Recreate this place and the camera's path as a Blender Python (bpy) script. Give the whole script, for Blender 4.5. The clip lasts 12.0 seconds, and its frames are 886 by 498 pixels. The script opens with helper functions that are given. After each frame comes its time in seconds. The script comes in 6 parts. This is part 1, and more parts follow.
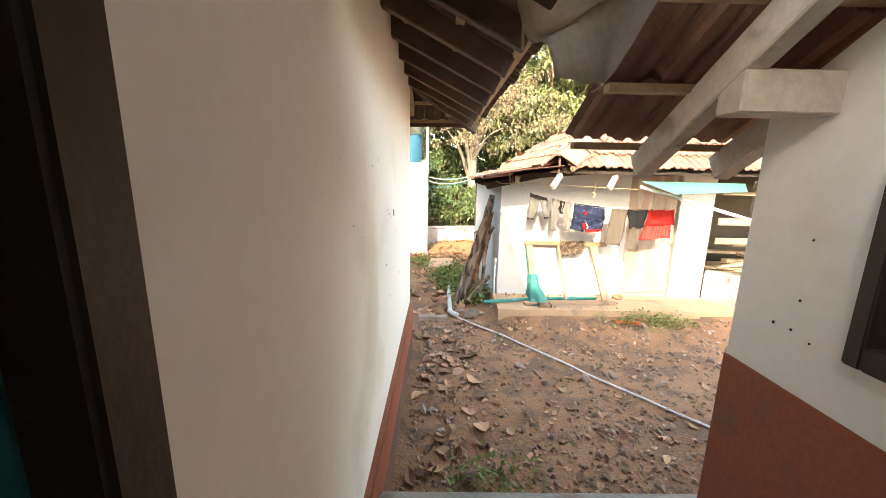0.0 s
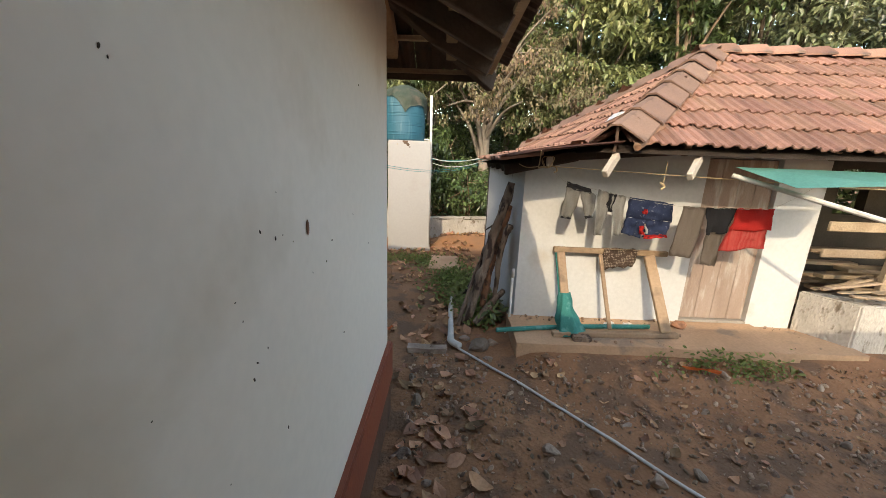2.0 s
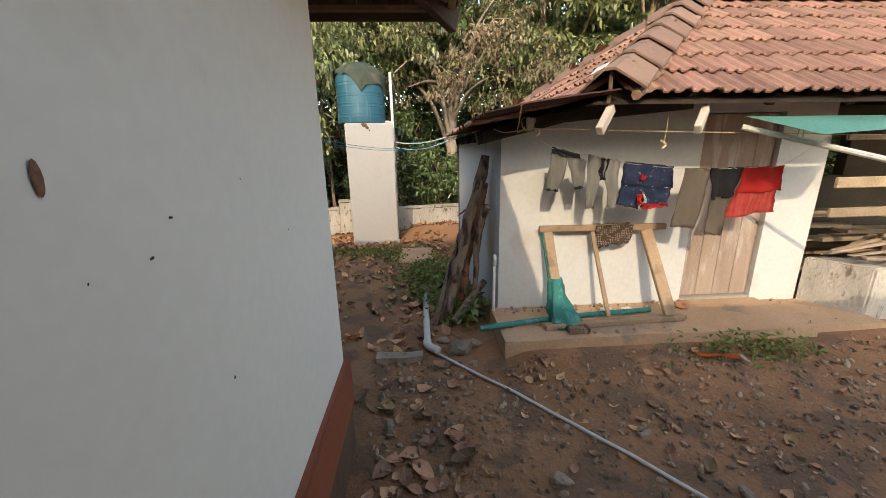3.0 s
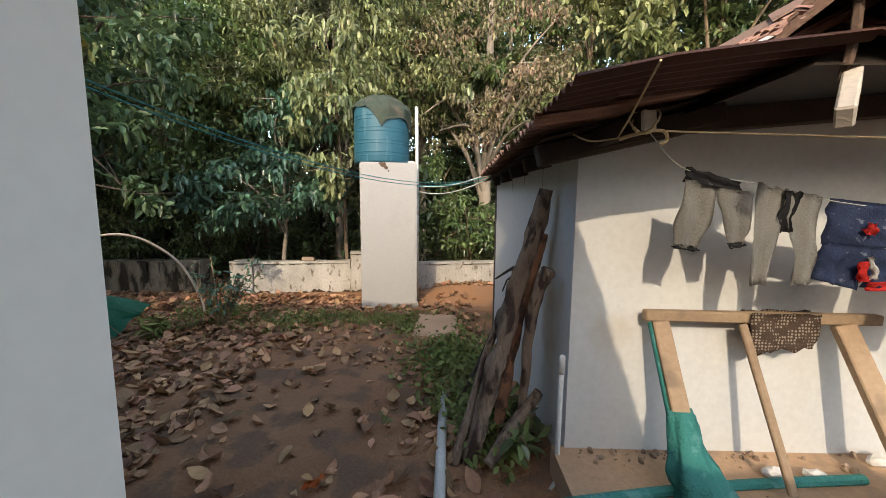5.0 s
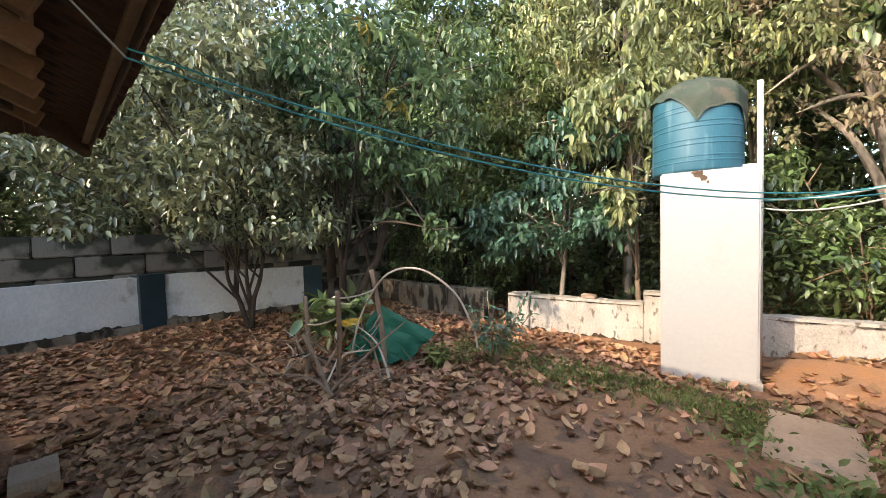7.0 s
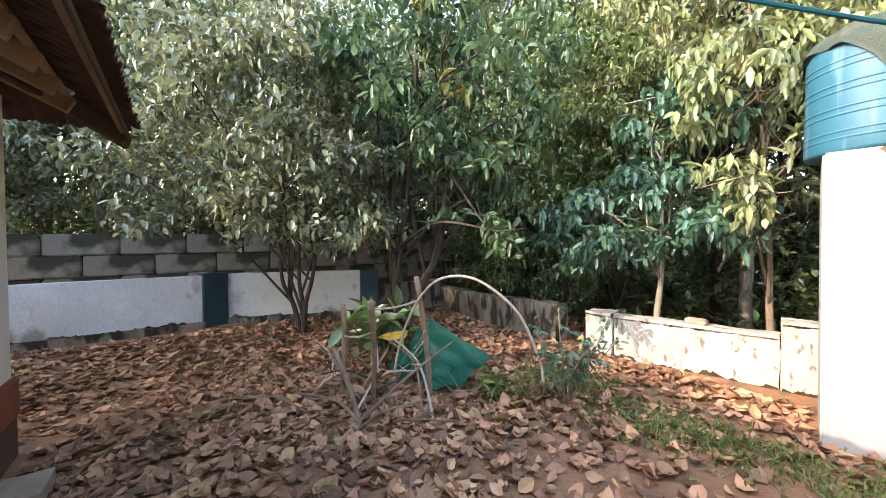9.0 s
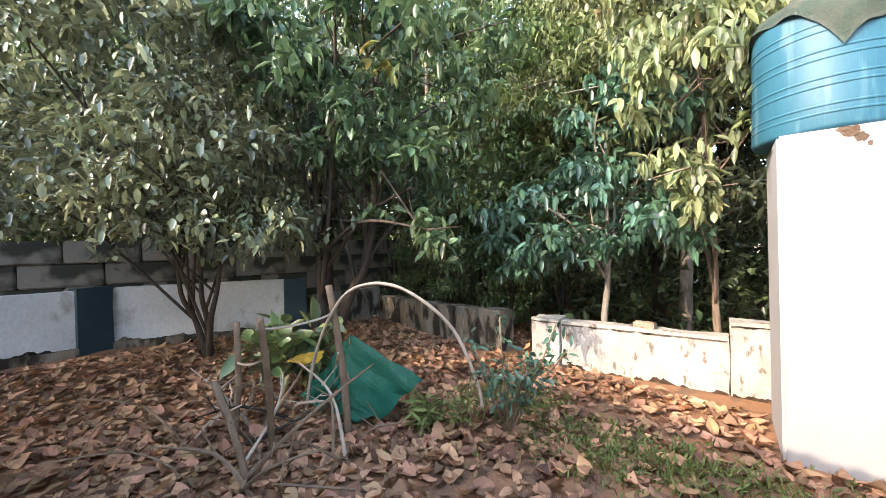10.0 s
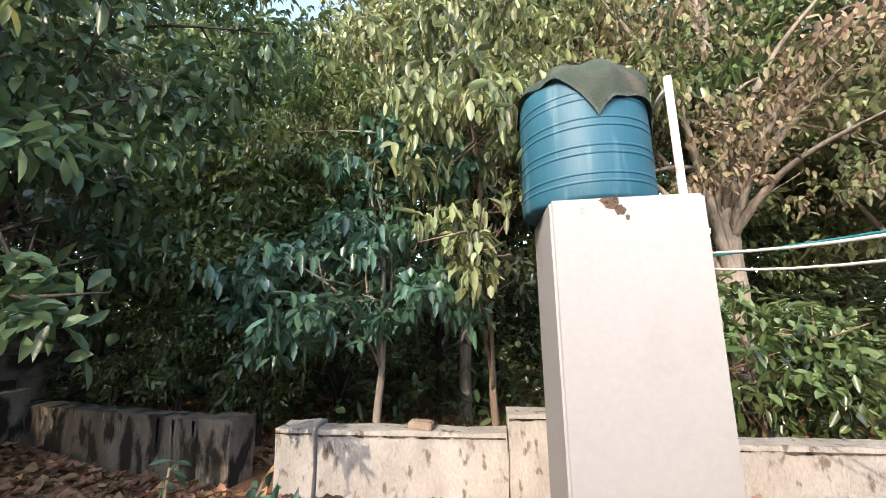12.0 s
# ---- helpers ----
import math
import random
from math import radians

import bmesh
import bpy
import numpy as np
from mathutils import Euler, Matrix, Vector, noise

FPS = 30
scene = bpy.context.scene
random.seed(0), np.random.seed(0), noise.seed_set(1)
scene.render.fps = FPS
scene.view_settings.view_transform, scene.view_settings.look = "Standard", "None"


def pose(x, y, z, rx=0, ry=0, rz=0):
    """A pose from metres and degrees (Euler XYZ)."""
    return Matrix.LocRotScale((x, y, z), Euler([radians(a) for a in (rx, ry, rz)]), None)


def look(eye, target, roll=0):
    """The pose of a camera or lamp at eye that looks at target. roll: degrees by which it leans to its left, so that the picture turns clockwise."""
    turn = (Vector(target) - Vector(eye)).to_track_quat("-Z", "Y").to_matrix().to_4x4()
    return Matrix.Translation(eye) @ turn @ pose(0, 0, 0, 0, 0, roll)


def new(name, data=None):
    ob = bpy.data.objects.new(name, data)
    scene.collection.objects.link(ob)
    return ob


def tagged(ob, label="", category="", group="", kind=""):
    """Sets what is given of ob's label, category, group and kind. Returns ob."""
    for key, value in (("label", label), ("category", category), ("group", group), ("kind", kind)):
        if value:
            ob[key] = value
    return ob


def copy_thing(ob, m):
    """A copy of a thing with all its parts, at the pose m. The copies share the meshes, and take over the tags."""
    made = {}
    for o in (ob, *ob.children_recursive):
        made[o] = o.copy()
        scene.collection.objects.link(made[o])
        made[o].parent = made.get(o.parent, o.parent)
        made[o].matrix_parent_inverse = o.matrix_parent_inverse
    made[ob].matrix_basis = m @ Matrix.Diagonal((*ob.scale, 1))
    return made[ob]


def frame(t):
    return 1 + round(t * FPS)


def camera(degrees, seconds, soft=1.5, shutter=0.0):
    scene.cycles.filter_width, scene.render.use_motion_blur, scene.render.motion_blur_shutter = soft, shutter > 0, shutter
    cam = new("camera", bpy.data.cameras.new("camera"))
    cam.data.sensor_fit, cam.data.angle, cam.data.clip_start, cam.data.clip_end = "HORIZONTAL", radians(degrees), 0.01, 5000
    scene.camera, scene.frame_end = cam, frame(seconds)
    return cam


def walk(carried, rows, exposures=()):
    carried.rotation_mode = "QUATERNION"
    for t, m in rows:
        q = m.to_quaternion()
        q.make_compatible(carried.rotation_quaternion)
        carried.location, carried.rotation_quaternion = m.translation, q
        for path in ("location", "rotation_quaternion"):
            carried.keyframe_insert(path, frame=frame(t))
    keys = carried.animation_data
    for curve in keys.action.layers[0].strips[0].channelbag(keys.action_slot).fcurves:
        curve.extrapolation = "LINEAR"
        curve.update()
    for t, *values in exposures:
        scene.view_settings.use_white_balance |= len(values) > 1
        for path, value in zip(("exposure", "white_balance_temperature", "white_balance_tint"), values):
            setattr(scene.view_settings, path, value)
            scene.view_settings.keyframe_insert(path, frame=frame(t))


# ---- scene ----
cam = camera(100.3, 12.0, 0.8)
PATH = [
    (0, (-0.039, 0.368, 2.003), (-0.015, 2.328, 1.603), 1.1),
    (0.5, (0.009, 0.796, 1.976), (-0.011, 2.748, 1.541), 1.2),
    (1, (0.003, 1.187, 1.989), (0.093, 3.141, 1.573), 1.3),
    (1.5, (0.017, 1.527, 1.975), (0.092, 3.466, 1.491), 0.3),
    (2, (0.069, 1.799, 1.957), (0.047, 3.74, 1.472), 2.0),
    (2.5, (0.084, 2.046, 1.828), (0.166, 4.013, 1.476), -0.0),
    (2.7, (0.098, 2.168, 1.803), (0.211, 4.095, 1.282), -1.1),
    (4.3, (0.234, 3.346, 1.61), (0.324, 5.305, 1.217), 1.5),
    (4.5, (0.243, 3.463, 1.611), (0.316, 5.443, 1.334), 2.4),
    (5, (0.185, 3.745, 1.599), (0.150, 5.731, 1.367), 0.5),
    (5.5, (0.17, 4.071, 1.576), (-0.252, 6.012, 1.34), -1.4),
    (6, (0.145, 4.282, 1.664), (-0.71, 6.083, 1.508), -1.7),
    (6.5, (-0.029, 4.468, 1.645), (-1.23, 6.067, 1.655), -1.1),
    (7, (-0.127, 4.682, 1.668), (-1.493, 6.141, 1.579), -1.6),
    (7.5, (-0.167, 4.812, 1.672), (-1.743, 6.041, 1.604), -1.7),
    (7.7, (-0.244, 4.893, 1.68), (-1.863, 6.063, 1.581), -3.0),
    (9.3, (-0.616, 5.463, 1.585), (-2.26, 6.603, 1.569), 0.6),
    (9.5, (-0.664, 5.56, 1.579), (-2.358, 6.623, 1.586), 0.8),
    (10, (-0.884, 5.923, 1.537), (-2.348, 7.286, 1.529), -1.4),
    (10.5, (-0.971, 6.293, 1.609), (-2.133, 7.92, 1.608), -2.0),
    (11, (-0.999, 6.679, 1.644), (-2.069, 8.368, 1.694), -0.5),
    (11.5, (-1.054, 6.931, 1.624), (-1.915, 8.733, 1.732), 0.3),
    (12, (-1.158, 7.132, 1.614), (-1.736, 9.018, 1.94), -1.1),
]
EXPOSURES = [(0.0, 2.0, 8700, 9), (0.5, 1.38, 7900, 6), (1.0, 0.9, 7200, 0), (1.5, 0.45, 7350, 2), (2.0, 0.18, 8000, 8), (2.5, 0.12, 8100, 9), (4.5, -0.05, 8000, 10), (5.0, 0.08, 7600, 9), (5.5, 0.4, 7450, 9), (6.0, 0.5, 7500, 11), (6.5, 0.65, 7600, 12), (7.5, 1.0, 7800, 13), (9.5, 1.45, 7150, 14), (10.5, 1.05, 7150, 14), (11.0, 0.8, 7100, 13), (12.0, 0.6, 7000, 13)]
walk(cam, [(t, look(eye, target, roll)) for t, eye, target, roll in PATH], EXPOSURES)

# ---------------------------------------------------------------- light
SUN_WAY = Vector((0.21, 1.0, -0.60)).normalized()
world = bpy.data.worlds.new("sky")
scene.world = world
world.use_nodes = True
wn = world.node_tree
sky = wn.nodes.new("ShaderNodeTexSky")
sky.sky_type = "NISHITA"
sky.sun_disc = False
sky.dust_density, sky.ozone_density = 1.2, 1.0
sky.sun_elevation = math.asin(-SUN_WAY.z)
sky.sun_rotation = math.atan2(-SUN_WAY.x, -SUN_WAY.y)
wn.links.new(sky.outputs[0], wn.nodes["Background"].inputs[0])
wn.nodes["Background"].inputs[1].default_value = 0.57
sun = new("sun", bpy.data.lights.new("sun", "SUN"))
sun.data.energy, sun.data.angle, sun.data.color = 2.6, radians(0.5), (1.0, 0.89, 0.75)
sun.matrix_world = look((0, 0, 30), Vector((0, 0, 30)) + SUN_WAY)

# ---------------------------------------------------------------- materials
def mat(name, a, b, scale=6.0, rough=0.85, bump=0.25, fine=60.0, stain=None, metal=0.0, island=0.0, own=0.0, through_light=0.0, stretch=(1, 1, 1), spec=0.3, even=0.0):
    """Two colours mixed by coarse noise, fine grain in value and relief; stain: (colour, scale, threshold)."""
    m = bpy.data.materials.new(name)
    m.use_nodes = True
    nt = m.node_tree
    N, L = nt.nodes, nt.links
    bsdf = N["Principled BSDF"]
    co = N.new("ShaderNodeTexCoord")
    mp = N.new("ShaderNodeMapping")
    mp.inputs["Scale"].default_value = stretch
    L.new(co.outputs["Object"], mp.inputs["Vector"])

    def grain(sc, detail=5.0):
        n = N.new("ShaderNodeTexNoise")
        n.inputs["Scale"].default_value, n.inputs["Detail"].default_value = sc, detail
        L.new(mp.outputs[0], n.inputs["Vector"])
        return n

    def mix(fac, x, y, kind="MIX"):
        k = N.new("ShaderNodeMix")
        k.data_type, k.blend_type = "RGBA", kind
        for sock, val in ((k.inputs[0], fac), (k.inputs[6], x), (k.inputs[7], y)):
            if isinstance(val, (int, float)):
                sock.default_value = val
            elif isinstance(val, tuple):
                sock.default_value = (*val, 1)
            else:
                L.new(val, sock)
        return k.outputs[2]

    def ramp(src, lo, hi):
        r = N.new("ShaderNodeMapRange")
        r.inputs[1].default_value, r.inputs[2].default_value = lo, hi
        L.new(src, r.inputs[0])
        return r.outputs[0]

    big, small = grain(scale), grain(fine)
    col = mix(ramp(big.outputs[0], 0.32, 0.68), a, b)
    if stain:
        sc, st, thr = stain
        spot = grain(st, 8.0)
        col = mix(ramp(spot.outputs[0], thr, thr + 0.09), col, sc)
    if island or own:
        src = N.new("ShaderNodeNewGeometry").outputs["Random Per Island"] if island else N.new("ShaderNodeObjectInfo").outputs["Random"]
        hsv = N.new("ShaderNodeHueSaturation")
        amount = island or own
        val = N.new("ShaderNodeMapRange")
        val.inputs[3].default_value, val.inputs[4].default_value = 1 - amount, 1 + amount
        L.new(src, val.inputs[0])
        L.new(val.outputs[0], hsv.inputs["Value"])
        hue = N.new("ShaderNodeMath")
        hue.operation = "MULTIPLY_ADD"
        whirl = N.new("ShaderNodeMath")
        whirl.operation = "FRACT"
        far = N.new("ShaderNodeMath")
        far.operation = "MULTIPLY"
        far.inputs[1].default_value = 37.7
        L.new(src, far.inputs[0])
        L.new(far.outputs[0], whirl.inputs[0])
        L.new(whirl.outputs[0], hue.inputs[0])
        hue.inputs[1].default_value, hue.inputs[2].default_value = 0.05 * amount, 0.5 - 0.022 * amount
        L.new(hue.outputs[0], hsv.inputs["Hue"])
        L.new(col, hsv.inputs["Color"])
        col = hsv.outputs[0]
    dark = ramp(small.outputs[0], 0.25, 0.7)
    soft = N.new("ShaderNodeMapRange")
    soft.inputs[3].default_value, soft.inputs[4].default_value = 0.86 + 0.12 * even, 1.06 - 0.05 * even
    L.new(dark, soft.inputs[0])
    comb = N.new("ShaderNodeCombineColor")
    for i in range(3):
        L.new(soft.outputs[0], comb.inputs[i])
    col = mix(1.0, col, comb.outputs[0], "MULTIPLY")
    L.new(col, bsdf.inputs["Base Color"])
    bsdf.inputs["Roughness"].default_value = rough
    bsdf.inputs["Metallic"].default_value = metal
    bsdf.inputs["Specular IOR Level"].default_value = spec
    if bump:
        bp = N.new("ShaderNodeBump")
        bp.inputs["Strength"].default_value, bp.inputs["Distance"].default_value = bump, 0.02
        L.new(small.outputs[0], bp.inputs["Height"])
        L.new(bp.outputs[0], bsdf.inputs["Normal"])
    if through_light:
        tr = N.new("ShaderNodeBsdfTranslucent")
        L.new(col, tr.inputs[0])
        ms = N.new("ShaderNodeMixShader")
        ms.inputs[0].default_value = through_light
        L.new(bsdf.outputs[0], ms.inputs[1])
        L.new(tr.outputs[0], ms.inputs[2])
        L.new(ms.outputs[0], N["Material Output"].inputs[0])
    return m


M_SOIL = mat("soil", (0.265, 0.130, 0.066), (0.345, 0.178, 0.095), 1.3, 0.95, 0.9, 38, stain=((0.195, 0.112, 0.068), 3.2, 0.50))
M_ORANGE = mat("orange_soil", (0.42, 0.20, 0.09), (0.34, 0.19, 0.11), 3.0, 0.95, 0.8, 45)
M_WALL = mat("house_paint", (0.78, 0.74, 0.67), (0.81, 0.77, 0.705), 0.7, 0.75, 0.03, 25, stain=((0.66, 0.60, 0.51), 0.8, 0.60), even=0.9)
M_SHEDWALL = mat("limewash", (0.585, 0.59, 0.58), (0.555, 0.56, 0.55), 0.9, 0.9, 0.08, 30, stain=((0.50, 0.47, 0.42), 1.4, 0.63), even=0.6)
M_PILLAR = mat("white_paint", (0.38, 0.37, 0.355), (0.37, 0.36, 0.345), 0.9, 0.8, 0.05, 26, even=0.8, stain=((0.35, 0.33, 0.305), 1.2, 0.62))
M_RED = mat("red_oxide", (0.30, 0.085, 0.045), (0.25, 0.075, 0.045), 2.0, 0.6, 0.15, 35, stain=((0.20, 0.09, 0.06), 3.0, 0.62))
M_PLINTHDIRT = mat("dirty_plinth", (0.10, 0.06, 0.045), (0.16, 0.09, 0.06), 3.0, 0.9, 0.5, 30)
M_CEMENT = mat("cement", (0.40, 0.36, 0.31), (0.32, 0.28, 0.24), 2.5, 0.85, 0.4, 50, stain=((0.22, 0.17, 0.13), 2.2, 0.58))
M_PLATFORM = mat("platform", (0.50, 0.33, 0.21), (0.42, 0.27, 0.17), 2.0, 0.9, 0.35, 40, stain=((0.30, 0.22, 0.16), 3.0, 0.6))
M_MOSSWALL = mat("weathered_plaster", (0.53, 0.50, 0.45), (0.39, 0.36, 0.315), 3.2, 0.92, 0.8, 34, stain=((0.20, 0.165, 0.13), 9.0, 0.585), stretch=(1.4, 1.4, 0.7))
M_MOULDBROWN = mat("brown_mould", (0.15, 0.095, 0.062), (0.085, 0.06, 0.042), 6.0, 0.95, 0.7, 40, stain=((0.28, 0.21, 0.15), 7.0, 0.6))
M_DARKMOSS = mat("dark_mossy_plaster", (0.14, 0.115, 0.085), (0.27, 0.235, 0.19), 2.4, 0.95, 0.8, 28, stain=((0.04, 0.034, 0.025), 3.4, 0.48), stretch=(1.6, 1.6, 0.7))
M_YARDWALL = mat("yard_wall_paint", (0.60, 0.62, 0.61), (0.50, 0.52, 0.52), 1.5, 0.85, 0.25, 30, stain=((0.30, 0.29, 0.25), 2.2, 0.60), stretch=(1, 1, 0.7))
M_TEALPOST = mat("teal_paint", (0.022, 0.05, 0.066), (0.032, 0.062, 0.078), 3.0, 0.6, 0.15, 40)
M_BLOCK = mat("concrete_block", (0.27, 0.24, 0.19), (0.18, 0.16, 0.125), 1.6, 0.95, 0.6, 40, own=0.12, stain=((0.05, 0.05, 0.035), 1.5, 0.50))
M_TILE = mat("clay_tile", (0.31, 0.168, 0.120), (0.24, 0.132, 0.098), 5.0, 0.85, 0.35, 70, stain=((0.155, 0.105, 0.082), 3.2, 0.55), own=0.28)
M_TILEJ = mat("clay_tile_old", (0.30, 0.155, 0.105), (0.235, 0.12, 0.085), 5.0, 0.85, 0.35, 70, stain=((0.16, 0.10, 0.075), 3.2, 0.56), island=0.28)
M_TILEDARK = mat("dark_clay_tile", (0.085, 0.052, 0.04), (0.12, 0.066, 0.046), 5.0, 0.9, 0.35, 70, stain=((0.05, 0.038, 0.032), 4.0, 0.54), island=0.3)
M_RIDGE = mat("ridge_tile", (0.24, 0.145, 0.108), (0.20, 0.125, 0.095), 4.0, 0.9, 0.4, 60, stain=((0.13, 0.085, 0.065), 5.0, 0.55), own=0.2)
M_MORTAR = mat("ridge_mortar", (0.26, 0.13, 0.075), (0.34, 0.22, 0.15), 7.0, 0.95, 0.8, 50)
M_WOOD = mat("sawn_wood", (0.37, 0.265, 0.172), (0.29, 0.20, 0.13), 3.0, 0.8, 0.3, 40, stain=((0.22, 0.16, 0.11), 5.0, 0.58), own=0.15)
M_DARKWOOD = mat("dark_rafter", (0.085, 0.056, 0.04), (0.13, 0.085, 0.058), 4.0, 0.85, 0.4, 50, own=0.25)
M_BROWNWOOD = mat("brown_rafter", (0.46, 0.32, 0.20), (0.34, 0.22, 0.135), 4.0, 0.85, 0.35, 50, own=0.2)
M_PALEWOOD = mat("pale_painted_wood", (0.55, 0.49, 0.40), (0.46, 0.40, 0.33), 3.0, 0.8, 0.3, 40, stain=((0.30, 0.25, 0.2), 4.0, 0.6))
M_DOOR = mat("shed_door_boards", (0.37, 0.285, 0.235), (0.30, 0.22, 0.175), 2.5, 0.85, 0.35, 45, stain=((0.46, 0.40, 0.35), 2.6, 0.52), stretch=(3, 3, 0.6), own=0.05)
M_DOORFRAME = mat("brown_door_paint", (0.045, 0.03, 0.022), (0.035, 0.024, 0.018), 3.0, 0.55, 0.15, 40)
M_TEALDOOR = mat("teal_door_paint", (0.03, 0.22, 0.225), (0.035, 0.19, 0.20), 2.0, 0.5, 0.12, 40)
M_BARK = mat("bark", (0.17, 0.12, 0.085), (0.25, 0.19, 0.14), 5.0, 0.95, 0.9, 35, stain=((0.33, 0.30, 0.25), 5.0, 0.6), stretch=(1, 1, 0.35))
M_BARKDARK = mat("dark_bark", (0.05, 0.038, 0.03), (0.085, 0.065, 0.05), 5.0, 0.95, 0.9, 35, stretch=(1, 1, 0.35))
M_BARKPALE = mat("pale_bark", (0.34, 0.29, 0.24), (0.24, 0.20, 0.16), 4.0, 0.95, 0.8, 35, stain=((0.10, 0.085, 0.07), 3.0, 0.58), stretch=(1, 1, 0.35))
M_LOG = mat("log_bark", (0.20, 0.135, 0.095), (0.30, 0.23, 0.175), 9.0, 0.95, 1.0, 55, stain=((0.07, 0.045, 0.035), 11.0, 0.5), stretch=(1, 1, 0.45))
M_LOGEND = mat("fresh_cut_wood", (0.36, 0.17, 0.095), (0.24, 0.125, 0.08), 7.0, 0.85, 0.6, 50, stain=((0.12, 0.07, 0.05), 8.0, 0.53))
M_TWIG = mat("dry_twig", (0.20, 0.13, 0.085), (0.28, 0.20, 0.135), 8.0, 0.9, 0.4, 60)
M_CANE = mat("pale_cane", (0.55, 0.46, 0.36), (0.44, 0.36, 0.28), 8.0, 0.8, 0.3, 60)
M_LEAF = mat("leaf_green", (0.10, 0.165, 0.058), (0.175, 0.225, 0.09), 0.9, 0.30, 0.0, 30, island=0.65, through_light=0.3, spec=0.75, stain=((0.25, 0.23, 0.09), 1.7, 0.67))
M_LEAFDARK = mat("leaf_dark", (0.085, 0.14, 0.055), (0.14, 0.18, 0.075), 0.9, 0.30, 0.0, 30, island=0.65, through_light=0.25, spec=0.75, stain=((0.22, 0.19, 0.08), 1.7, 0.66))
M_LEAFBROAD = mat("leaf_broad", (0.075, 0.135, 0.065), (0.12, 0.165, 0.075), 0.6, 0.36, 0.15, 25, island=0.55, through_light=0.3, spec=0.5, stain=((0.30, 0.24, 0.06), 1.1, 0.66))
M_LEAFTEAL = mat("leaf_blue_green", (0.07, 0.165, 0.10), (0.115, 0.205, 0.125), 0.9, 0.30, 0.0, 30, island=0.55, through_light=0.3, spec=0.75, stain=((0.30, 0.20, 0.12), 2.0, 0.70))
M_LEAFLIGHT = mat("leaf_yellow_green", (0.19, 0.24, 0.105), (0.31, 0.32, 0.155), 0.9, 0.38, 0.0, 30, island=0.6, through_light=0.35, spec=0.6, stain=((0.36, 0.27, 0.15), 2.2, 0.66))
M_LEAFGREY = mat("leaf_grey_green", (0.15, 0.19, 0.105), (0.25, 0.26, 0.15), 0.9, 0.28, 0.0, 30, island=0.7, through_light=0.25, spec=0.9, stain=((0.34, 0.28, 0.16), 1.9, 0.67))
M_LEAFDRY = mat("leaf_dead_hanging", (0.30, 0.205, 0.15), (0.165, 0.185, 0.09), 0.9, 0.7, 0.0, 30, island=0.62, through_light=0.3, stain=((0.13, 0.18, 0.07), 1.3, 0.54))
M_LITTER = mat("dry_leaf_litter", (0.47, 0.265, 0.155), (0.235, 0.125, 0.07), 1.4, 0.72, 0.15, 60, island=0.62, through_light=0.06)
M_LITTEROWN = mat("dry_leaf_single", (0.50, 0.275, 0.15), (0.34, 0.175, 0.09), 3.0, 0.72, 0.2, 60, own=0.5)
M_GRASS = mat("grass", (0.16, 0.215, 0.06), (0.23, 0.26, 0.09), 2.0, 0.6, 0.0, 30, island=0.35, through_light=0.3)
M_STONE = mat("rubble", (0.36, 0.28, 0.22), (0.25, 0.19, 0.145), 6.0, 0.95, 0.6, 50, own=0.3)
M_GRAVEL = mat("gravel", (0.36, 0.255, 0.185), (0.26, 0.17, 0.115), 4.0, 0.95, 0.4, 50, island=0.45)
M_TANK = mat("blue_tank_plastic", (0.018, 0.10, 0.145), (0.026, 0.118, 0.165), 2.0, 0.5, 0.05, 40, stain=((0.08, 0.175, 0.215), 2.6, 0.58), spec=0.4, stretch=(3, 3, 0.35))
M_TARP = mat("dark_green_cloth", (0.085, 0.125, 0.095), (0.14, 0.155, 0.125), 5.0, 0.9, 0.4, 80, stain=((0.22, 0.19, 0.15), 4.0, 0.58))
M_PVC = mat("pvc_grey", (0.62, 0.62, 0.58), (0.54, 0.53, 0.49), 4.0, 0.5, 0.1, 40, stain=((0.38, 0.33, 0.27), 5.0, 0.6))
M_SACKCLOTH = mat("off_white_sheeting", (0.66, 0.60, 0.51), (0.54, 0.47, 0.39), 3.0, 0.85, 0.3, 50, through_light=0.25)
M_GREENPLASTIC = mat("green_plastic_sheet", (0.012, 0.16, 0.10), (0.02, 0.20, 0.13), 4.0, 0.45, 0.2, 30, stain=((0.07, 0.30, 0.23), 5.0, 0.66))
M_GREENNET = mat("green_shade_net", (0.025, 0.185, 0.165), (0.035, 0.215, 0.19), 6.0, 0.75, 0.5, 90, stain=((0.085, 0.27, 0.25), 14.0, 0.55))
M_AWNING = mat("green_awning_sheet", (0.14, 0.40, 0.34), (0.18, 0.44, 0.38), 3.0, 0.5, 0.1, 40)
# rust colour, darkened further to stand for shade on the sheet's underside
M_TIN = mat("rusty_roof_sheet", (0.15, 0.072, 0.05), (0.115, 0.056, 0.04), 4.0, 0.6, 0.2, 40, stain=((0.24, 0.14, 0.10), 4.0, 0.62))
# wood whose near-black colour holds the shade under the shed roof
M_SHADEWOOD = mat("shaded_beam", (0.045, 0.034, 0.027), (0.065, 0.048, 0.037), 4.0, 0.9, 0.4, 50, own=0.2)
M_ROPE = mat("yellow_rope", (0.58, 0.46, 0.28), (0.48, 0.36, 0.20), 9.0, 0.8, 0.2, 90)
M_BLUEROPE = mat("teal_line", (0.02, 0.22, 0.24), (0.03, 0.25, 0.27), 5.0, 0.5, 0.0, 60)
M_CABLE = mat("grey_cable", (0.42, 0.42, 0.38), (0.36, 0.36, 0.33), 5.0, 0.5, 0.0, 60)
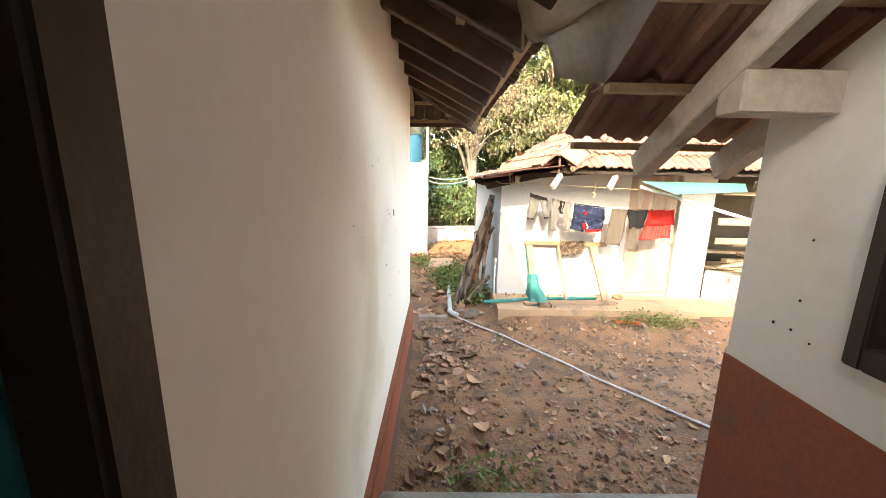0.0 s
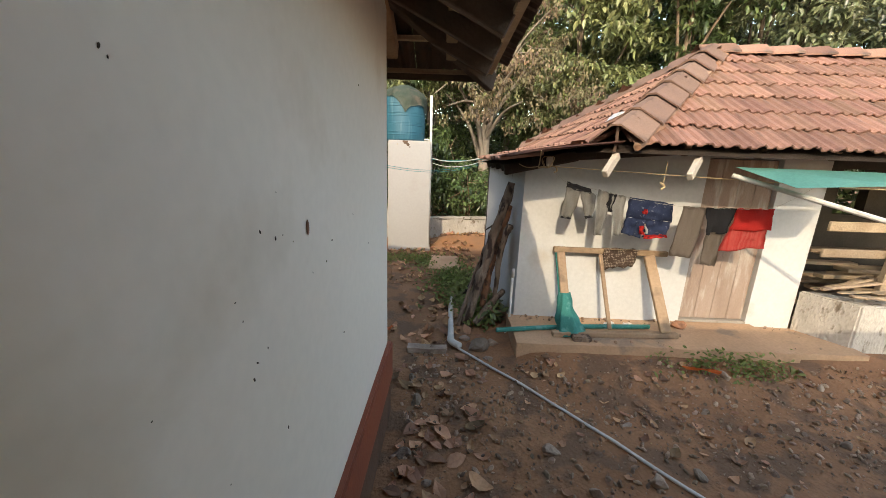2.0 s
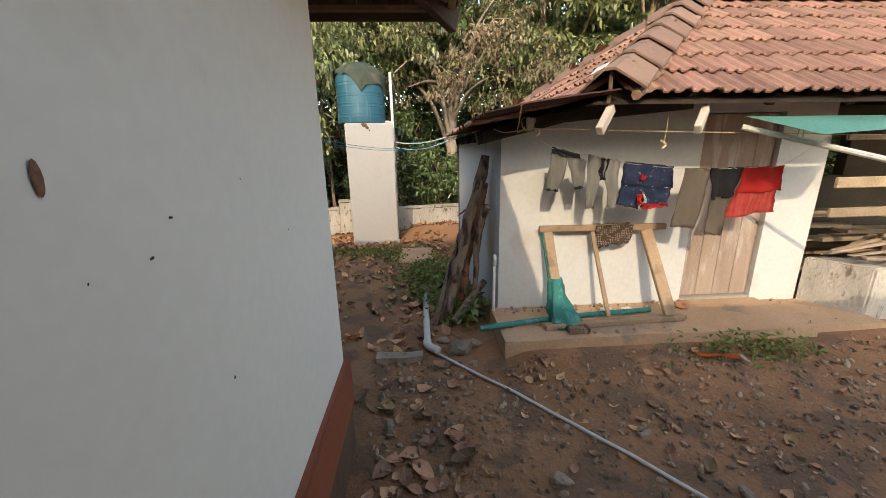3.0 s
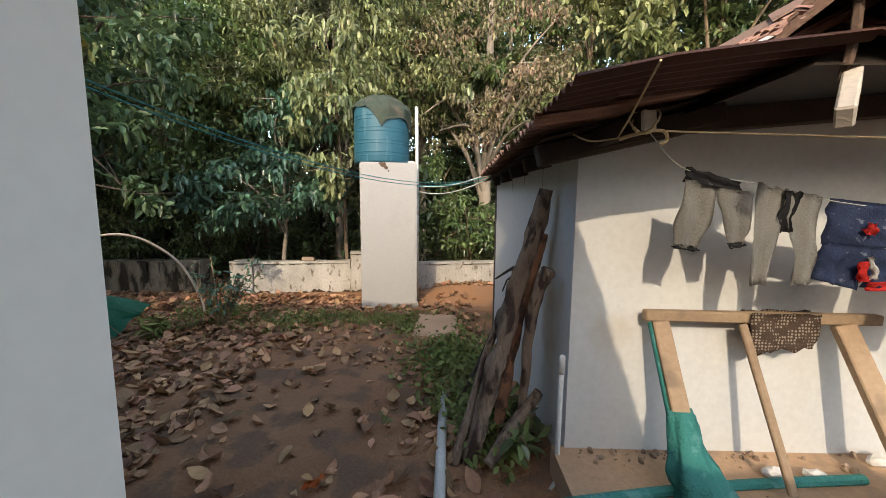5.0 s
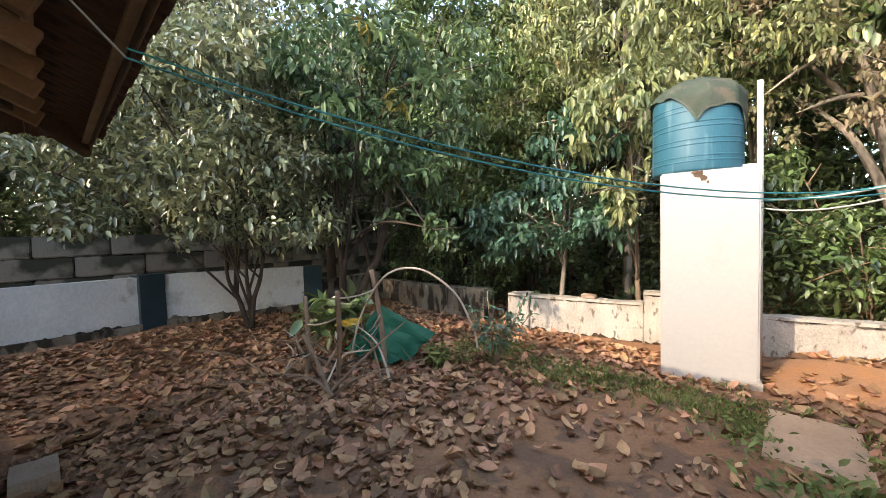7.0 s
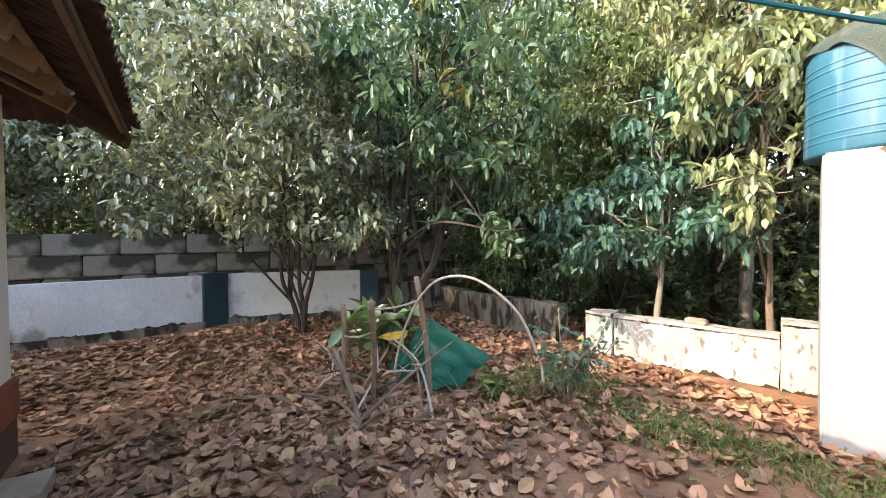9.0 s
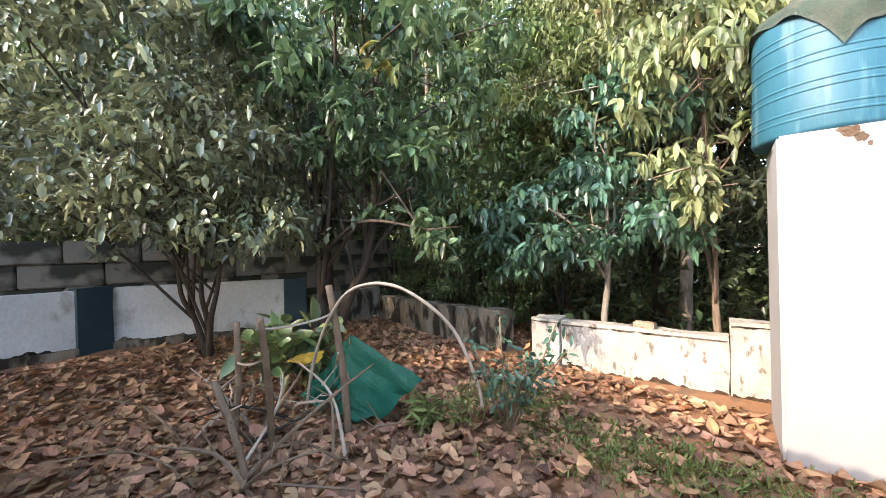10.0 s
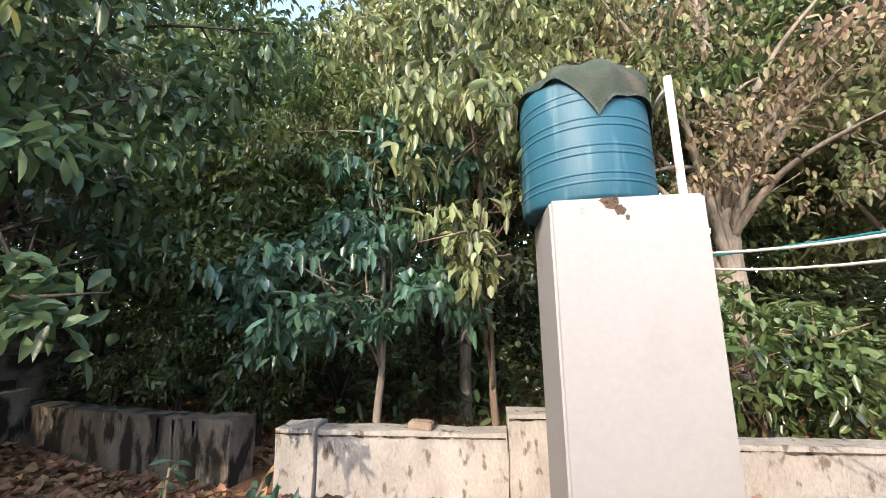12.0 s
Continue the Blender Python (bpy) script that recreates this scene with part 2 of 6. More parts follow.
M_GREYCLOTH = mat("grey_fabric", (0.35, 0.34, 0.315), (0.27, 0.26, 0.24), 3.0, 0.9, 0.3, 120)
M_KHAKI = mat("taupe_fabric", (0.24, 0.20, 0.165), (0.20, 0.165, 0.135), 4.0, 0.9, 0.3, 120)
M_BLACKCLOTH = mat("black_fabric", (0.022, 0.022, 0.026), (0.035, 0.035, 0.04), 4.0, 0.9, 0.3, 120)
M_NAVY = mat("navy_printed_fabric", (0.03, 0.045, 0.10), (0.05, 0.07, 0.14), 9.0, 0.9, 0.3, 120, stain=((0.22, 0.25, 0.32), 30.0, 0.62))
M_REDCLOTH = mat("red_fabric", (0.62, 0.035, 0.03), (0.50, 0.03, 0.028), 3.0, 0.85, 0.3, 120)
# red fabric with sun shining through painted in as paler upright stripes
M_REDSUNLIT = mat("sunlit_red_frill", (0.60, 0.055, 0.05), (0.66, 0.15, 0.13), 14.0, 0.85, 0.3, 120, stretch=(3, 3, 0.1))
M_DOTS = mat("dotted_brown_cloth", (0.10, 0.068, 0.052), (0.14, 0.095, 0.072), 12.0, 0.9, 0.3, 120)
dot_nodes, dot_links = M_DOTS.node_tree.nodes, M_DOTS.node_tree.links
cells = dot_nodes.new("ShaderNodeTexVoronoi")
cells.inputs["Scale"].default_value, cells.inputs["Randomness"].default_value = 62.0, 0.25
dot_links.new(dot_nodes["Texture Coordinate"].outputs["Object"], cells.inputs["Vector"])
inside = dot_nodes.new("ShaderNodeMapRange")
inside.inputs[1].default_value, inside.inputs[2].default_value = 0.40, 0.30
dot_links.new(cells.outputs["Distance"], inside.inputs[0])
blend = dot_nodes.new("ShaderNodeMix")
blend.data_type = "RGBA"
dot_links.new(inside.outputs[0], blend.inputs[0])
dot_links.new(dot_nodes["Principled BSDF"].inputs["Base Color"].links[0].from_socket, blend.inputs[6])
blend.inputs[7].default_value = (0.46, 0.38, 0.30, 1)
dot_links.new(blend.outputs[2], dot_nodes["Principled BSDF"].inputs["Base Color"])
M_BOARD = mat("weathered_plank", (0.38, 0.29, 0.205), (0.28, 0.205, 0.14), 4.0, 0.85, 0.4, 50, own=0.25, stretch=(1, 1, 1))
# back wall colour with the gloom of the open bay put in
M_SHADEIN = mat("shaded_interior", (0.10, 0.085, 0.07), (0.07, 0.06, 0.05), 2.0, 0.9, 0.2, 30)
M_BRICK = mat("pale_brick", (0.42, 0.32, 0.24), (0.34, 0.25, 0.19), 6.0, 0.95, 0.5, 50)
M_ORANGEBIT = mat("orange_plastic", (0.65, 0.16, 0.03), (0.55, 0.13, 0.03), 4.0, 0.5, 0.1, 40)
M_WHITEBIT = mat("white_scrap", (0.70, 0.68, 0.64), (0.60, 0.58, 0.54), 4.0, 0.6, 0.2, 40)
M_YELLOWLEAF = mat("yellow_leaf", (0.60, 0.42, 0.06), (0.50, 0.33, 0.06), 4.0, 0.6, 0.1, 40)
M_GLASS = mat("dark_glass", (0.02, 0.022, 0.025), (0.025, 0.028, 0.03), 2.0, 0.08, 0.0, 30, spec=0.6)

# ---------------------------------------------------------------- building helpers
rng = np.random.default_rng(7)


def thing(name, at, label, category, group="", kind=""):
    ob = new(name)
    ob.empty_display_size = 0.1
    ob.location = at
    return tagged(ob, label, category, group, kind)


def link_mesh(name, me, material, parent=None, label="", own_place=False):
    me.materials.append(material)
    ob = new(name, me)
    if parent is not None:
        ob.parent = parent
        if not own_place:
            at = Vector(parent.location)
            up = parent.parent
            while up is not None:
                at = at + Vector(up.location) if up.type == "EMPTY" else at
                up = up.parent
            if parent.type == "EMPTY":
                ob.matrix_parent_inverse = Matrix.Translation(at).inverted()
    if label:
        ob["label"] = label
    return ob


def part(name, bm, material, parent=None, label="", smooth=False):
    me = bpy.data.meshes.new(name)
    bmesh.ops.recalc_face_normals(bm, faces=bm.faces[:])
    bm.to_mesh(me)
    bm.free()
    if smooth:
        for p in me.polygons:
            p.use_smooth = True
    return link_mesh(name, me, material, parent, label)


def box(bm, lo, hi, bevel=0.0):
    c = [(a + b) / 2 for a, b in zip(lo, hi)]
    s = [b - a for a, b in zip(lo, hi)]
    r = bmesh.ops.create_cube(bm, size=1, matrix=Matrix.Translation(c) @ Matrix.Diagonal((*s, 1)))
    if bevel:
        es = list({e for v in r["verts"] for e in v.link_edges})
        bmesh.ops.bevel(bm, geom=es, offset=bevel, segments=2, affect="EDGES")
    return bm


def B():
    return bmesh.new()


def prism(bm, plan, z0, z1):
    """An upright block over a plan of corners."""
    lo = [bm.verts.new((x, y, z0)) for x, y in plan]
    hi = [bm.verts.new((x, y, z1 if not callable(z1) else z1(x, y))) for x, y in plan]
    n = len(plan)
    bm.faces.new(lo[::-1])
    bm.faces.new(hi)
    for i in range(n):
        bm.faces.new((lo[i], lo[(i + 1) % n], hi[(i + 1) % n], hi[i]))
    return bm


def beam(bm, a, b, w, h, up=(0, 0, 1), bevel=0.006):
    a, b = Vector(a), Vector(b)
    d = (b - a)
    z = d.normalized()
    x = z.cross(Vector(up)).normalized()
    y = x.cross(z)
    m = Matrix((x, y, z)).transposed().to_4x4()
    m.translation = (a + b) / 2
    r = bmesh.ops.create_cube(bm, size=1, matrix=m @ Matrix.Diagonal((w, h, d.length, 1)))
    if bevel:
        es = list({e for v in r["verts"] for e in v.link_edges})
        bmesh.ops.bevel(bm, geom=es, offset=bevel, segments=1, affect="EDGES")
    return bm


def tube(bm, pts, radii, seg=8, wob=0.0):
    """A round limb along points; radii: one number or one for each point."""
    pts = [Vector(p) for p in pts]
    if isinstance(radii, (int, float)):
        radii = [radii] * len(pts)
    rings = []
    side = Vector((1, 0, 0))
    for i, p in enumerate(pts):
        d = (pts[min(i + 1, len(pts) - 1)] - pts[max(i - 1, 0)]).normalized()
        side = side - d * side.dot(d)
        if side.length < 0.05:
            side = d.orthogonal()
        side.normalize()
        other = d.cross(side)
        ring = []
        for k in range(seg):
            a = 2 * math.pi * k / seg
            r = radii[i] * (1 + wob * noise.noise(p * 5 + Vector((k * 1.7, 0, 0))))
            ring.append(bm.verts.new(p + (side * math.cos(a) + other * math.sin(a)) * r))
        rings.append(ring)
    for r0, r1 in zip(rings, rings[1:]):
        for k in range(seg):
            bm.faces.new((r0[k], r0[(k + 1) % seg], r1[(k + 1) % seg], r1[k]))
    bm.faces.new(rings[0][::-1])
    bm.faces.new(rings[-1])
    return bm


def smooth_path(pts, n=6):
    """Points of a rounded line through the given ones."""
    pts = [Vector(p) for p in pts]
    out = []
    for i in range(len(pts) - 1):
        p0, p1, p2, p3 = pts[max(i - 1, 0)], pts[i], pts[i + 1], pts[min(i + 2, len(pts) - 1)]
        for k in range(n):
            t = k / n
            out.append(0.5 * ((2 * p1) + (p2 - p0) * t + (2 * p0 - 5 * p1 + 4 * p2 - p3) * t * t + (3 * p1 - p0 - 3 * p2 + p3) * t ** 3))
    out.append(pts[-1])
    return out


def sag(a, b, drop, n=12):
    a, b = Vector(a), Vector(b)
    return [a.lerp(b, i / n) - Vector((0, 0, drop * 4 * (i / n) * (1 - i / n))) for i in range(n + 1)]


def single(name, bm, material, label, category, group="", kind="", smooth=False):
    return tagged(part(name, bm, material, None, "", smooth), label, category, group, kind)


def rough_box(bm, lo, hi, n=(6, 2, 3), amount=0.012, seed=0.0):
    """A worn block: a divided box whose skin is a little uneven."""
    start = len(bm.verts)
    r = bmesh.ops.create_cube(bm, size=1, matrix=Matrix.Translation([(a + b) / 2 for a, b in zip(lo, hi)]) @ Matrix.Diagonal((*[b - a for a, b in zip(lo, hi)], 1)))
    for axis in range(3):
        for k in range(1, n[axis]):
            at = lo[axis] + (hi[axis] - lo[axis]) * k / n[axis]
            no = [0, 0, 0]
            no[axis] = 1
            co = [0, 0, 0]
            co[axis] = at
            fs = [f for f in bm.faces if all(v.index >= start or v.index == -1 for v in f.verts)]
            geom = bm.verts[:] + bm.edges[:] + fs if start == 0 else bm.verts[:] + bm.edges[:] + bm.faces[:]
            bmesh.ops.bisect_plane(bm, geom=geom, plane_co=co, plane_no=no)
    for v in bm.verts:
        q = v.co * 4 + Vector((seed, seed * 2, 0))
        v.co += Vector((noise.noise(q), noise.noise(q + Vector((9, 0, 0))), noise.noise(q + Vector((0, 9, 0))))) * amount
    return bm


def leaves(name, tips, per, length, width, droop, spread, material, parent=None, seed=1, curl=0.12):
    """Whorls of oval leaves, folded along the rib, at the given twig ends."""
    g = np.random.default_rng(seed)
    tips = np.asarray(tips, float).reshape(-1, 3)
    P = np.repeat(tips, per, axis=0)
    n = len(P)
    phi = g.uniform(0, 2 * np.pi, n)
    el = g.normal(-droop, 0.6, n)
    a = np.stack([np.cos(phi) * np.cos(el), np.sin(phi) * np.cos(el), np.sin(el)], 1)
    s = np.stack([-np.sin(phi), np.cos(phi), g.normal(0, 0.7, n)], 1)
    s -= a * (a * s).sum(1, keepdims=True)
    s /= np.linalg.norm(s, axis=1, keepdims=True)
    up = np.cross(a, s)
    up *= np.sign(up[:, 2:3] + 1e-9)
    Ln = length * g.uniform(0.45, 1.35, (n, 1))
    Wd = width * g.uniform(0.7, 1.2, (n, 1))
    P = P + g.normal(0, spread, (n, 3)) + a * Ln * 0.12
    fold = 0.16 * Wd
    V = np.stack([
        P,
        P + a * Ln * 0.32 + s * Wd * 0.5 + up * fold,
        P + a * Ln * 0.68 + s * Wd * 0.42 + up * fold - up * Ln * curl * 0.4,
        P + a * Ln - up * Ln * curl,
        P + a * Ln * 0.68 - s * Wd * 0.42 + up * fold - up * Ln * curl * 0.4,
        P + a * Ln * 0.32 - s * Wd * 0.5 + up * fold], 1).reshape(-1, 3)
    base = np.arange(n)[:, None] * 6
    F = np.concatenate([base + np.array([[0, 1, 2, 3]]), base + np.array([[0, 3, 4, 5]])], 1).reshape(-1, 4)
    me = bpy.data.meshes.new(name)
    me.vertices.add(len(V))
    me.vertices.foreach_set("co", V.ravel())
    me.loops.add(F.size)
    me.loops.foreach_set("vertex_index", F.ravel())
    me.polygons.add(len(F))
    me.polygons.foreach_set("loop_start", np.arange(len(F)) * 4)
    me.update()
    me.validate()
    return link_mesh(name, me, material, parent)


def clumps(centre, radius, count, seed, hollow=0.35, gaps=0.15, spray=9):
    """Twig ends gathered in flat leafy sprays, in an uneven ellipsoid with holes between the sprays."""
    g = np.random.default_rng(seed)
    size = min(0.34, 0.06 + 0.17 * sum(radius) / 3)
    out = []
    while len(out) < count:
        p = g.normal(0, 1, 3)
        p /= np.linalg.norm(p)
        r = g.uniform(hollow, 1.0) ** 0.5
        q = p * r
        lump = noise.noise(Vector(q * 2.2) + Vector((seed * 3.1, 0, 0)))
        if lump < -gaps or r > 0.82 + 0.55 * noise.noise(Vector(p * 2.0) + Vector((0, seed * 1.7, 0))):
            continue
        c = q * np.array(radius) + np.array(centre)
        tilt = np.array((p[0], p[1], 0.0)) * size * 0.5
        for _ in range(spray):
            d = g.normal(0, 1, 3) * np.array((1.0, 1.0, 0.42)) * size * 0.62
            d[2] -= 0.5 * (d[0] * tilt[0] + d[1] * tilt[1]) / max(size, 0.05)
            out.append(c + d)
    return out

# ---------------------------------------------------------------- ground
def ground_z(x, y):
    z = 0.018 * noise.noise(Vector((x * 0.9, y * 0.9, 0))) + 0.012 * noise.noise(Vector((x * 3.1, y * 3.1, 4)))
    z += 0.16 * min(1, max(0, (-5.8 - x) / 2.0))
    z += 0.10 * min(1, max(0, (y - 9.0) / 1.6)) * min(1, max(0, (x + 0.35) / 0.5)) * (1 if x < 4 else 0)
    sm = lambda q: max(0.0, min(1.0, q)) ** 2 * (3 - 2 * max(0.0, min(1.0, q)))
    z += 0.15 * sm((y - 4.45) / 0.6) * sm((x - 0.55) / 0.5) * (1 if y < 7 else 0)
    if y > 10.9:
        z -= min(0.5, (y - 10.9) * 0.10)
    d = math.hypot(x, y - 5)
    if d > 60:
        z = -0.5
    return z


gx = np.concatenate([[-400, -120, -60, -35, -24, -17], np.arange(-13, 8.01, 0.16), [9, 11, 14, 20, 35, 60, 120, 400]])
gy = np.concatenate([[-400, -120, -60, -30, -15, -8], np.arange(-4, 13.01, 0.16), [14, 15.5, 18, 22, 30, 45, 70, 120, 400]])
verts = [(x, y, ground_z(x, y)) for y in gy for x in gx]
nx = len(gx)
faces = [(j * nx + i, j * nx + i + 1, (j + 1) * nx + i + 1, (j + 1) * nx + i) for j in range(len(gy) - 1) for i in range(nx - 1)]
me = bpy.data.meshes.new("ground")
me.from_pydata(verts, [], faces)
for p in me.polygons:
    p.use_smooth = True
ground = tagged(link_mesh("ground", me, M_SOIL), "reddish brown bare earth yard with scattered grit", "ground", kind="structure")

# ---------------------------------------------------------------- roof tiles
TILE_W, TILE_RUN = 0.212, 0.325


def tile_mesh(name, length=0.40, lift=0.034, thick=0.013):
    prof = [(0.0, 0.022), (0.07, 0.030), (0.15, 0.020), (0.22, 0.002), (0.38, 0.0), (0.46, 0.018), (0.54, 0.018), (0.62, 0.0), (0.80, 0.002), (0.88, 0.020), (1.0, 0.028)]
    vs, fs = [], []
    n = len(prof)
    for y, up in ((0.0, lift), (length, 0.004)):
        for dz in (0.0, -thick):
            for px, pz in prof:
                vs.append((px * TILE_W, y, pz + up + dz))
    for i in range(n - 1):
        fs += [(i, i + 1, 2 * n + i + 1, 2 * n + i), (n + i + 1, n + i, 3 * n + i, 3 * n + i + 1), (i + 1, i, n + i, n + i + 1)]
    m = bpy.data.meshes.new(name)
    m.from_pydata(vs, [], fs)
    return m


TILE = tile_mesh("clay_tile")
TILE.materials.append(M_TILE)
# same tile in a much darker colour, for the house roof
TILE_DARK = tile_mesh("dark_clay_tile")
TILE_DARK.materials.append(M_TILEDARK)
TILE_V = [v.co.copy() for v in TILE.vertices]
TILE_F = [tuple(p.vertices) for p in TILE.polygons]


def plane_pose(o, u, v):
    u, v = Vector(u).normalized(), Vector(v).normalized()
    n = u.cross(v)
    m = Matrix((u, v, n)).transposed().to_4x4()
    m.translation = o
    return m


def lay_tiles(o, u, v, cols, rows, keep, parent, as_parts, seed=0, tile=None, rest=None):
    """Rows of tiles from the eave corner o, along u, up the slope v. keep(x, y) limits them in plan; those chosen by as_parts are objects, the rest one mesh."""
    g = random.Random(seed)
    base = plane_pose(o, u, v)
    vs, fs = [], []
    for r in range(rows):
        for c in range(cols):
            mid = base @ Vector(((c + 0.5) * TILE_W, (r + 0.5) * TILE_RUN, 0))
            if not keep(mid.x, mid.y):
                continue
            m = base @ pose(c * TILE_W + g.uniform(-0.004, 0.004), r * TILE_RUN + g.uniform(-0.012, 0.012), g.uniform(0, 0.006), g.uniform(-0.7, 0.7), g.uniform(-0.8, 0.8), g.uniform(-0.8, 0.8))
            if as_parts(mid.x, mid.y):
                ob = new("clay_tile", tile or TILE)
                ob.parent = parent
                ob.matrix_basis = m
            else:
                k = len(vs)
                vs += [m @ w for w in TILE_V]
                fs += [tuple(i + k for i in f) for f in TILE_F]
    if vs:
        me = bpy.data.meshes.new("further_tiles")
        me.from_pydata(vs, [], fs)
        ob = link_mesh("further_tiles", me, rest or M_TILEJ, parent)
        ob["kind"] = "stuff"


def ridge_caps(a, b, count, parent, size=0.17, material=M_RIDGE):
    """Bent ridge tiles from the low end a to the high end b, each over the next lower one."""
    a, b = Vector(a), Vector(b)
    d = (b - a) / count
    ln = d.length * 1.16
    vs, fs = [], []
    prof = [(-1.0, -0.66), (-0.58, -0.34), (-0.16, -0.03), (0.16, -0.03), (0.58, -0.34), (1.0, -0.66)]
    for y, k, up in ((0, 1.08, 0.035), (ln, 0.94, 0.0)):
        for t in (0, -0.018):
            for x, z in prof:
                vs.append((x * size * k, y, z * size * k + up + t))
    n = len(prof)
    for i in range(n - 1):
        fs += [(i, i + 1, 2 * n + i + 1, 2 * n + i), (n + i + 1, n + i, 3 * n + i, 3 * n + i + 1), (i + 1, i, n + i, n + i + 1)]
    fs += [(0, 2 * n, 3 * n, n), (n - 1, 2 * n - 1, 4 * n - 1, 3 * n - 1)]
    me = bpy.data.meshes.new("ridge_tile")
    me.from_pydata(vs, [], fs)
    me.materials.append(material)
    y = d.normalized()
    x = y.cross(Vector((0, 0, 1))).normalized()
    z = x.cross(y)
    for i in range(count):
        m = Matrix((x, y, z)).transposed().to_4x4()
        m.translation = a + d * i
        ob = new("ridge_tile", me)
        ob.parent = parent
        ob.matrix_basis = m @ pose(0, 0, 0, random.uniform(-1, 1), random.uniform(-2, 2), random.uniform(-1.5, 1.5))


# ---------------------------------------------------------------- house beside the passage
HX, HY, HW = -0.35, 4.30, -4.74
bm = B()
for lo, hi in (((HX - 0.2, 0.74, 0.60), (HX, HY, 3.02)), ((HX - 0.2, -4.0, 0.60), (HX, -0.22, 3.02)), ((HX - 0.2, -0.22, 2.36), (HX, 0.74, 3.02))):
    box(bm, lo, hi)
tagged(part("wall_east", bm, M_WALL), "cream painted house wall with insect specks and faint stains", "wall", kind="structure")
bm = B()
WX0, WX1, WZ0, WZ1 = -2.62, -1.62, 1.20, 2.34
for lo, hi in (((HW, HY - 0.2, 0.60), (-4.25, HY, 2.72)), ((-4.25, HY - 0.2, 0.60), (WX0, HY, 2.94)), ((WX1, HY - 0.2, 0.60), (HX - 0.2, HY, 3.02)), ((WX0, HY - 0.2, 0.60), (WX1, HY, WZ0)), ((WX0, HY - 0.2, WZ1), (WX1, HY, 3.02))):
    box(bm, lo, hi)
tagged(part("wall_north", bm, M_WALL), "cream painted house wall with a teal window", "wall", kind="structure")
bm = B()
box(bm, (HW, -4.0, 0.60), (HW + 0.2, HY - 0.2, 2.72))
box(bm, (HW + 0.2, -4.0, 0.60), (HX - 0.2, -3.8, 3.02))
tagged(part("wall_west", bm, M_WALL), "cream painted house wall", "wall", kind="structure")
bm = B()
box(bm, (-4.05, -3.8, 3.0), (HX - 0.2, HY - 0.25, 3.04))
tagged(part("ceiling", bm, M_DARKWOOD), "dark boarded ceiling of the house", "ceiling", kind="structure")
# plinth: red oxide band with a sloped shoulder, dirty towards the earth
bm = B()
box(bm, (HW - 0.03, -4.0, 0.30), (HX + 0.035, HY + 0.035, 0.60), 0.012)
plinth = tagged(part("plinth", bm, M_RED), "red oxide painted plinth band round the house", "plinth", kind="structure")
bm = B()
box(bm, (HW - 0.02, -4.0, -0.2), (HX + 0.022, HY + 0.022, 0.31), 0.01)
tagged(part("foundation", bm, M_PLINTHDIRT), "earth-stained brown foundation under the plinth", "foundation", kind="structure")

# house window, teal frame and bars
win = thing("window_1", (WX0, HY, WZ0), "teal painted wooden window with vertical bars", "window", kind="structure")
bm = B()
for lo, hi in (((WX0 - 0.06, HY - 0.12, WZ0 - 0.06), (WX0 + 0.05, HY + 0.03, WZ1 + 0.06)), ((WX1 - 0.05, HY - 0.12, WZ0 - 0.06), (WX1 + 0.06, HY + 0.03, WZ1 + 0.06)),
               ((WX0 + 0.05, HY - 0.12, WZ0 - 0.06), (WX1 - 0.05, HY + 0.03, WZ0 + 0.04)), ((WX0 + 0.05, HY - 0.12, WZ1 - 0.04), (WX1 - 0.05, HY + 0.03, WZ1 + 0.06)),
               ((-2.145, HY - 0.11, WZ0 + 0.04), (-2.095, HY + 0.02, WZ1 - 0.04))):
    box(bm, lo, hi, 0.008)
part("window_frame", bm, M_TEALDOOR, win)
bm = B()
box(bm, (WX0 - 0.08, HY - 0.02, WZ0 - 0.10), (WX1 + 0.08, HY + 0.05, WZ0 - 0.06), 0.01)
part("window_sill", bm, M_DARKWOOD, win, "dark wooden sill")
for i in range(7):
    x = WX0 + 0.10 + i * 0.13
    bm = B()
    tube(bm, [(x, HY - 0.05, WZ0 + 0.03), (x, HY - 0.05, WZ1 - 0.03)], 0.008, 6)
    part("bar", bm, M_DARKWOOD, win)
for x0, x1 in ((WX0 + 0.05, -2.145), (-2.095, WX1 - 0.05)):
    bm = B()
    box(bm, (x0, HY - 0.10, WZ0 + 0.04), (x1, HY - 0.09, WZ1 - 0.04))
    part("pane", bm, M_GLASS, win)

# doorway from the passage into the house, open leaf inside
door = thing("door_1", (HX, 0.26, 0.47), "brown framed doorway with an open teal door leaf", "door", kind="structure")
bm = B()
for lo, hi in (((HX - 0.072, 0.662, 0.47), (HX + 0.012, 0.742, 2.37)), ((HX - 0.072, -0.222, 0.47), (HX + 0.012, -0.142, 2.37)), ((HX - 0.072, -0.142, 2.29), (HX + 0.012, 0.662, 2.37))):
    box(bm, lo, hi, 0.008)
part("door_frame", bm, M_DOORFRAME, door)
bm = B()
box(bm, (-1.20, 0.690, 0.63), (-0.426, 0.722, 2.28), 0.005)
for z in (0.66, 1.30, 2.12):
    box(bm, (-1.19, 0.680, z), (-0.44, 0.694, z + 0.13), 0.004)
for x in (-1.19, -0.53):
    box(bm, (x, 0.681, 0.66), (x + 0.09, 0.695, 2.25), 0.004)
part("door_leaf", bm, M_TEALDOOR, door, "teal painted panelled leaf")

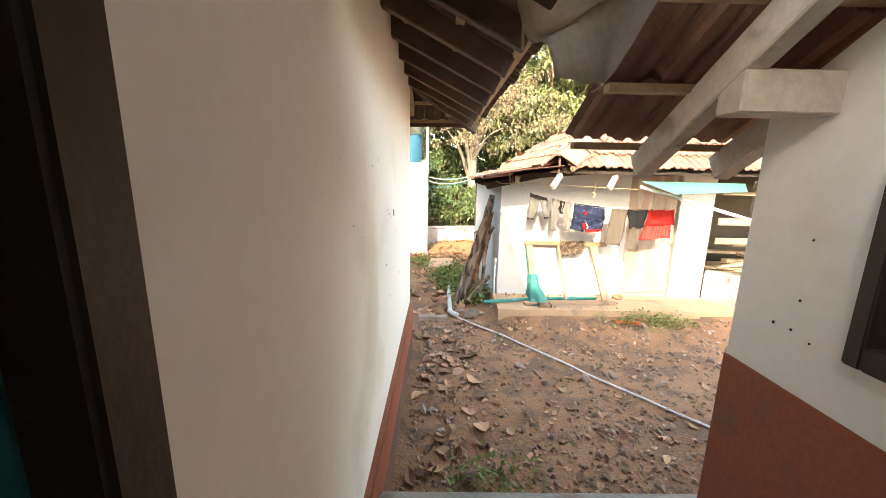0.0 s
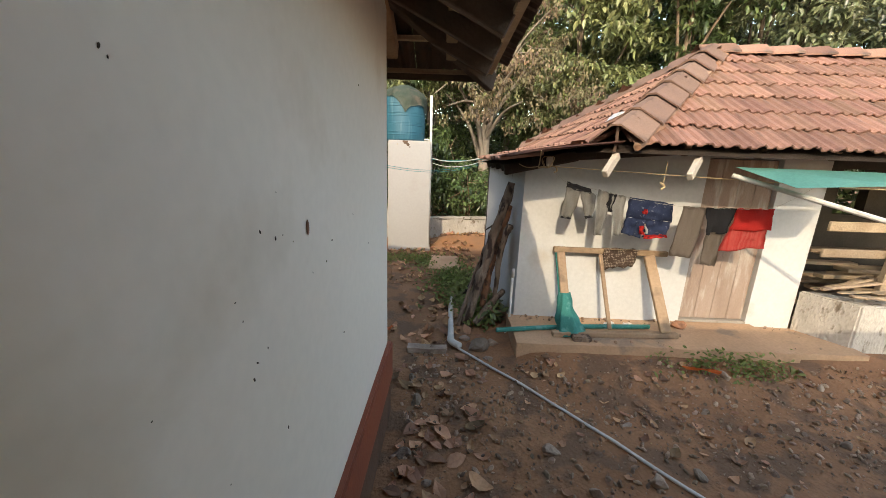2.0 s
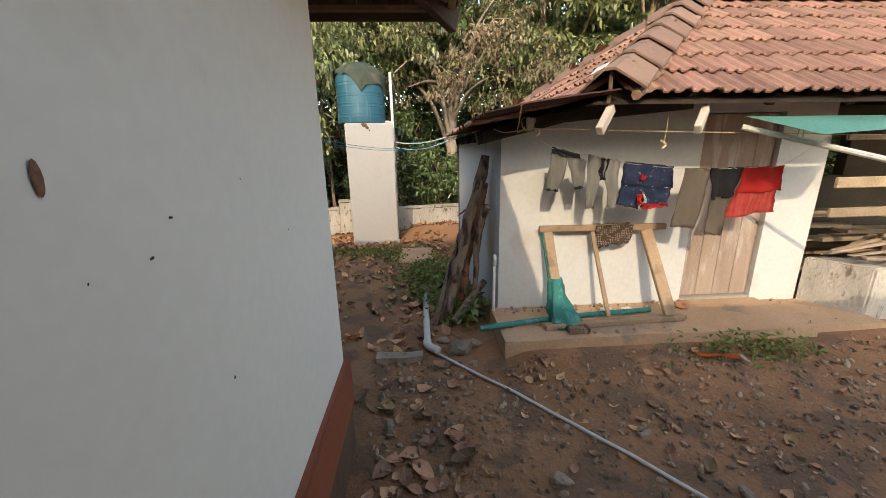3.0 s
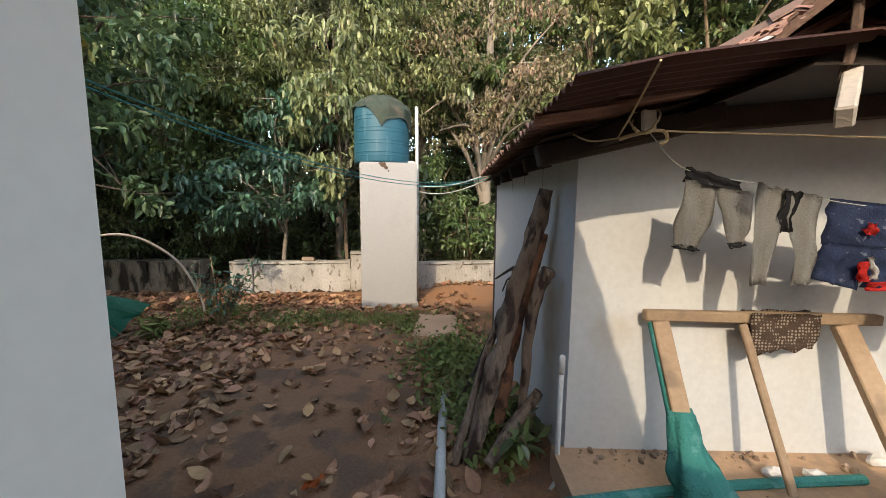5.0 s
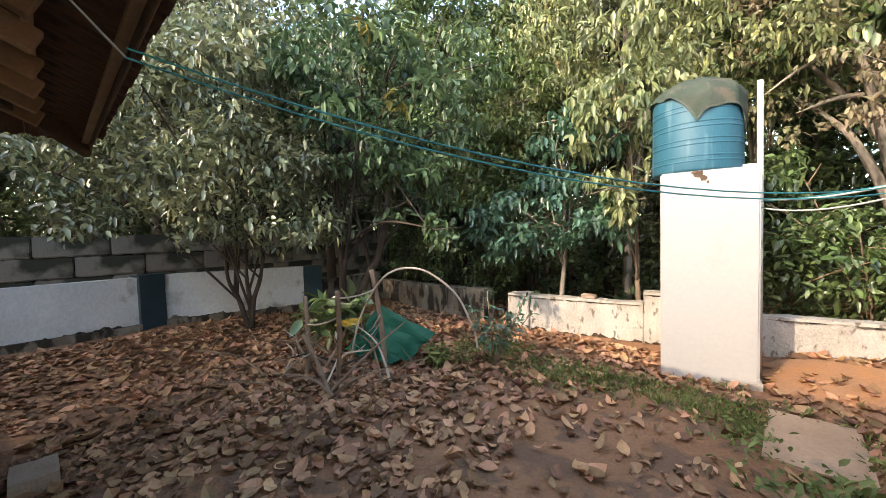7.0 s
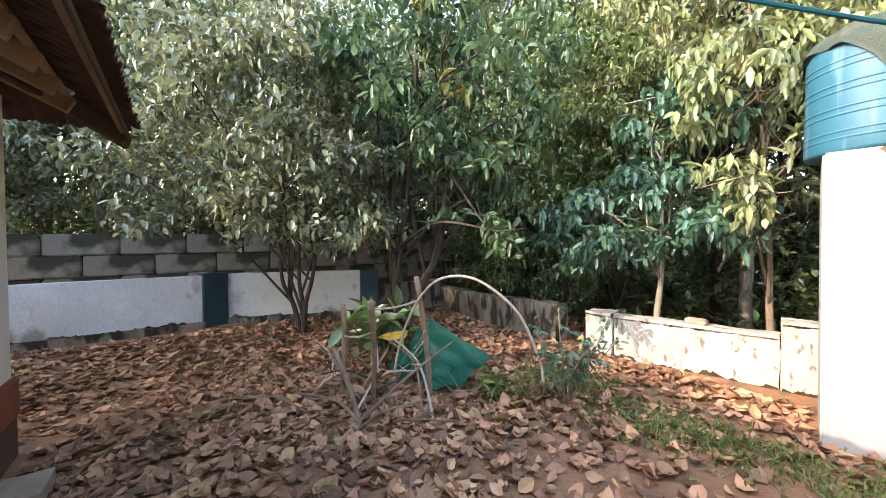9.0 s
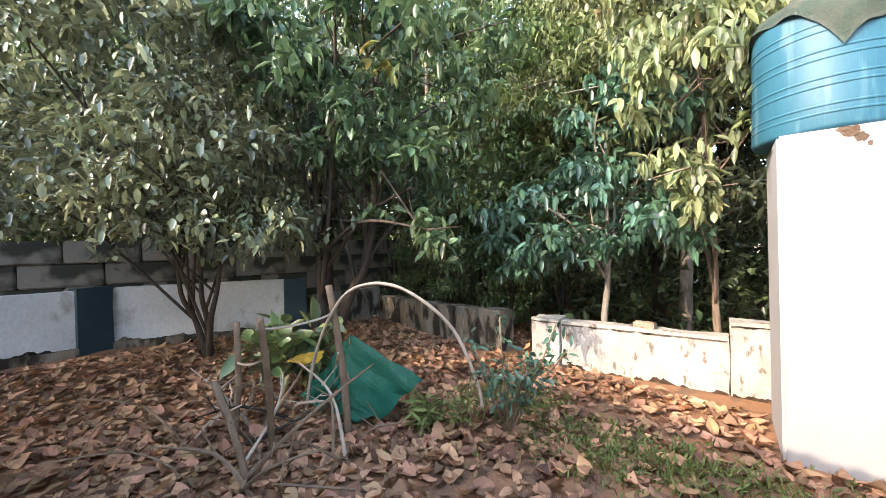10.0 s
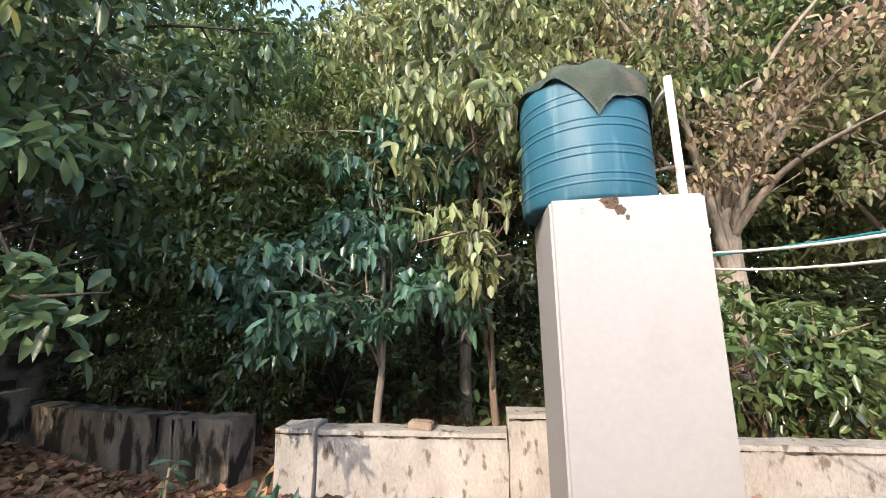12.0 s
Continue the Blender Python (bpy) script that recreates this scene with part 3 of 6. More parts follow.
# passage floor, a cement slab at the house's floor level
bm = B()
box(bm, (HX + 0.036, -4.0, -0.2), (4.4, 1.95, 0.445), 0.015)
tagged(part("floor", bm, M_CEMENT), "grey cement floor of the passage, worn at its edge", "floor", kind="structure")
bm = B()
box(bm, (HW + 0.2, -3.8, 0.601), (HX - 0.2, HY - 0.2, 0.62))
tagged(part("room_floor", bm, M_CEMENT), "dark cement floor inside the house", "floor", kind="structure")
# unseen wall, added and made tall to stop sun entering the passage
bm = B()
box(bm, (HX + 0.04, -1.8, 0.446), (1.193, -1.6, 4.45))
tagged(part("wall_south", bm, M_WALL), "unseen cream wall added to keep sun out of the passage", "wall", kind="structure")

# annexe wall with red oxide dado and dark window
AX, AY = 1.20, 1.82
bm = B()
AW0, AW1, AZ0, AZ1 = 0.55, 1.38, 1.50, 2.02


def annexe_top(x, y):
    return 2.15 + 0.577 * (2.20 - y) - 0.10


for y0, y1, z0, z1 in ((-3.9, AW0, 0.446, None), (AW1, AY, 0.446, None), (AW0, AW1, 0.446, AZ0), (AW0, AW1, AZ1, None)):
    prism(bm, [(AX, y0), (AX + 0.2, y0), (AX + 0.2, y1), (AX, y1)], z0, (lambda x, y: min(annexe_top(x, y), annexe_top(x, -0.5 - (y + 0.5)) if y < -0.5 else 9)) if z1 is None else z1)
prism(bm, [(AX + 0.2, AY - 0.2), (4.2, AY - 0.2), (4.2, AY), (AX + 0.2, AY)], 0.446, annexe_top)
tagged(part("wall_annexe", bm, M_WALL), "off-white plastered annexe wall with pinholes and an uneven top", "wall", kind="structure")
bm = B()
box(bm, (AX - 0.006, -3.9, 0.446), (AX - 0.0005, AY + 0.006, 1.275))
box(bm, (AX - 0.0005, AY + 0.0005, 0.446), (4.2, AY + 0.006, 1.275))
tagged(part("dado", bm, M_RED), "red oxide dado band on the annexe wall", "dado", kind="structure")
win2 = thing("window_2", (AX, 0.95, AZ0), "dark framed annexe window", "window", kind="structure")
bm = B()
for lo, hi in (((AX - 0.03, AW0 - 0.04, AZ0 - 0.03), (AX + 0.1, AW0 + 0.05, AZ1 + 0.03)), ((AX - 0.03, AW1 - 0.05, AZ0 - 0.03), (AX + 0.1, AW1 + 0.0, AZ1 + 0.03)),
               ((AX - 0.03, AW0 + 0.05, AZ0 - 0.03), (AX + 0.1, AW1 - 0.05, AZ0 + 0.04)), ((AX - 0.03, AW0 + 0.05, AZ1 - 0.04), (AX + 0.1, AW1 - 0.05, AZ1 + 0.03))):
    box(bm, lo, hi, 0.006)
part("window_frame", bm, M_DOORFRAME, win2)
bm = B()
box(bm, (AX + 0.05, AW0 + 0.05, AZ0 + 0.04), (AX + 0.06, AW1 - 0.05, AZ1 - 0.04))
part("pane", bm, M_GLASS, win2)

# ---------------------------------------------------------------- house roof: rafters, battens, tiles
EX, EY, EZ, SL = 0.40, 5.02, 2.60, 0.50
WEX = HW - 0.30
house_roof = thing("house_roof", (-2.2, 0, 3.0), "dark old clay tile roof with bare wooden rafters and battens", "roof", kind="structure")
ce = 1 / math.hypot(1, SL)
mid_x = (EX + WEX) / 2
for k in range(21):
    y = EY - 0.05 - k * 0.42
    run = min(EX - mid_x, EY - y)
    if run < 0.3:
        continue
    b2 = B()
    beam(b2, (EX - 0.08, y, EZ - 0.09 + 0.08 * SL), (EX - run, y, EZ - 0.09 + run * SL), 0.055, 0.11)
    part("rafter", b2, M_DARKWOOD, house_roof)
for k in range(14):
    x = EX - 0.35 - k * 0.42
    run = min(EX - x, x - WEX)
    if run < 0.2:
        continue
    b2 = B()
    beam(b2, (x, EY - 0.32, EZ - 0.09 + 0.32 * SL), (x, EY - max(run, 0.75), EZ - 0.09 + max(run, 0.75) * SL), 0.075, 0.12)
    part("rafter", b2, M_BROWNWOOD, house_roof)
b2 = B()
beam(b2, (EX - 0.02, EY - 0.02, EZ - 0.06), (mid_x, EY - (EX - mid_x), EZ - 0.06 + (EX - mid_x) * SL), 0.06, 0.14)
part("hip_rafter", b2, M_DARKWOOD, house_roof)
b2 = B()
beam(b2, (WEX + 0.02, EY - 0.02, EZ - 0.06), (mid_x, EY - (EX - mid_x), EZ - 0.06 + (EX - mid_x) * SL), 0.06, 0.14)
part("hip_rafter", b2, M_DARKWOOD, house_roof)
b2 = B()
beam(b2, (WEX, EY - 0.015, EZ - 0.03), (EX - 0.03, EY - 0.015, EZ - 0.03), 0.02, 0.05)
part("fascia_board", b2, M_DARKWOOD, house_roof)
for k in range(10):
    r = 0.05 + k * 0.30
    b2 = B()
    beam(b2, (EX - r, EY - r, EZ - 0.02 + r * SL), (EX - r, -4, EZ - 0.02 + r * SL), 0.045, 0.028, bevel=0.0)
    part("batten", b2, M_BROWNWOOD, house_roof)
    b2 = B()
    beam(b2, (WEX + r, EY - r, EZ - 0.02 + r * SL), (EX - r, EY - r, EZ - 0.02 + r * SL), 0.045, 0.028, bevel=0.0)
    part("batten", b2, M_BROWNWOOD, house_roof)
# wall bracket under the corner
b2 = B()
beam(b2, (HX + 0.05, HY - 0.02, 2.62), (HX + 0.05, HY - 0.02, 2.98), 0.05, 0.06)
beam(b2, (HX + 0.00, HY - 0.02, 2.97), (HX + 0.20, HY - 0.02, 2.97), 0.05, 0.05)
part("bracket", b2, M_PALEWOOD, house_roof)
deck_bm = B()
beam(deck_bm, (mid_x, EY - (EX - mid_x), EZ + (EX - mid_x) * SL - 0.08), (mid_x, -4, EZ + (EX - mid_x) * SL - 0.08), 0.06, 0.16)
deck = part("ridge_board", deck_bm, M_DARKWOOD, house_roof)
lay_tiles((EX + 0.05, -4.0, EZ + 0.01), (0, 1, 0), (-1, 0, SL), 43, 9, lambda x, y: (EX - x) <= (EY - y) + 0.02 and x > mid_x, deck, lambda x, y: x > EX - 0.4 and y > 1.5, 3, TILE_DARK, M_TILEDARK)
lay_tiles((EX, EY + 0.05, EZ + 0.01), (-1, 0, 0), (0, -1, SL), 30, 9, lambda x, y: (EY - y) <= min(EX - x, x - WEX) + 0.02, deck, lambda x, y: y > EY - 0.4, 4, TILE_DARK, M_TILEDARK)
lay_tiles((WEX - 0.05, EY, EZ + 0.01), (0, -1, 0), (1, 0, SL), 43, 9, lambda x, y: (x - WEX) <= (EY - y) + 0.02 and x < mid_x, deck, lambda x, y: False, 6, TILE_DARK, M_TILEDARK)

# ---------------------------------------------------------------- annexe roof
VX, NY, NZ, AS = 0.55, 2.20, 2.15, 0.577
annexe_roof = thing("annexe_roof", (2.5, 0.5, 2.6), "clay tile annexe roof on pale painted rafters, seen from below", "roof", kind="structure")
b2 = B()
pts = [(VX, -0.5, NZ + 2.7 * AS), (4.6, -0.5, NZ + 2.7 * AS), (4.6, -3.2, NZ), (VX, -3.2, NZ)]
b2.faces.new([b2.verts.new(p) for p in pts])
bmesh.ops.solidify(b2, geom=b2.faces[:], thickness=0.012)
adeck = part("back_slope", b2, M_TILEJ, annexe_roof, "red-brown clay tiles of the back slope")
for k in range(9):
    r = 0.04 + 0.32 * k
    b2 = B()
    beam(b2, (VX + 0.03, NY - r, NZ - 0.03 + r * AS), (4.5, NY - r, NZ - 0.03 + r * AS), 0.05, 0.03, bevel=0.0)
    part("batten", b2, M_BROWNWOOD, annexe_roof)
for x in (0.92, 1.30, 1.75, 2.4, 3.2, 4.0):
    b2 = B()
    beam(b2, (x, NY - 0.02, NZ - 0.10), (x, -0.5, NZ - 0.10 + 2.66 * AS), 0.075, 0.12)
    part("rafter", b2, M_PALEWOOD, annexe_roof)
b2 = B()
beam(b2, (0.885, 1.62, 2.27), (4.2, 1.62, 2.27), 0.11, 0.13)
part("wall_plate", b2, M_PALEWOOD, annexe_roof)
lay_tiles((4.6, NY + 0.04, NZ + 0.01), (-1, 0, 0), (0, -1, AS), 19, 10, lambda x, y: True, adeck, lambda x, y: y > NY - 0.4, 5)

# sheeting bundled under the verge of the annexe roof
sheet = thing("plastic_sheeting", (0.40, 1.6, 2.3), "off-white plastic sheeting bundled and hanging under the roof edge", "sheeting")
b2 = B()
n1, n2 = 14, 12
grid = []
for j in range(n2 + 1):
    v = j / n2
    row = []
    for i in range(n1 + 1):
        u = i / n1
        wide = 1 - 0.75 * max(0, v - 0.35) / 0.65
        x = 0.41 + (u - 0.52) * 0.46 * wide
        y = 1.62 + 0.12 * math.sin(u * 5 + v * 2) - 0.10 * math.sin(v * 3.1) + 0.05 * noise.noise(Vector((u * 4, v * 4, 1)))
        z = 2.68 - 0.37 * v - 0.05 * math.sin(u * math.pi) * (1 - v) + 0.05 * math.sin(v * 9 + u * 3)
        row.append(b2.verts.new((x, y, z)))
    grid.append(row)
for j in range(n2):
    for i in range(n1):
        b2.faces.new((grid[j][i], grid[j][i + 1], grid[j + 1][i + 1], grid[j + 1][i]))
bmesh.ops.solidify(b2, geom=b2.faces[:], thickness=0.006)
part("sheet", b2, M_SACKCLOTH, sheet, smooth=True)
b2 = B()
tube(b2, [(0.22, 1.66, 2.40), (0.215, 1.66, 2.72)], 0.005, 6)
part("string", b2, M_ROPE, sheet)

# ---------------------------------------------------------------- shed
SX0, SX1, SY, SZ = 0.85, 3.95, 5.72, 0.235
EAVE_Y, EAVE_Z, RIDGE_Y, APEX_X, RS = 4.95, 2.08, 6.90, 3.24, 0.630
shed = thing("shed", (2.4, 6.8, 0.0), "whitewashed shed with hipped clay tile roof and open wood store", "shed")


def upright_xz(bm, poly, y0, y1):
    lo = [bm.verts.new((x, y0, z)) for x, z in poly]
    hi = [bm.verts.new((x, y1, z)) for x, z in poly]
    n = len(poly)
    bm.faces.new(lo)
    bm.faces.new(hi[::-1])
    for i in range(n):
        bm.faces.new((lo[i], hi[i], hi[(i + 1) % n], lo[(i + 1) % n]))
    return bm


bm = B()
upright_xz(bm, [(SX0, 0.0), (2.71, 0.0), (2.71, 2.45), (1.75, 2.45), (1.30, 2.05), (SX0, 1.90)], SY, SY + 0.18)
upright_xz(bm, [(3.46, 0.0), (SX1, 0.0), (SX1, 2.45), (3.46, 2.45)], SY, SY + 0.18)
upright_xz(bm, [(2.71, 2.04), (3.46, 2.04), (3.46, 2.45), (2.71, 2.45)], SY, SY + 0.18)
part("front_wall", bm, M_SHEDWALL, shed)
bm = B()
prism(bm, [(SX0, SY + 0.18), (SX0 + 0.18, SY + 0.18), (0.90, 8.0), (0.72, 8.0)], -0.1, 1.92)
part("side_wall", bm, M_SHEDWALL, shed)
bm = B()
prism(bm, [(SX1 - 0.18, SY + 0.18), (SX1, SY + 0.18), (SX1, 8.0), (SX1 - 0.18, 8.0)], -0.1, 2.3)
part("partition_wall", bm, M_SHEDWALL, shed)
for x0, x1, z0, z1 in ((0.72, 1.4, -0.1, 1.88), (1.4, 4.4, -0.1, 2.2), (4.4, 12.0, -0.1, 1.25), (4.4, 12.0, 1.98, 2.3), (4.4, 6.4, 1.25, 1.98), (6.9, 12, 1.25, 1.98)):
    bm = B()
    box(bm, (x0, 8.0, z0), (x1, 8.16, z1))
    part("back_wall", bm, M_SHADEIN, shed)
bm = B()
box(bm, (11.9, 5.3, -0.1), (12.0, 8.0, 2.3))
part("end_wall", bm, M_SHEDWALL, shed)
bm = B()
rough_box(bm, (0.78, 5.07, -0.1), (3.52, SY + 0.02, SZ), (9, 3, 2), 0.012, 2)
part("platform", bm, M_PLATFORM, shed, "earth-stained cement platform before the door")
bm = B()
rough_box(bm, (3.53, 5.13, -0.1), (4.24, SY + 0.02, SZ - 0.03), (4, 3, 2), 0.010, 5)
part("step_slab", bm, M_PLATFORM, shed)
bm = B()
prism(bm, [(3.955, 5.715), (4.20, 5.29), (12, 5.22), (12, 5.44), (4.34, 5.50), (4.14, 5.715)], -0.1, 0.66)
bmesh.ops.bevel(bm, geom=bm.edges[:], offset=0.015, segments=2, affect="EDGES")
part("low_wall", bm, M_MOSSWALL, shed, "mould-stained plastered low wall of the wood store")
# boarded door
for i in range(4):
    bm = B()
    box(bm, (2.722 + i * 0.183, SY + 0.05, 0.27), (2.722 + i * 0.183 + 0.1815, SY + 0.085, 2.03), 0.004)
    part("door_board", bm, M_DOOR, shed)
for z in (0.62, 1.62):
    bm = B()
    box(bm, (2.73, SY + 0.086, z), (3.44, SY + 0.115, z + 0.10), 0.004)
    part("door_ledge", bm, M_DOOR, shed)
bm = B()
box(bm, (2.70, SY - 0.004, SZ), (3.47, SY + 0.18, 0.262), 0.006)
part("door_sill", bm, M_CEMENT, shed)

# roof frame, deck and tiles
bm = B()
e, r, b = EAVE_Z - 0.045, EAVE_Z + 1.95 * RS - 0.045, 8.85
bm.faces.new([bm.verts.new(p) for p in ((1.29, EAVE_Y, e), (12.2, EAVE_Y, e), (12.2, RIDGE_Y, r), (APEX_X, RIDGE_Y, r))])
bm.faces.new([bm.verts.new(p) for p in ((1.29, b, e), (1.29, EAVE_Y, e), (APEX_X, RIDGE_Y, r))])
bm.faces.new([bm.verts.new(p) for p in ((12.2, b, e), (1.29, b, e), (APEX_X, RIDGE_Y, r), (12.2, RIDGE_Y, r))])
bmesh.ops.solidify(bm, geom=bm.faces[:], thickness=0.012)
sroof = part("roof", bm, M_SHADEWOOD, shed, "boarding under the clay tiles, coloured dark for shade")
lay_tiles((1.30, EAVE_Y, EAVE_Z), (1, 0, 0), (0, 1, RS), 51, 7, lambda x, y: x - 1.36 >= (y - EAVE_Y), sroof, lambda x, y: x < 9.6, 11)
lay_tiles((1.29, 8.85, EAVE_Z), (0, -1, 0), (1, 0, RS), 19, 7, lambda x, y: abs(y - RIDGE_Y) <= 1.92 - (x - 1.29), sroof, lambda x, y: y < 8.0, 12)
lay_tiles((12.2, 8.85, EAVE_Z), (-1, 0, 0), (0, -1, RS), 51, 7, lambda x, y: x - 1.29 >= (8.85 - y), sroof, lambda x, y: False, 13)
ridge_caps((1.38, EAVE_Y - 0.03, EAVE_Z + 0.15), (APEX_X - 0.04, RIDGE_Y - 0.04, 3.395), 7, sroof, 0.205)
ridge_caps((1.38, 8.83, EAVE_Z + 0.15), (APEX_X - 0.04, RIDGE_Y + 0.04, 3.395), 7, sroof, 0.205)
ridge_caps((12.2, RIDGE_Y, 3.39), (APEX_X - 0.12, RIDGE_Y, 3.40), 24, sroof, 0.17, M_TILE)
# mortar line along the hip
bm = B()
for s in (0.165,):
    pts = []
    for i in range(31):
        t = i / 30
        x, y, z = 1.40 + t * (APEX_X - 1.40) + s * 0.9, EAVE_Y + t * 1.95 - s * 0.5, EAVE_Z + 0.05 + t * 1.20
        pts.append((x + 0.02 * noise.noise(Vector((t * 20, 0, 0))), y, z - 0.045 + 0.012 * noise.noise(Vector((t * 31, 5, 0)))))
    tube(bm, pts, [0.034 + 0.030 * noise.noise(Vector((i * 0.9, 3, 0))) for i in range(31)], 7, 0.6)
part("hip_mortar", bm, M_MORTAR, shed, "crumbling mortar along the hip")
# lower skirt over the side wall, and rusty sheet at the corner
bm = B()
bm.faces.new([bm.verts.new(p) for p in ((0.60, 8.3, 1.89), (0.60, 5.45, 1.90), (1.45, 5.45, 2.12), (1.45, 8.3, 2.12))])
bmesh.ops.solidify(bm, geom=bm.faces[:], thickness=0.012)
skirt = part("skirt_roof", bm, M_SHADEWOOD, shed)
lay_tiles((0.55, 8.3, 1.92), (0, -1, 0), (1, 0, 0.235), 14, 3, lambda x, y: x < 1.45, skirt, lambda x, y: True, 14)
bm = B()
rows = []
for j in range(49):
    y = 4.90 + 0.62 * j / 48
    wave = 0.013 * math.sin(j * 2 * math.pi / 6)
    rows.append([bm.verts.new((x, y, z + wave)) for x, z in ((0.56, 1.985), (0.85, 2.045), (1.15, 2.085), (1.46, 2.12))])
for a, c in zip(rows, rows[1:]):
    for i in range(3):
        bm.faces.new((a[i], a[i + 1], c[i + 1], c[i]))
bmesh.ops.solidify(bm, geom=bm.faces[:], thickness=0.004)
part("roof_sheet", bm, M_TIN, shed, "rusty red roof sheet at the corner")
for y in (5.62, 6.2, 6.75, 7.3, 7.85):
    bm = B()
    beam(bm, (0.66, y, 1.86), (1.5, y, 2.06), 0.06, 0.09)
    part("rafter", bm, M_SHADEWOOD, shed)
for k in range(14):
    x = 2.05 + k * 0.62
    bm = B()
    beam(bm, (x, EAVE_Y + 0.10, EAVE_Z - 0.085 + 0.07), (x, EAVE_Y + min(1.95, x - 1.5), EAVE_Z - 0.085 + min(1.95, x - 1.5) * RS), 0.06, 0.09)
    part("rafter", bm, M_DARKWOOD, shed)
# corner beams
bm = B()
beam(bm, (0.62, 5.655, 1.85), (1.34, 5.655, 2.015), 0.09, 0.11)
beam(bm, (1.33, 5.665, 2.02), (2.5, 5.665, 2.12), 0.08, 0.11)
part("wall_plate", bm, M_SHADEWOOD, shed)
bm = B()
beam(bm, (0.90, 5.62, 1.93), (0.972, 5.30, 1.945), 0.06, 0.08)
part("corner_beam", bm, M_SHADEWOOD, shed)
bm = B()
beam(bm, (0.972, 5.296, 1.943), (0.977, 5.274, 1.945), 0.062, 0.082)
part("beam_end", bm, M_PALEWOOD, shed)
for x, y in ((1.42, 4.99), (2.12, 5.02)):
    bm = B()
    beam(bm, (x + 0.03, y, 2.02), (x - 0.10, y - 0.12, 1.86), 0.045, 0.07)
    part("rafter_tail", bm, M_PALEWOOD, shed, "pale sawn rafter end sticking out")
bm = B()
tube(bm, [(1.41, 4.96, 2.24), (1.42, 4.97, 2.12), (1.41, 4.98, 2.0)], 0.014, 6)
part("tie_rod", bm, M_DARKWOOD, shed)
# wood store: posts and rails
for x, tip in ((4.62, 0.10), (5.18, 0.06), (5.95, 0.05), (6.9, 0.04), (7.8, 0.03)):
    bm = B()
    beam(bm, (x, 5.55, 0.60), (x + tip, 5.55, 2.28), 0.085, 0.06, (0, 1, 0))
    part("post", bm, M_BOARD, shed)
for z, h in ((1.80, 0.045), (1.40, 0.10), (1.12, 0.09)):
    bm = B()
    beam(bm, (3.96, 5.60, z), (9.0, 5.60, z + 0.02), 0.03, h)
    part("rail", bm, M_BOARD, shed)
bm = B()
beam(bm, (3.9, 5.62, 2.22), (12, 5.62, 2.22), 0.10, 0.14)
part("lintel_beam", bm, M_DARKWOOD, shed)

# stacked planks and sticks on the low wall
g = random.Random(5)
stack = thing("firewood_stack", (5.2, 5.4, 0.66), "heap of pale split planks and sticks lying on the low wall", "firewood")
for i in range(64):
    x0 = 4.0 + g.random() * 2.4
    y0 = 5.28 + g.random() * 0.5
    ln = g.uniform(0.35, 1.4)
    z = 0.685 + 0.20 * g.random() * (1 if x0 > 4.4 else 0.4)
    a = g.uniform(-0.7, 0.7)
    b2 = B()
    beam(b2, (x0, y0, z), (x0 + ln * math.cos(a), y0 + ln * math.sin(a) * 0.4, z + g.uniform(-0.02, 0.12)), g.uniform(0.015, 0.06), g.uniform(0.012, 0.03))
    part("plank", b2, M_BOARD, stack)
inner = thing("timber_stack", (5.5, 6.6, 0.0), "stacked timber stored inside the open bay", "timber")
for i in range(14):
    x0 = 4.1 + g.random() * 2
    z = 0.35 + i * 0.045
    y0 = 6.1 + g.random() * 0.9
    b2 = B()
    beam(b2, (x0, y0, z), (x0 + g.uniform(1.2, 2.6), y0 + g.uniform(-0.15, 0.15), z), g.uniform(0.10, 0.22), 0.045)
    part("plank", b2, M_BOARD, inner)
b2 = B()
box(b2, (4.0, 5.75, -0.05), (8.0, 7.8, 0.33), 0.02)
part("bearer", b2, M_CEMENT, inner)

# ---------------------------------------------------------------- washing, lines and poles before the shed
LINE = smooth_path([(0.99, 5.30, 1.90), (1.17, 5.34, 1.76), (1.48, 5.34, 1.70), (1.80, 5.33, 1.63), (2.30, 5.31, 1.575), (2.80, 5.30, 1.575), (3.12, 5.31, 1.60), (3.55, 5.36, 1.84)], 5)
bm = B()
tube(bm, LINE, 0.002, 5)
single("clothes_line", bm, M_CABLE, "thin drooping washing line under the shed eave", "washing line")
rope = thing("rope", (0.98, 5.3, 1.9), "yellow-brown rope stretched along the shed front with loose knots", "rope")
bm = B()
tube(bm, sag((0.985, 5.285, 1.905), (8.5, 4.75, 1.72), 0.03, 24), 0.0038, 6)
part("line", bm, M_ROPE, rope)
bm = B()
for k in range(3):
    tube(bm, [(0.955 + 0.008 * k + 0.042 * math.cos(a), 5.31 - 0.012 * k + 0.05 * math.sin(a), 1.94 + 0.052 * math.sin(a + 0.5 * k)) for a in np.linspace(0, 6.28, 13)], 0.004, 5)
tube(bm, smooth_path([(0.985, 5.285, 1.905), (1.03, 5.27, 1.90), (1.045, 5.27, 1.865), (1.02, 5.275, 1.85)], 5), 0.007, 6)
tube(bm, smooth_path([(0.90, 5.37, 1.885), (0.93, 5.34, 1.895), (0.985, 5.285, 1.905)], 4), 0.008, 6)
part("knot", bm, M_ROPE, rope)
bm = B()
tube(bm, [(0.905, 5.40, 1.895), (0.87, 5.22, 1.94), (0.80, 4.90, 2.03)], 0.0045, 6)
tube(bm, smooth_path([(0.72, 5.42, 1.915), (0.80, 5.42, 1.885), (0.905, 5.40, 1.895)], 4), 0.004, 5)
part("tie", bm, M_ROPE, rope, "loop of rope tied round the roof sheet")
bm = B()
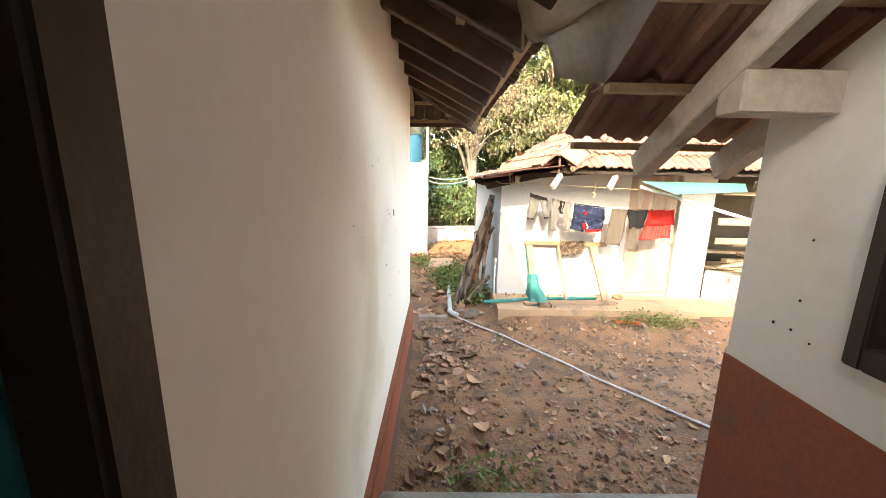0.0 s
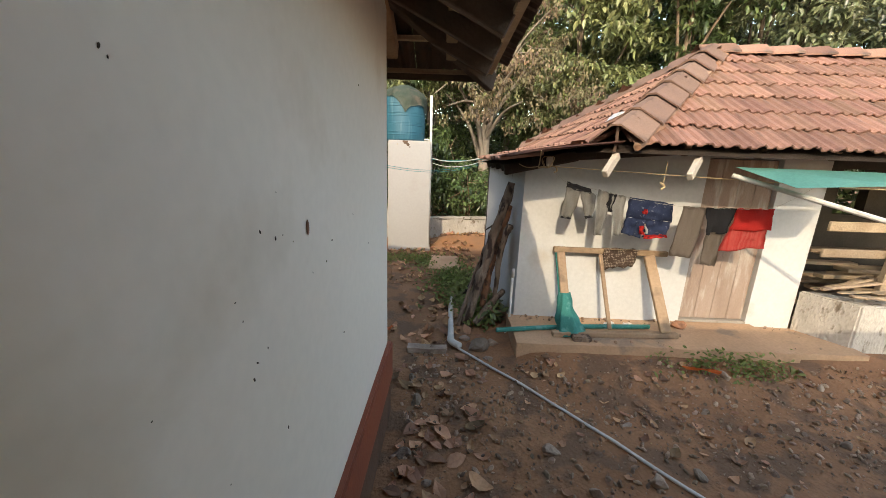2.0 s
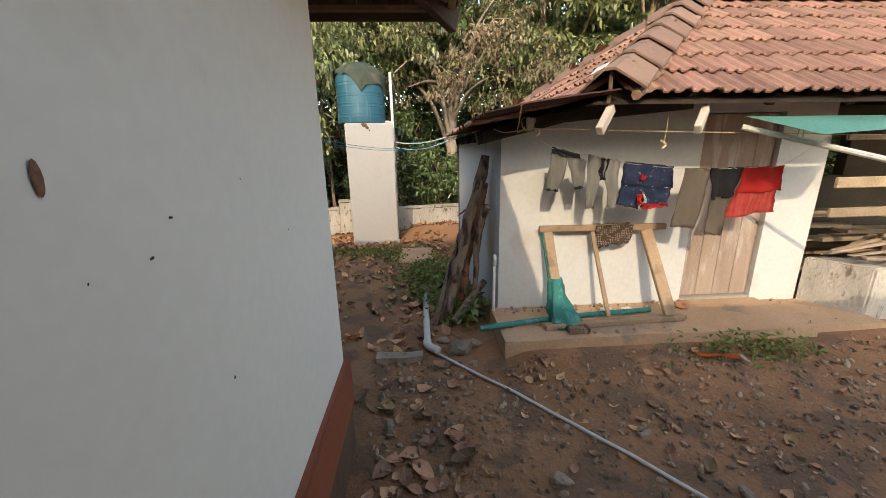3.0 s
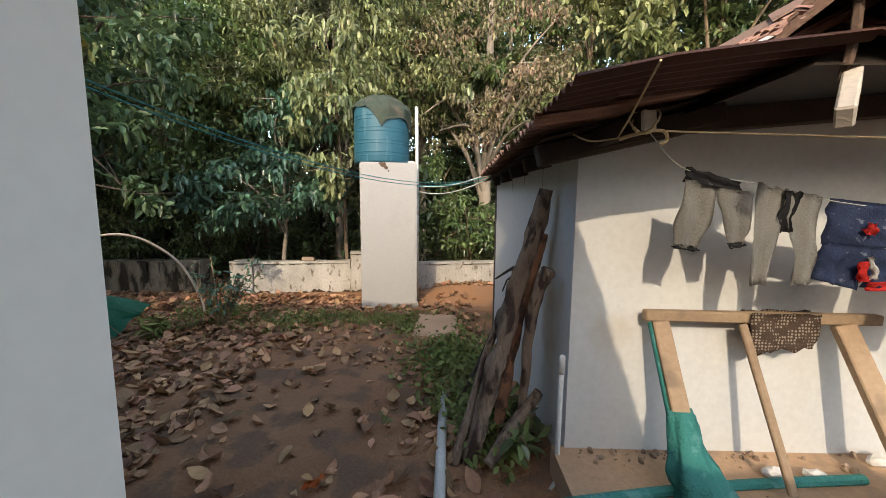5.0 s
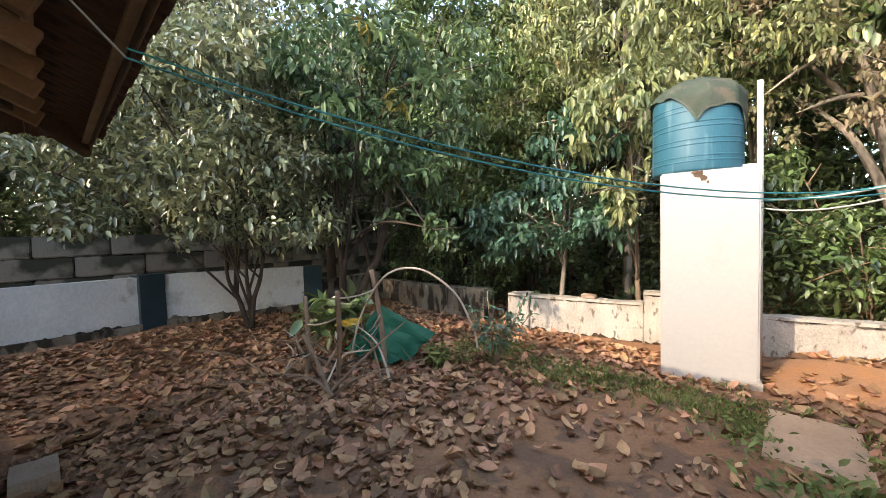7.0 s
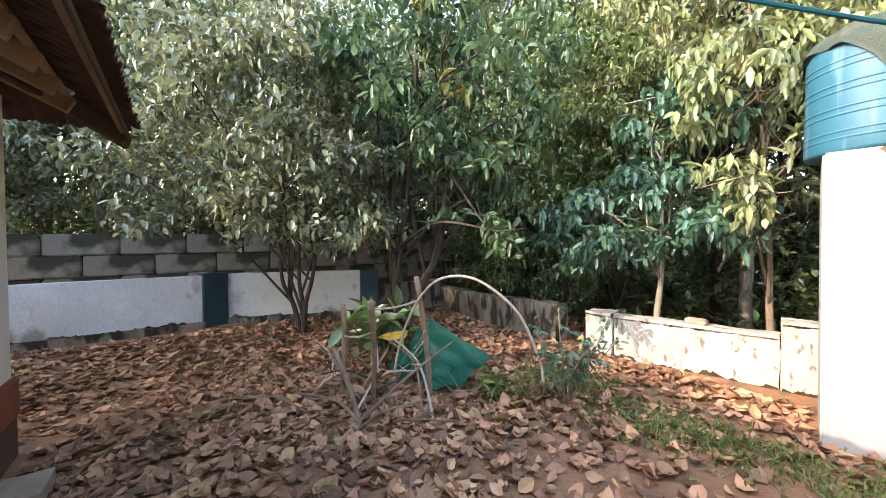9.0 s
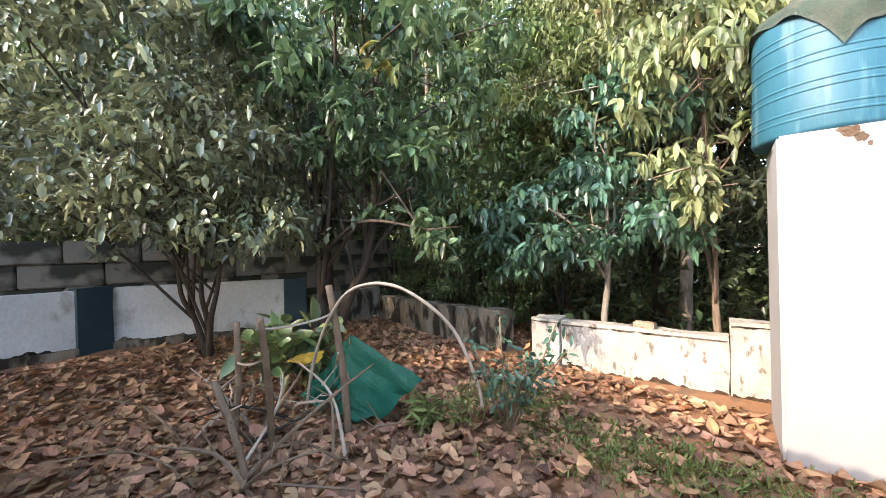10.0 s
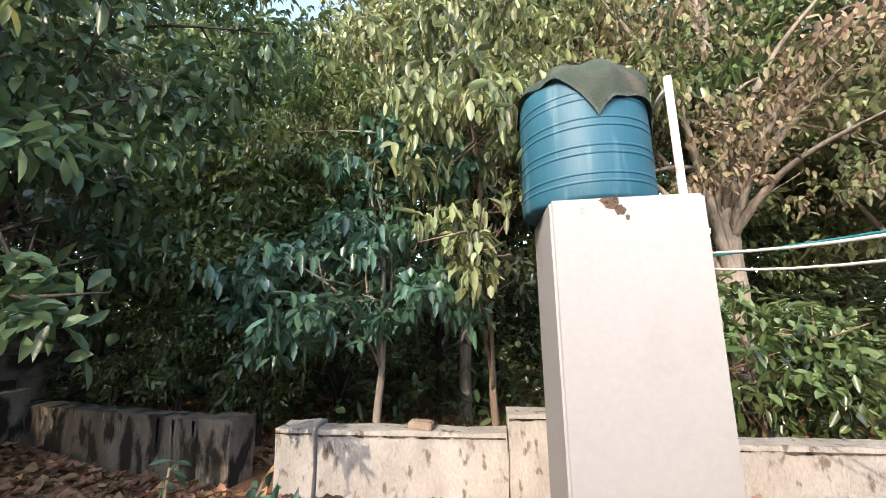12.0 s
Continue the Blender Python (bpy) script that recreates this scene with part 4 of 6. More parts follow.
tube(bm, smooth_path([(1.935, 5.10, 1.98), (1.94, 5.11, 1.85), (1.93, 5.11, 1.78)], 4), 0.003, 5)
tube(bm, smooth_path([(1.91, 5.11, 1.80), (1.95, 5.11, 1.77), (1.925, 5.11, 1.74)], 4), 0.009, 5)
part("knot", bm, M_ROPE, rope)


def cloth(bm, corners, nx, ny, wave, seed, hem=0.0):
    """A hanging piece between top-left, top-right, bottom-right and bottom-left, with upright folds."""
    tl, tr, br, bl = [Vector(c) for c in corners]
    rows = []
    for j in range(ny + 1):
        v = j / ny
        row = []
        for i in range(nx + 1):
            u = i / nx
            p = tl.lerp(tr, u).lerp(bl.lerp(br, u), v)
            f = math.sin(u * nx * 0.9 + seed + 0.8 * noise.noise(Vector((u * 3, v * 3, seed)))) * wave * (0.35 + 0.65 * v)
            p.y += f + 0.022 * noise.noise(Vector((u * 3.5, v * 2.5, seed))) + 0.008 * noise.noise(Vector((u * 9 + v * 5, v * 4, seed)))
            p.x += 0.014 * noise.noise(Vector((v * 2.2, u * 1.5, seed + 4))) * min(1.0, v * 3)
            p.z += 0.012 * noise.noise(Vector((u * 6, seed, v))) + hem * math.sin(u * nx * 1.8 + seed) * v
            p.x += 0.015 * noise.noise(Vector((v * 2.5, seed, 2))) * v
            row.append(bm.verts.new(p))
        rows.append(row)
    fs = []
    for j in range(ny):
        for i in range(nx):
            fs.append(bm.faces.new((rows[j][i], rows[j][i + 1], rows[j + 1][i + 1], rows[j + 1][i])))
    bmesh.ops.solidify(bm, geom=fs, thickness=0.006)
    return bm


def garment(name, label, category, pieces):
    t = thing(name, pieces[0][2][0], label, category, "washing on the line")
    for nm, material, corners, w, sd in pieces:
        b2 = B()
        cloth(b2, corners, 10, 12, w, sd)
        part(nm, b2, material, t, smooth=True)
    return t


garment("trousers", "small grey trousers pegged on the line by the waist", "trousers", [
    ("waistband", M_BLACKCLOTH, [(1.17, 5.34, 1.77), (1.40, 5.34, 1.71), (1.42, 5.34, 1.66), (1.17, 5.34, 1.71)], 0.008, 1),
    ("leg", M_GREYCLOTH, [(1.17, 5.335, 1.72), (1.31, 5.335, 1.69), (1.24, 5.34, 1.42), (1.145, 5.34, 1.43)], 0.012, 2),
    ("leg", M_GREYCLOTH, [(1.30, 5.33, 1.69), (1.46, 5.33, 1.66), (1.45, 5.35, 1.44), (1.38, 5.34, 1.43)], 0.014, 3),
    ("hem", M_BLACKCLOTH, [(1.145, 5.334, 1.445), (1.24, 5.334, 1.435), (1.235, 5.336, 1.415), (1.145, 5.336, 1.425)], 0.006, 2),
    ("hem", M_BLACKCLOTH, [(1.375, 5.334, 1.455), (1.45, 5.344, 1.455), (1.45, 5.344, 1.435), (1.38, 5.334, 1.425)], 0.006, 3)])
garment("trousers", "grey leggings with two narrow legs on the line", "trousers", [
    ("leg", M_GREYCLOTH, [(1.47, 5.335, 1.71), (1.60, 5.335, 1.675), (1.555, 5.34, 1.27), (1.475, 5.34, 1.27)], 0.010, 4),
    ("leg", M_GREYCLOTH, [(1.58, 5.33, 1.68), (1.74, 5.33, 1.65), (1.745, 5.34, 1.28), (1.665, 5.34, 1.27)], 0.012, 5),
    ("panel", M_BLACKCLOTH, [(1.565, 5.322, 1.675), (1.64, 5.322, 1.665), (1.615, 5.33, 1.50), (1.575, 5.33, 1.50)], 0.006, 6)])
garment("shorts", "navy printed shorts with red piping pegged on the line", "shorts", [
    ("body", M_NAVY, [(1.775, 5.33, 1.645), (2.185, 5.325, 1.60), (2.20, 5.335, 1.42), (1.765, 5.335, 1.45)], 0.024, 7),
    ("leg", M_NAVY, [(1.765, 5.33, 1.455), (1.965, 5.335, 1.44), (1.93, 5.345, 1.255), (1.745, 5.34, 1.30)], 0.022, 21),
    ("leg", M_NAVY, [(1.955, 5.325, 1.44), (2.20, 5.33, 1.425), (2.17, 5.34, 1.285), (1.95, 5.34, 1.265)], 0.026, 22),
    ("hem", M_REDCLOTH, [(1.955, 5.312, 1.295), (2.17, 5.312, 1.305), (2.165, 5.315, 1.272), (1.955, 5.315, 1.255)], 0.010, 8),
    ("piping", M_REDCLOTH, [(1.905, 5.30, 1.545), (1.945, 5.30, 1.54), (1.935, 5.30, 1.49), (1.90, 5.30, 1.50)], 0.006, 9),
    ("piping", M_REDCLOTH, [(1.885, 5.30, 1.38), (1.925, 5.30, 1.385), (1.955, 5.305, 1.30), (1.905, 5.305, 1.295)], 0.008, 24),
    ("drawstring", M_WHITEBIT, [(1.93, 5.30, 1.40), (1.945, 5.30, 1.40), (1.985, 5.30, 1.31), (1.965, 5.30, 1.305)], 0.006, 25)])
garment("trousers", "taupe trouser leg hanging long on the line", "trousers", [
    ("leg", M_KHAKI, [(2.27, 5.31, 1.585), (2.50, 5.305, 1.575), (2.44, 5.32, 1.08), (2.22, 5.32, 1.10)], 0.014, 10)])
garment("trousers", "black and taupe trousers beside the red frock", "trousers", [
    ("top", M_BLACKCLOTH, [(2.48, 5.30, 1.58), (2.76, 5.295, 1.58), (2.72, 5.30, 1.34), (2.52, 5.30, 1.32)], 0.014, 11),
    ("leg", M_KHAKI, [(2.535, 5.31, 1.34), (2.71, 5.31, 1.35), (2.69, 5.32, 1.0), (2.53, 5.32, 1.03)], 0.012, 12)])
garment("frock", "bright red child's frock on the line, frill coloured paler for sunlight", "frock", [
    ("body", M_REDCLOTH, [(2.77, 5.30, 1.58), (3.12, 5.30, 1.59), (3.14, 5.31, 1.38), (2.75, 5.31, 1.36)], 0.020, 13),
    ("frill", M_REDSUNLIT, [(2.765, 5.325, 1.375), (3.10, 5.325, 1.385), (3.12, 5.335, 1.20), (2.70, 5.335, 1.15)], 0.024, 14)])

awning = thing("awning_sheet", (3.1, 4.9, 1.9), "flat sea-green plastic sheet hung below the tile eave", "awning")
bm = B()
vs = [bm.verts.new(p) for p in ((2.48, 5.05, 1.955), (3.80, 5.05, 1.95), (3.56, 4.70, 1.86), (2.72, 4.70, 1.815))]
bmesh.ops.solidify(bm, geom=[bm.faces.new(vs)], thickness=0.008)
part("sheet", bm, M_AWNING, awning)
bm = B()
tube(bm, [(2.50, 5.09, 1.885), (5.30, 3.60, 0.955), (8.10, 2.10, 0.02)], 0.021, 8)
single("long_pole", bm, M_PVC, "long white plastic pole slanting from the shed eave to the yard", "pole")
bm = B()
tube(bm, smooth_path([(3.60, 5.70, 1.95), (3.575, 5.69, 1.82), (3.60, 5.69, 1.77), (3.63, 5.69, 1.83), (3.61, 5.70, 1.95)], 5), 0.006, 5)
single("wire_loop", bm, M_CABLE, "loop of wire hanging on the shed wall", "wire")

# leaning wooden door casing
casing = thing("door_casing", (1.8, 5.4, SZ), "bare wooden door casing leaning against the shed wall", "door casing")
for nm, a, b, w, h, up in (("top_rail", (1.20, 5.635, 1.045), (2.40, 5.635, 1.035), 0.05, 0.055, (0, 0, 1)), ("bottom_rail", (1.16, 5.24, 0.262), (2.46, 5.31, 0.262), 0.07, 0.05, (0, 0, 1)),
                           ("stile", (1.275, 5.62, 1.015), (1.33, 5.30, 0.29), 0.085, 0.04, (0, 1, 0)), ("stile", (2.205, 5.62, 1.01), (2.33, 5.30, 0.29), 0.105, 0.045, (0, 1, 0)),
                           ("batten", (1.69, 5.61, 1.01), (1.77, 5.32, 0.29), 0.040, 0.025, (0, 1, 0))):
    bm = B()
    beam(bm, a, b, w, h, up)
    part(nm, bm, M_WOOD, casing)
bm = B()
beam(bm, (1.228, 5.63, 1.01), (1.275, 5.32, 0.30), 0.014, 0.03, (0, 1, 0))
part("edge_strip", bm, M_GREENNET, casing, "teal painted edge")
bm = B()
cloth(bm, [(1.72, 5.595, 1.072), (2.08, 5.595, 1.070), (2.04, 5.575, 0.90), (1.72, 5.575, 0.86)], 12, 8, 0.01, 3, 0.012)
cloth(bm, [(1.72, 5.668, 1.072), (2.08, 5.668, 1.070), (2.06, 5.675, 0.95), (1.73, 5.675, 0.93)], 12, 8, 0.004, 4)
single("dotted_cloth", bm, M_DOTS, "brown dotted cloth draped over the casing's top rail", "cloth", smooth=True)

# teal net bundled round the casing's foot, green pole under it
bm = B()
rings = []
for j in range(13):
    t = j / 12
    r = 0.050 + 0.075 * t ** 1.6
    c = Vector((1.305 + 0.06 * t * t, 5.45 - 0.17 * t, 0.63 - 0.385 * t))
    ring = []
    for k in range(20):
        a = 2 * math.pi * k / 20
        rr = r * (1 + 0.24 * math.sin(k * 1.9 + j * 0.35) + 0.40 * noise.noise(Vector((math.cos(a) * 2, math.sin(a) * 2, t * 4))))
        ring.append(bm.verts.new(c + Vector((math.cos(a) * rr * 1.15, math.sin(a) * rr * 0.8, 0.03 * noise.noise(Vector((k, j, 0)))))))
    rings.append(ring)
for r0, r1 in zip(rings, rings[1:]):
    for k in range(20):
        bm.faces.new((r0[k], r0[(k + 1) % 20], r1[(k + 1) % 20], r1[k]))
bm.faces.new(rings[0])
bm.faces.new(rings[-1])
single("shade_net", bm, M_GREENNET, "crumpled teal shade net tied round the casing's foot", "net", smooth=True)
bm = B()
tube(bm, smooth_path([(0.60, 5.26, 0.265), (1.1, 5.34, 0.275), (1.6, 5.41, 0.275), (2.25, 5.47, 0.27)], 4), 0.024, 8)
single("green_pole", bm, M_GREENNET, "green plastic pole lying across the platform", "pole")
bm = B()
box(bm, (1.34, 5.12, SZ), (1.52, 5.22, SZ + 0.05), 0.01)
single("brick", bm, M_LOG, "dark brick lying under the net bundle", "brick")
for x, y, s, m, lab in ((1.85, 5.52, 0.045, M_WHITEBIT, "crumpled white scrap on the platform"), (2.05, 5.50, 0.045, M_WHITEBIT, "white plastic cup on the platform"), (2.50, 5.62, 0.05, M_WHITEBIT, "white plaster lump by the door"), (2.62, 5.55, 0.06, M_LOGEND, "broken brick piece by the door")):
    bm = B()
    bmesh.ops.create_icosphere(bm, subdivisions=2, radius=s, matrix=Matrix.Translation((x, y, SZ + s * 0.6)) @ Matrix.Diagonal((1.3, 0.8, 0.7, 1)))
    for v in bm.verts:
        v.co += Vector((noise.noise(v.co * 30), noise.noise(v.co * 30 + Vector((5, 0, 0))), noise.noise(v.co * 30 + Vector((0, 5, 0))))) * s * 0.4
    single("scrap", bm, m, lab, "scrap")

# crumbled plaster along the foot of the shed wall
g = random.Random(77)
vs, fs = [], []
b2 = B()
bmesh.ops.create_icosphere(b2, subdivisions=1, radius=1)
PV_ = [v.co.copy() for v in b2.verts]
PF_ = [tuple(v.index for v in f.verts) for f in b2.faces]
b2.free()
for i in range(110):
    x = g.uniform(0.86, 2.66) if g.random() < 0.9 else g.uniform(3.5, 3.9)
    y = 5.70 - abs(g.gauss(0, 0.06)) if g.random() < 0.7 else g.uniform(5.12, 5.68)
    s = 0.005 + 0.018 * g.random() ** 3
    n0 = len(vs)
    rot = Euler((g.uniform(0, 6), g.uniform(0, 6), g.uniform(0, 6))).to_matrix()
    vs += [rot @ Vector((p.x * s * 1.3, p.y * s, p.z * s * 0.7)) + Vector((x, y, SZ + s * 0.4)) for p in PV_]
    fs += [tuple(k + n0 for k in f) for f in PF_]
me = bpy.data.meshes.new("plaster_rubble")
me.from_pydata(vs, [], fs)
tagged(link_mesh("plaster_rubble", me, M_GRAVEL), "crumbled plaster and grit along the shed wall's foot", "rubble", kind="stuff")

# ---------------------------------------------------------------- pipes and kerb
def line_pipe(name, pts, r, material, label, category):
    bm = B()
    tube(bm, pts, r, 10)
    return single(name, bm, material, label, category, smooth=True)


pipe = thing("drain_pipe", (0.14, 5.38, 0.0), "grey plastic drain pipe running over the yard to an elbow", "pipe")
bm = B()
run = [(0.145, 5.40), (0.56, 4.92), (1.07, 4.34), (1.50, 3.83), (2.15, 3.04), (2.75, 2.32)]
tube(bm, [(p.x, p.y, ground_z(p.x, p.y) + 0.022) for p in smooth_path([(x, y, 0) for x, y in run], 5)], 0.0118, 8)
part("long_run", bm, M_PVC, pipe, smooth=True)
bm = B()
tube(bm, [(0.145, 5.42, 0.045), (0.145, 6.0, 0.05), (0.15, 6.64, 0.055)], 0.033, 10)
part("wide_run", bm, M_PVC, pipe, smooth=True)
bm = B()
tube(bm, smooth_path([(0.145, 5.50, 0.046), (0.145, 5.42, 0.046), (0.18, 5.36, 0.046), (0.24, 5.30, 0.046)], 5), 0.038, 10)
part("elbow", bm, M_PVC, pipe, smooth=True)
small = thing("stand_pipe", (0.80, 5.79, 0.0), "thin white stand pipe with a cap at the shed corner", "pipe")
bm = B()
tube(bm, [(0.755, 5.62, 0.05), (0.80, 5.66, 0.08), (0.795, 5.665, 0.12), (0.80, 5.67, 0.74)], 0.014, 8)
part("riser", bm, M_PVC, small, smooth=True)
bm = B()
tube(bm, [(0.80, 5.67, 0.70), (0.80, 5.67, 0.79), (0.80, 5.67, 0.805)], [0.018, 0.018, 0.011], 8)
part("cap", bm, M_WHITEBIT, small, smooth=True)
bm = B()
rough_box(bm, (-0.30, 5.22, -0.06), (0.10, 5.32, 0.045), (5, 2, 2), 0.012, 3)
single("kerb_stone", bm, M_STONE, "weathered cement kerb stone across the path", "kerb")
for x, y, s in ((0.43, 5.34, 0.085), (0.30, 5.52, 0.04), (0.60, 5.45, 0.05), (0.52, 5.14, 0.035)):
    bm = B()
    bmesh.ops.create_icosphere(bm, subdivisions=2, radius=s, matrix=Matrix.Translation((x, y, s * 0.35)) @ Matrix.Diagonal((1.2, 0.9, 0.7, 1)))
    for v in bm.verts:
        v.co += Vector((noise.noise(v.co * 9), noise.noise(v.co * 9 + Vector((5, 0, 0))), noise.noise(v.co * 9 + Vector((0, 5, 0))))) * s * 0.9
    single("stone", bm, M_STONE, "rough grey stone beside the drain pipe", "stone", "stones by the pipe")

# ---------------------------------------------------------------- logs leaning on the shed
logs = (("log", [(0.33, 5.88, -0.02), (0.44, 5.94, 0.45), (0.55, 5.985, 0.85), (0.60, 6.00, 1.10), (0.70, 6.02, 1.42), (0.765, 6.03, 1.70)], [0.052, 0.050, 0.056, 0.050, 0.048, 0.036], M_LOG, "thick rough-barked log leaning on the shed wall"),
        ("log", [(0.50, 6.02, -0.02), (0.57, 6.07, 0.5), (0.68, 6.12, 1.0), (0.785, 6.13, 1.43)], [0.034, 0.036, 0.040, 0.036], M_LOGEND, "reddish barkless log leaning on the shed wall"),
        ("log", [(0.22, 5.86, -0.02), (0.38, 6.02, 0.5), (0.52, 6.12, 0.88)], [0.026, 0.024, 0.018], M_LOG, "thin grey pole leaning with the logs"),
        ("log", [(0.42, 5.75, 0.10), (0.60, 5.86, 0.30), (0.76, 6.00, 0.42)], [0.034, 0.038, 0.030], M_LOG, "short thick branch lying across the log feet"),
        ("log", [(0.64, 5.96, -0.02), (0.66, 5.97, 0.45), (0.68, 5.94, 0.90), (0.73, 5.90, 1.14), (0.765, 5.88, 1.24)], [0.026, 0.027, 0.030, 0.038, 0.034], M_LOG, "knobby log with a broken end leaning on the shed corner"))
for i, (nm, pts, rr, m, lab) in enumerate(logs):
    bm = B()
    n = 7 * (len(pts) - 1) + 1
    line = smooth_path(pts, 7)
    line = [p + Vector((noise.noise(p * 6 + Vector((i, 0, 0))), noise.noise(p * 6 + Vector((0, i, 3))), 0)) * 0.014 for p in line]
    tube(bm, line, [r * (1 + 0.22 * noise.noise(Vector((k * 0.55, i * 3.0, 1)))) for k, r in enumerate(np.interp(np.linspace(0, 1, n), np.linspace(0, 1, len(rr)), rr))], 14, 0.75)
    single(nm, bm, m, lab, "log", "logs against the shed", smooth=True)
bm = B()
tube(bm, smooth_path([(0.22, 6.42, 0.0), (0.42, 6.58, 0.34), (0.62, 6.78, 0.70), (0.73, 6.90, 0.92), (0.755, 6.96, 1.07)], 4), [0.017] * 9 + [0.020] * 8, 7, 0.4)
tube(bm, [(0.755, 6.96, 1.07), (0.70, 6.99, 1.03), (0.60, 7.02, 0.95)], [0.017, 0.013, 0.008], 6, 0.3)
tube(bm, [(0.745, 6.93, 1.00), (0.69, 6.93, 0.96), (0.65, 6.92, 0.86)], [0.012, 0.009, 0.006], 6, 0.3)
single("branch", bm, M_BARKDARK, "forked dry branch leaning beside the logs", "branch")
for i in range(5):
    bm = B()
    a = (0.05 + 0.1 * i, 6.5 - 0.12 * i, 0.03 + 0.02 * i)
    tube(bm, smooth_path([a, (a[0] + 0.3, a[1] + 0.25, 0.10), (a[0] + 0.62, a[1] + 0.36, 0.05)], 4), 0.018, 6, 0.2)
    single("stick", bm, M_TWIG, "dry stick lying at the foot of the logs", "stick", "sticks by the logs")

# ---------------------------------------------------------------- water tank on its pillar
PA = Vector((-1.172, 9.343, 0))
PU = Vector((0.985, 0.168, 0)).normalized()
PV = Vector((-PU.y, PU.x, 0))


def on_pillar(u, v, z):
    return PA + PU * u + PV * v + Vector((0, 0, z))


pillar = thing("tank_pillar", on_pillar(0.43, 0.4, 0), "white painted masonry pillar with flaked paint under a water tank", "pillar")
bm = B()
prism(bm, [on_pillar(*q, 0)[:2] for q in ((0, 0), (0.86, 0), (0.86, 0.80), (0, 0.80))], -0.1, 2.245)
bmesh.ops.bevel(bm, geom=bm.edges[:], offset=0.018, segments=3, affect="EDGES")
part("shaft", bm, M_PILLAR, pillar)
bm = B()
prism(bm, [on_pillar(*q, 0)[:2] for q in ((0.55, -0.06), (0.88, -0.05), (0.88, 0.1), (0.55, 0.1))], -0.1, 0.07)
part("foot", bm, M_CEMENT, pillar, "lump of cement at the pillar foot")


def patch(u, z, w, h, seed, bmx):
    ring = []
    for k in range(18):
        a = 2 * math.pi * k / 18
        r = 1 + 0.55 * noise.noise(Vector((math.cos(a) * 1.7, math.sin(a) * 1.7, seed)))
        ring.append(bmx.verts.new(on_pillar(u + w * math.cos(a) * r, -0.0025, z + h * math.sin(a) * r)))
    bmx.faces.new(ring)


bm = B()
for u, z, w, h, sd in ((0.35, 2.205, 0.045, 0.035, 1), (0.39, 2.165, 0.03, 0.035, 4), (0.33, 2.225, 0.05, 0.015, 2), (0.43, 2.12, 0.012, 0.015, 3)):
    patch(u, z, w, h, sd, bm)
part("flaked_paint", bm, M_MOULDBROWN, pillar, "brown patch where the paint has flaked")
bm = B()
for u, z, w, h, sd in ((0.185, 2.165, 0.018, 0.022, 5), (0.31, 1.96, 0.012, 0.008, 6)):
    patch(u, z, w, h, sd, bm)
part("hole", bm, M_CEMENT, pillar)

TC = on_pillar(0.33, 0.46, 0)
tank = thing("water_tank", (TC.x, TC.y, 2.245), "blue ribbed plastic water tank on a white pillar", "water tank")


def turned(prof, n=56):
    """A surface of revolution round the tank's axis, slightly out of round."""
    bm = B()
    rings = []
    for r, z in prof:
        rings.append([bm.verts.new((TC.x + max(r, 0.002) * (1 + 0.006 * math.sin(3 * a + z * 4)) * math.cos(a), TC.y + max(r, 0.002) * (1 + 0.006 * math.sin(3 * a + z * 4)) * math.sin(a), 2.247 + z)) for a in np.linspace(0, 2 * math.pi, n + 1)[:-1]])
    for r0, r1 in zip(rings, rings[1:]):
        for k in range(n):
            bm.faces.new((r0[k], r0[(k + 1) % n], r1[(k + 1) % n], r1[k]))
    return bm


def tank_r(z):
    return 0.443 - 0.018 * z


part("body", turned([(0.0, 0.0), (0.42, 0.0), (0.438, 0.015)] + [(tank_r(z), z) for z in (0.03, 0.2, 0.4, 0.6, 0.79)] + [(tank_r(0.8) - 0.004, 0.82), (0.415, 0.85), (0.36, 0.91), (0.20, 0.955), (0.0, 0.96)]), M_TANK, tank, smooth=True)
for k in range(4):
    for dz in (0.0, 0.052):
        z = 0.11 + k * 0.18 + dz
        r = tank_r(z)
        part("rib", turned([(r - 0.004, z - 0.011), (r + 0.002, z - 0.009), (r + 0.0045, z - 0.003), (r + 0.0045, z + 0.003), (r + 0.002, z + 0.009), (r - 0.004, z + 0.011)]), M_TANK, tank, smooth=True)
part("lid", turned([(0.0, 0.958), (0.165, 0.955), (0.165, 1.0), (0.15, 1.012), (0.0, 1.015)]), M_TANK, tank, smooth=True)
# draped cloth on the tank: a square with one corner hanging over the front
bm = B()
rows = []
N1 = 30
for j in range(N1 + 1):
    row = []
    for i in range(N1 + 1):
        a, b = (i / N1 - 0.5) * 1.14, (j / N1 - 0.5) * 1.14
        x = (a - b) * 0.66 + 0.13
        y = (a + b) * 0.66
        d = math.hypot(x, y)
        over = max(0.0, d - 0.40)
        k = 1 if d < 0.458 else 0.458 / d
        top = 1.065 - 0.20 * (min(d, 0.44) / 0.44) ** 2
        nz = noise.noise(Vector((x * 5, y * 5, 0)))
        fold = 0.03 * math.sin(math.atan2(y, x) * 9 + nz * 2) * min(1, d / 0.4)
        row.append(bm.verts.new((TC.x + x * k * (1 + fold * 0.8), TC.y + y * k * (1 + fold * 0.8), 2.247 + top - over * 0.95 + 0.02 * nz + fold * 0.5 + 0.016)))
    rows.append(row)
for j in range(N1):
    for i in range(N1):
        bm.faces.new((rows[j][i], rows[j][i + 1], rows[j + 1][i + 1], rows[j + 1][i]))
bmesh.ops.solidify(bm, geom=bm.faces[:], thickness=0.006)
single("tank_cover", bm, M_TARP, "faded dark green cloth thrown over the tank's top", "cloth", smooth=True)
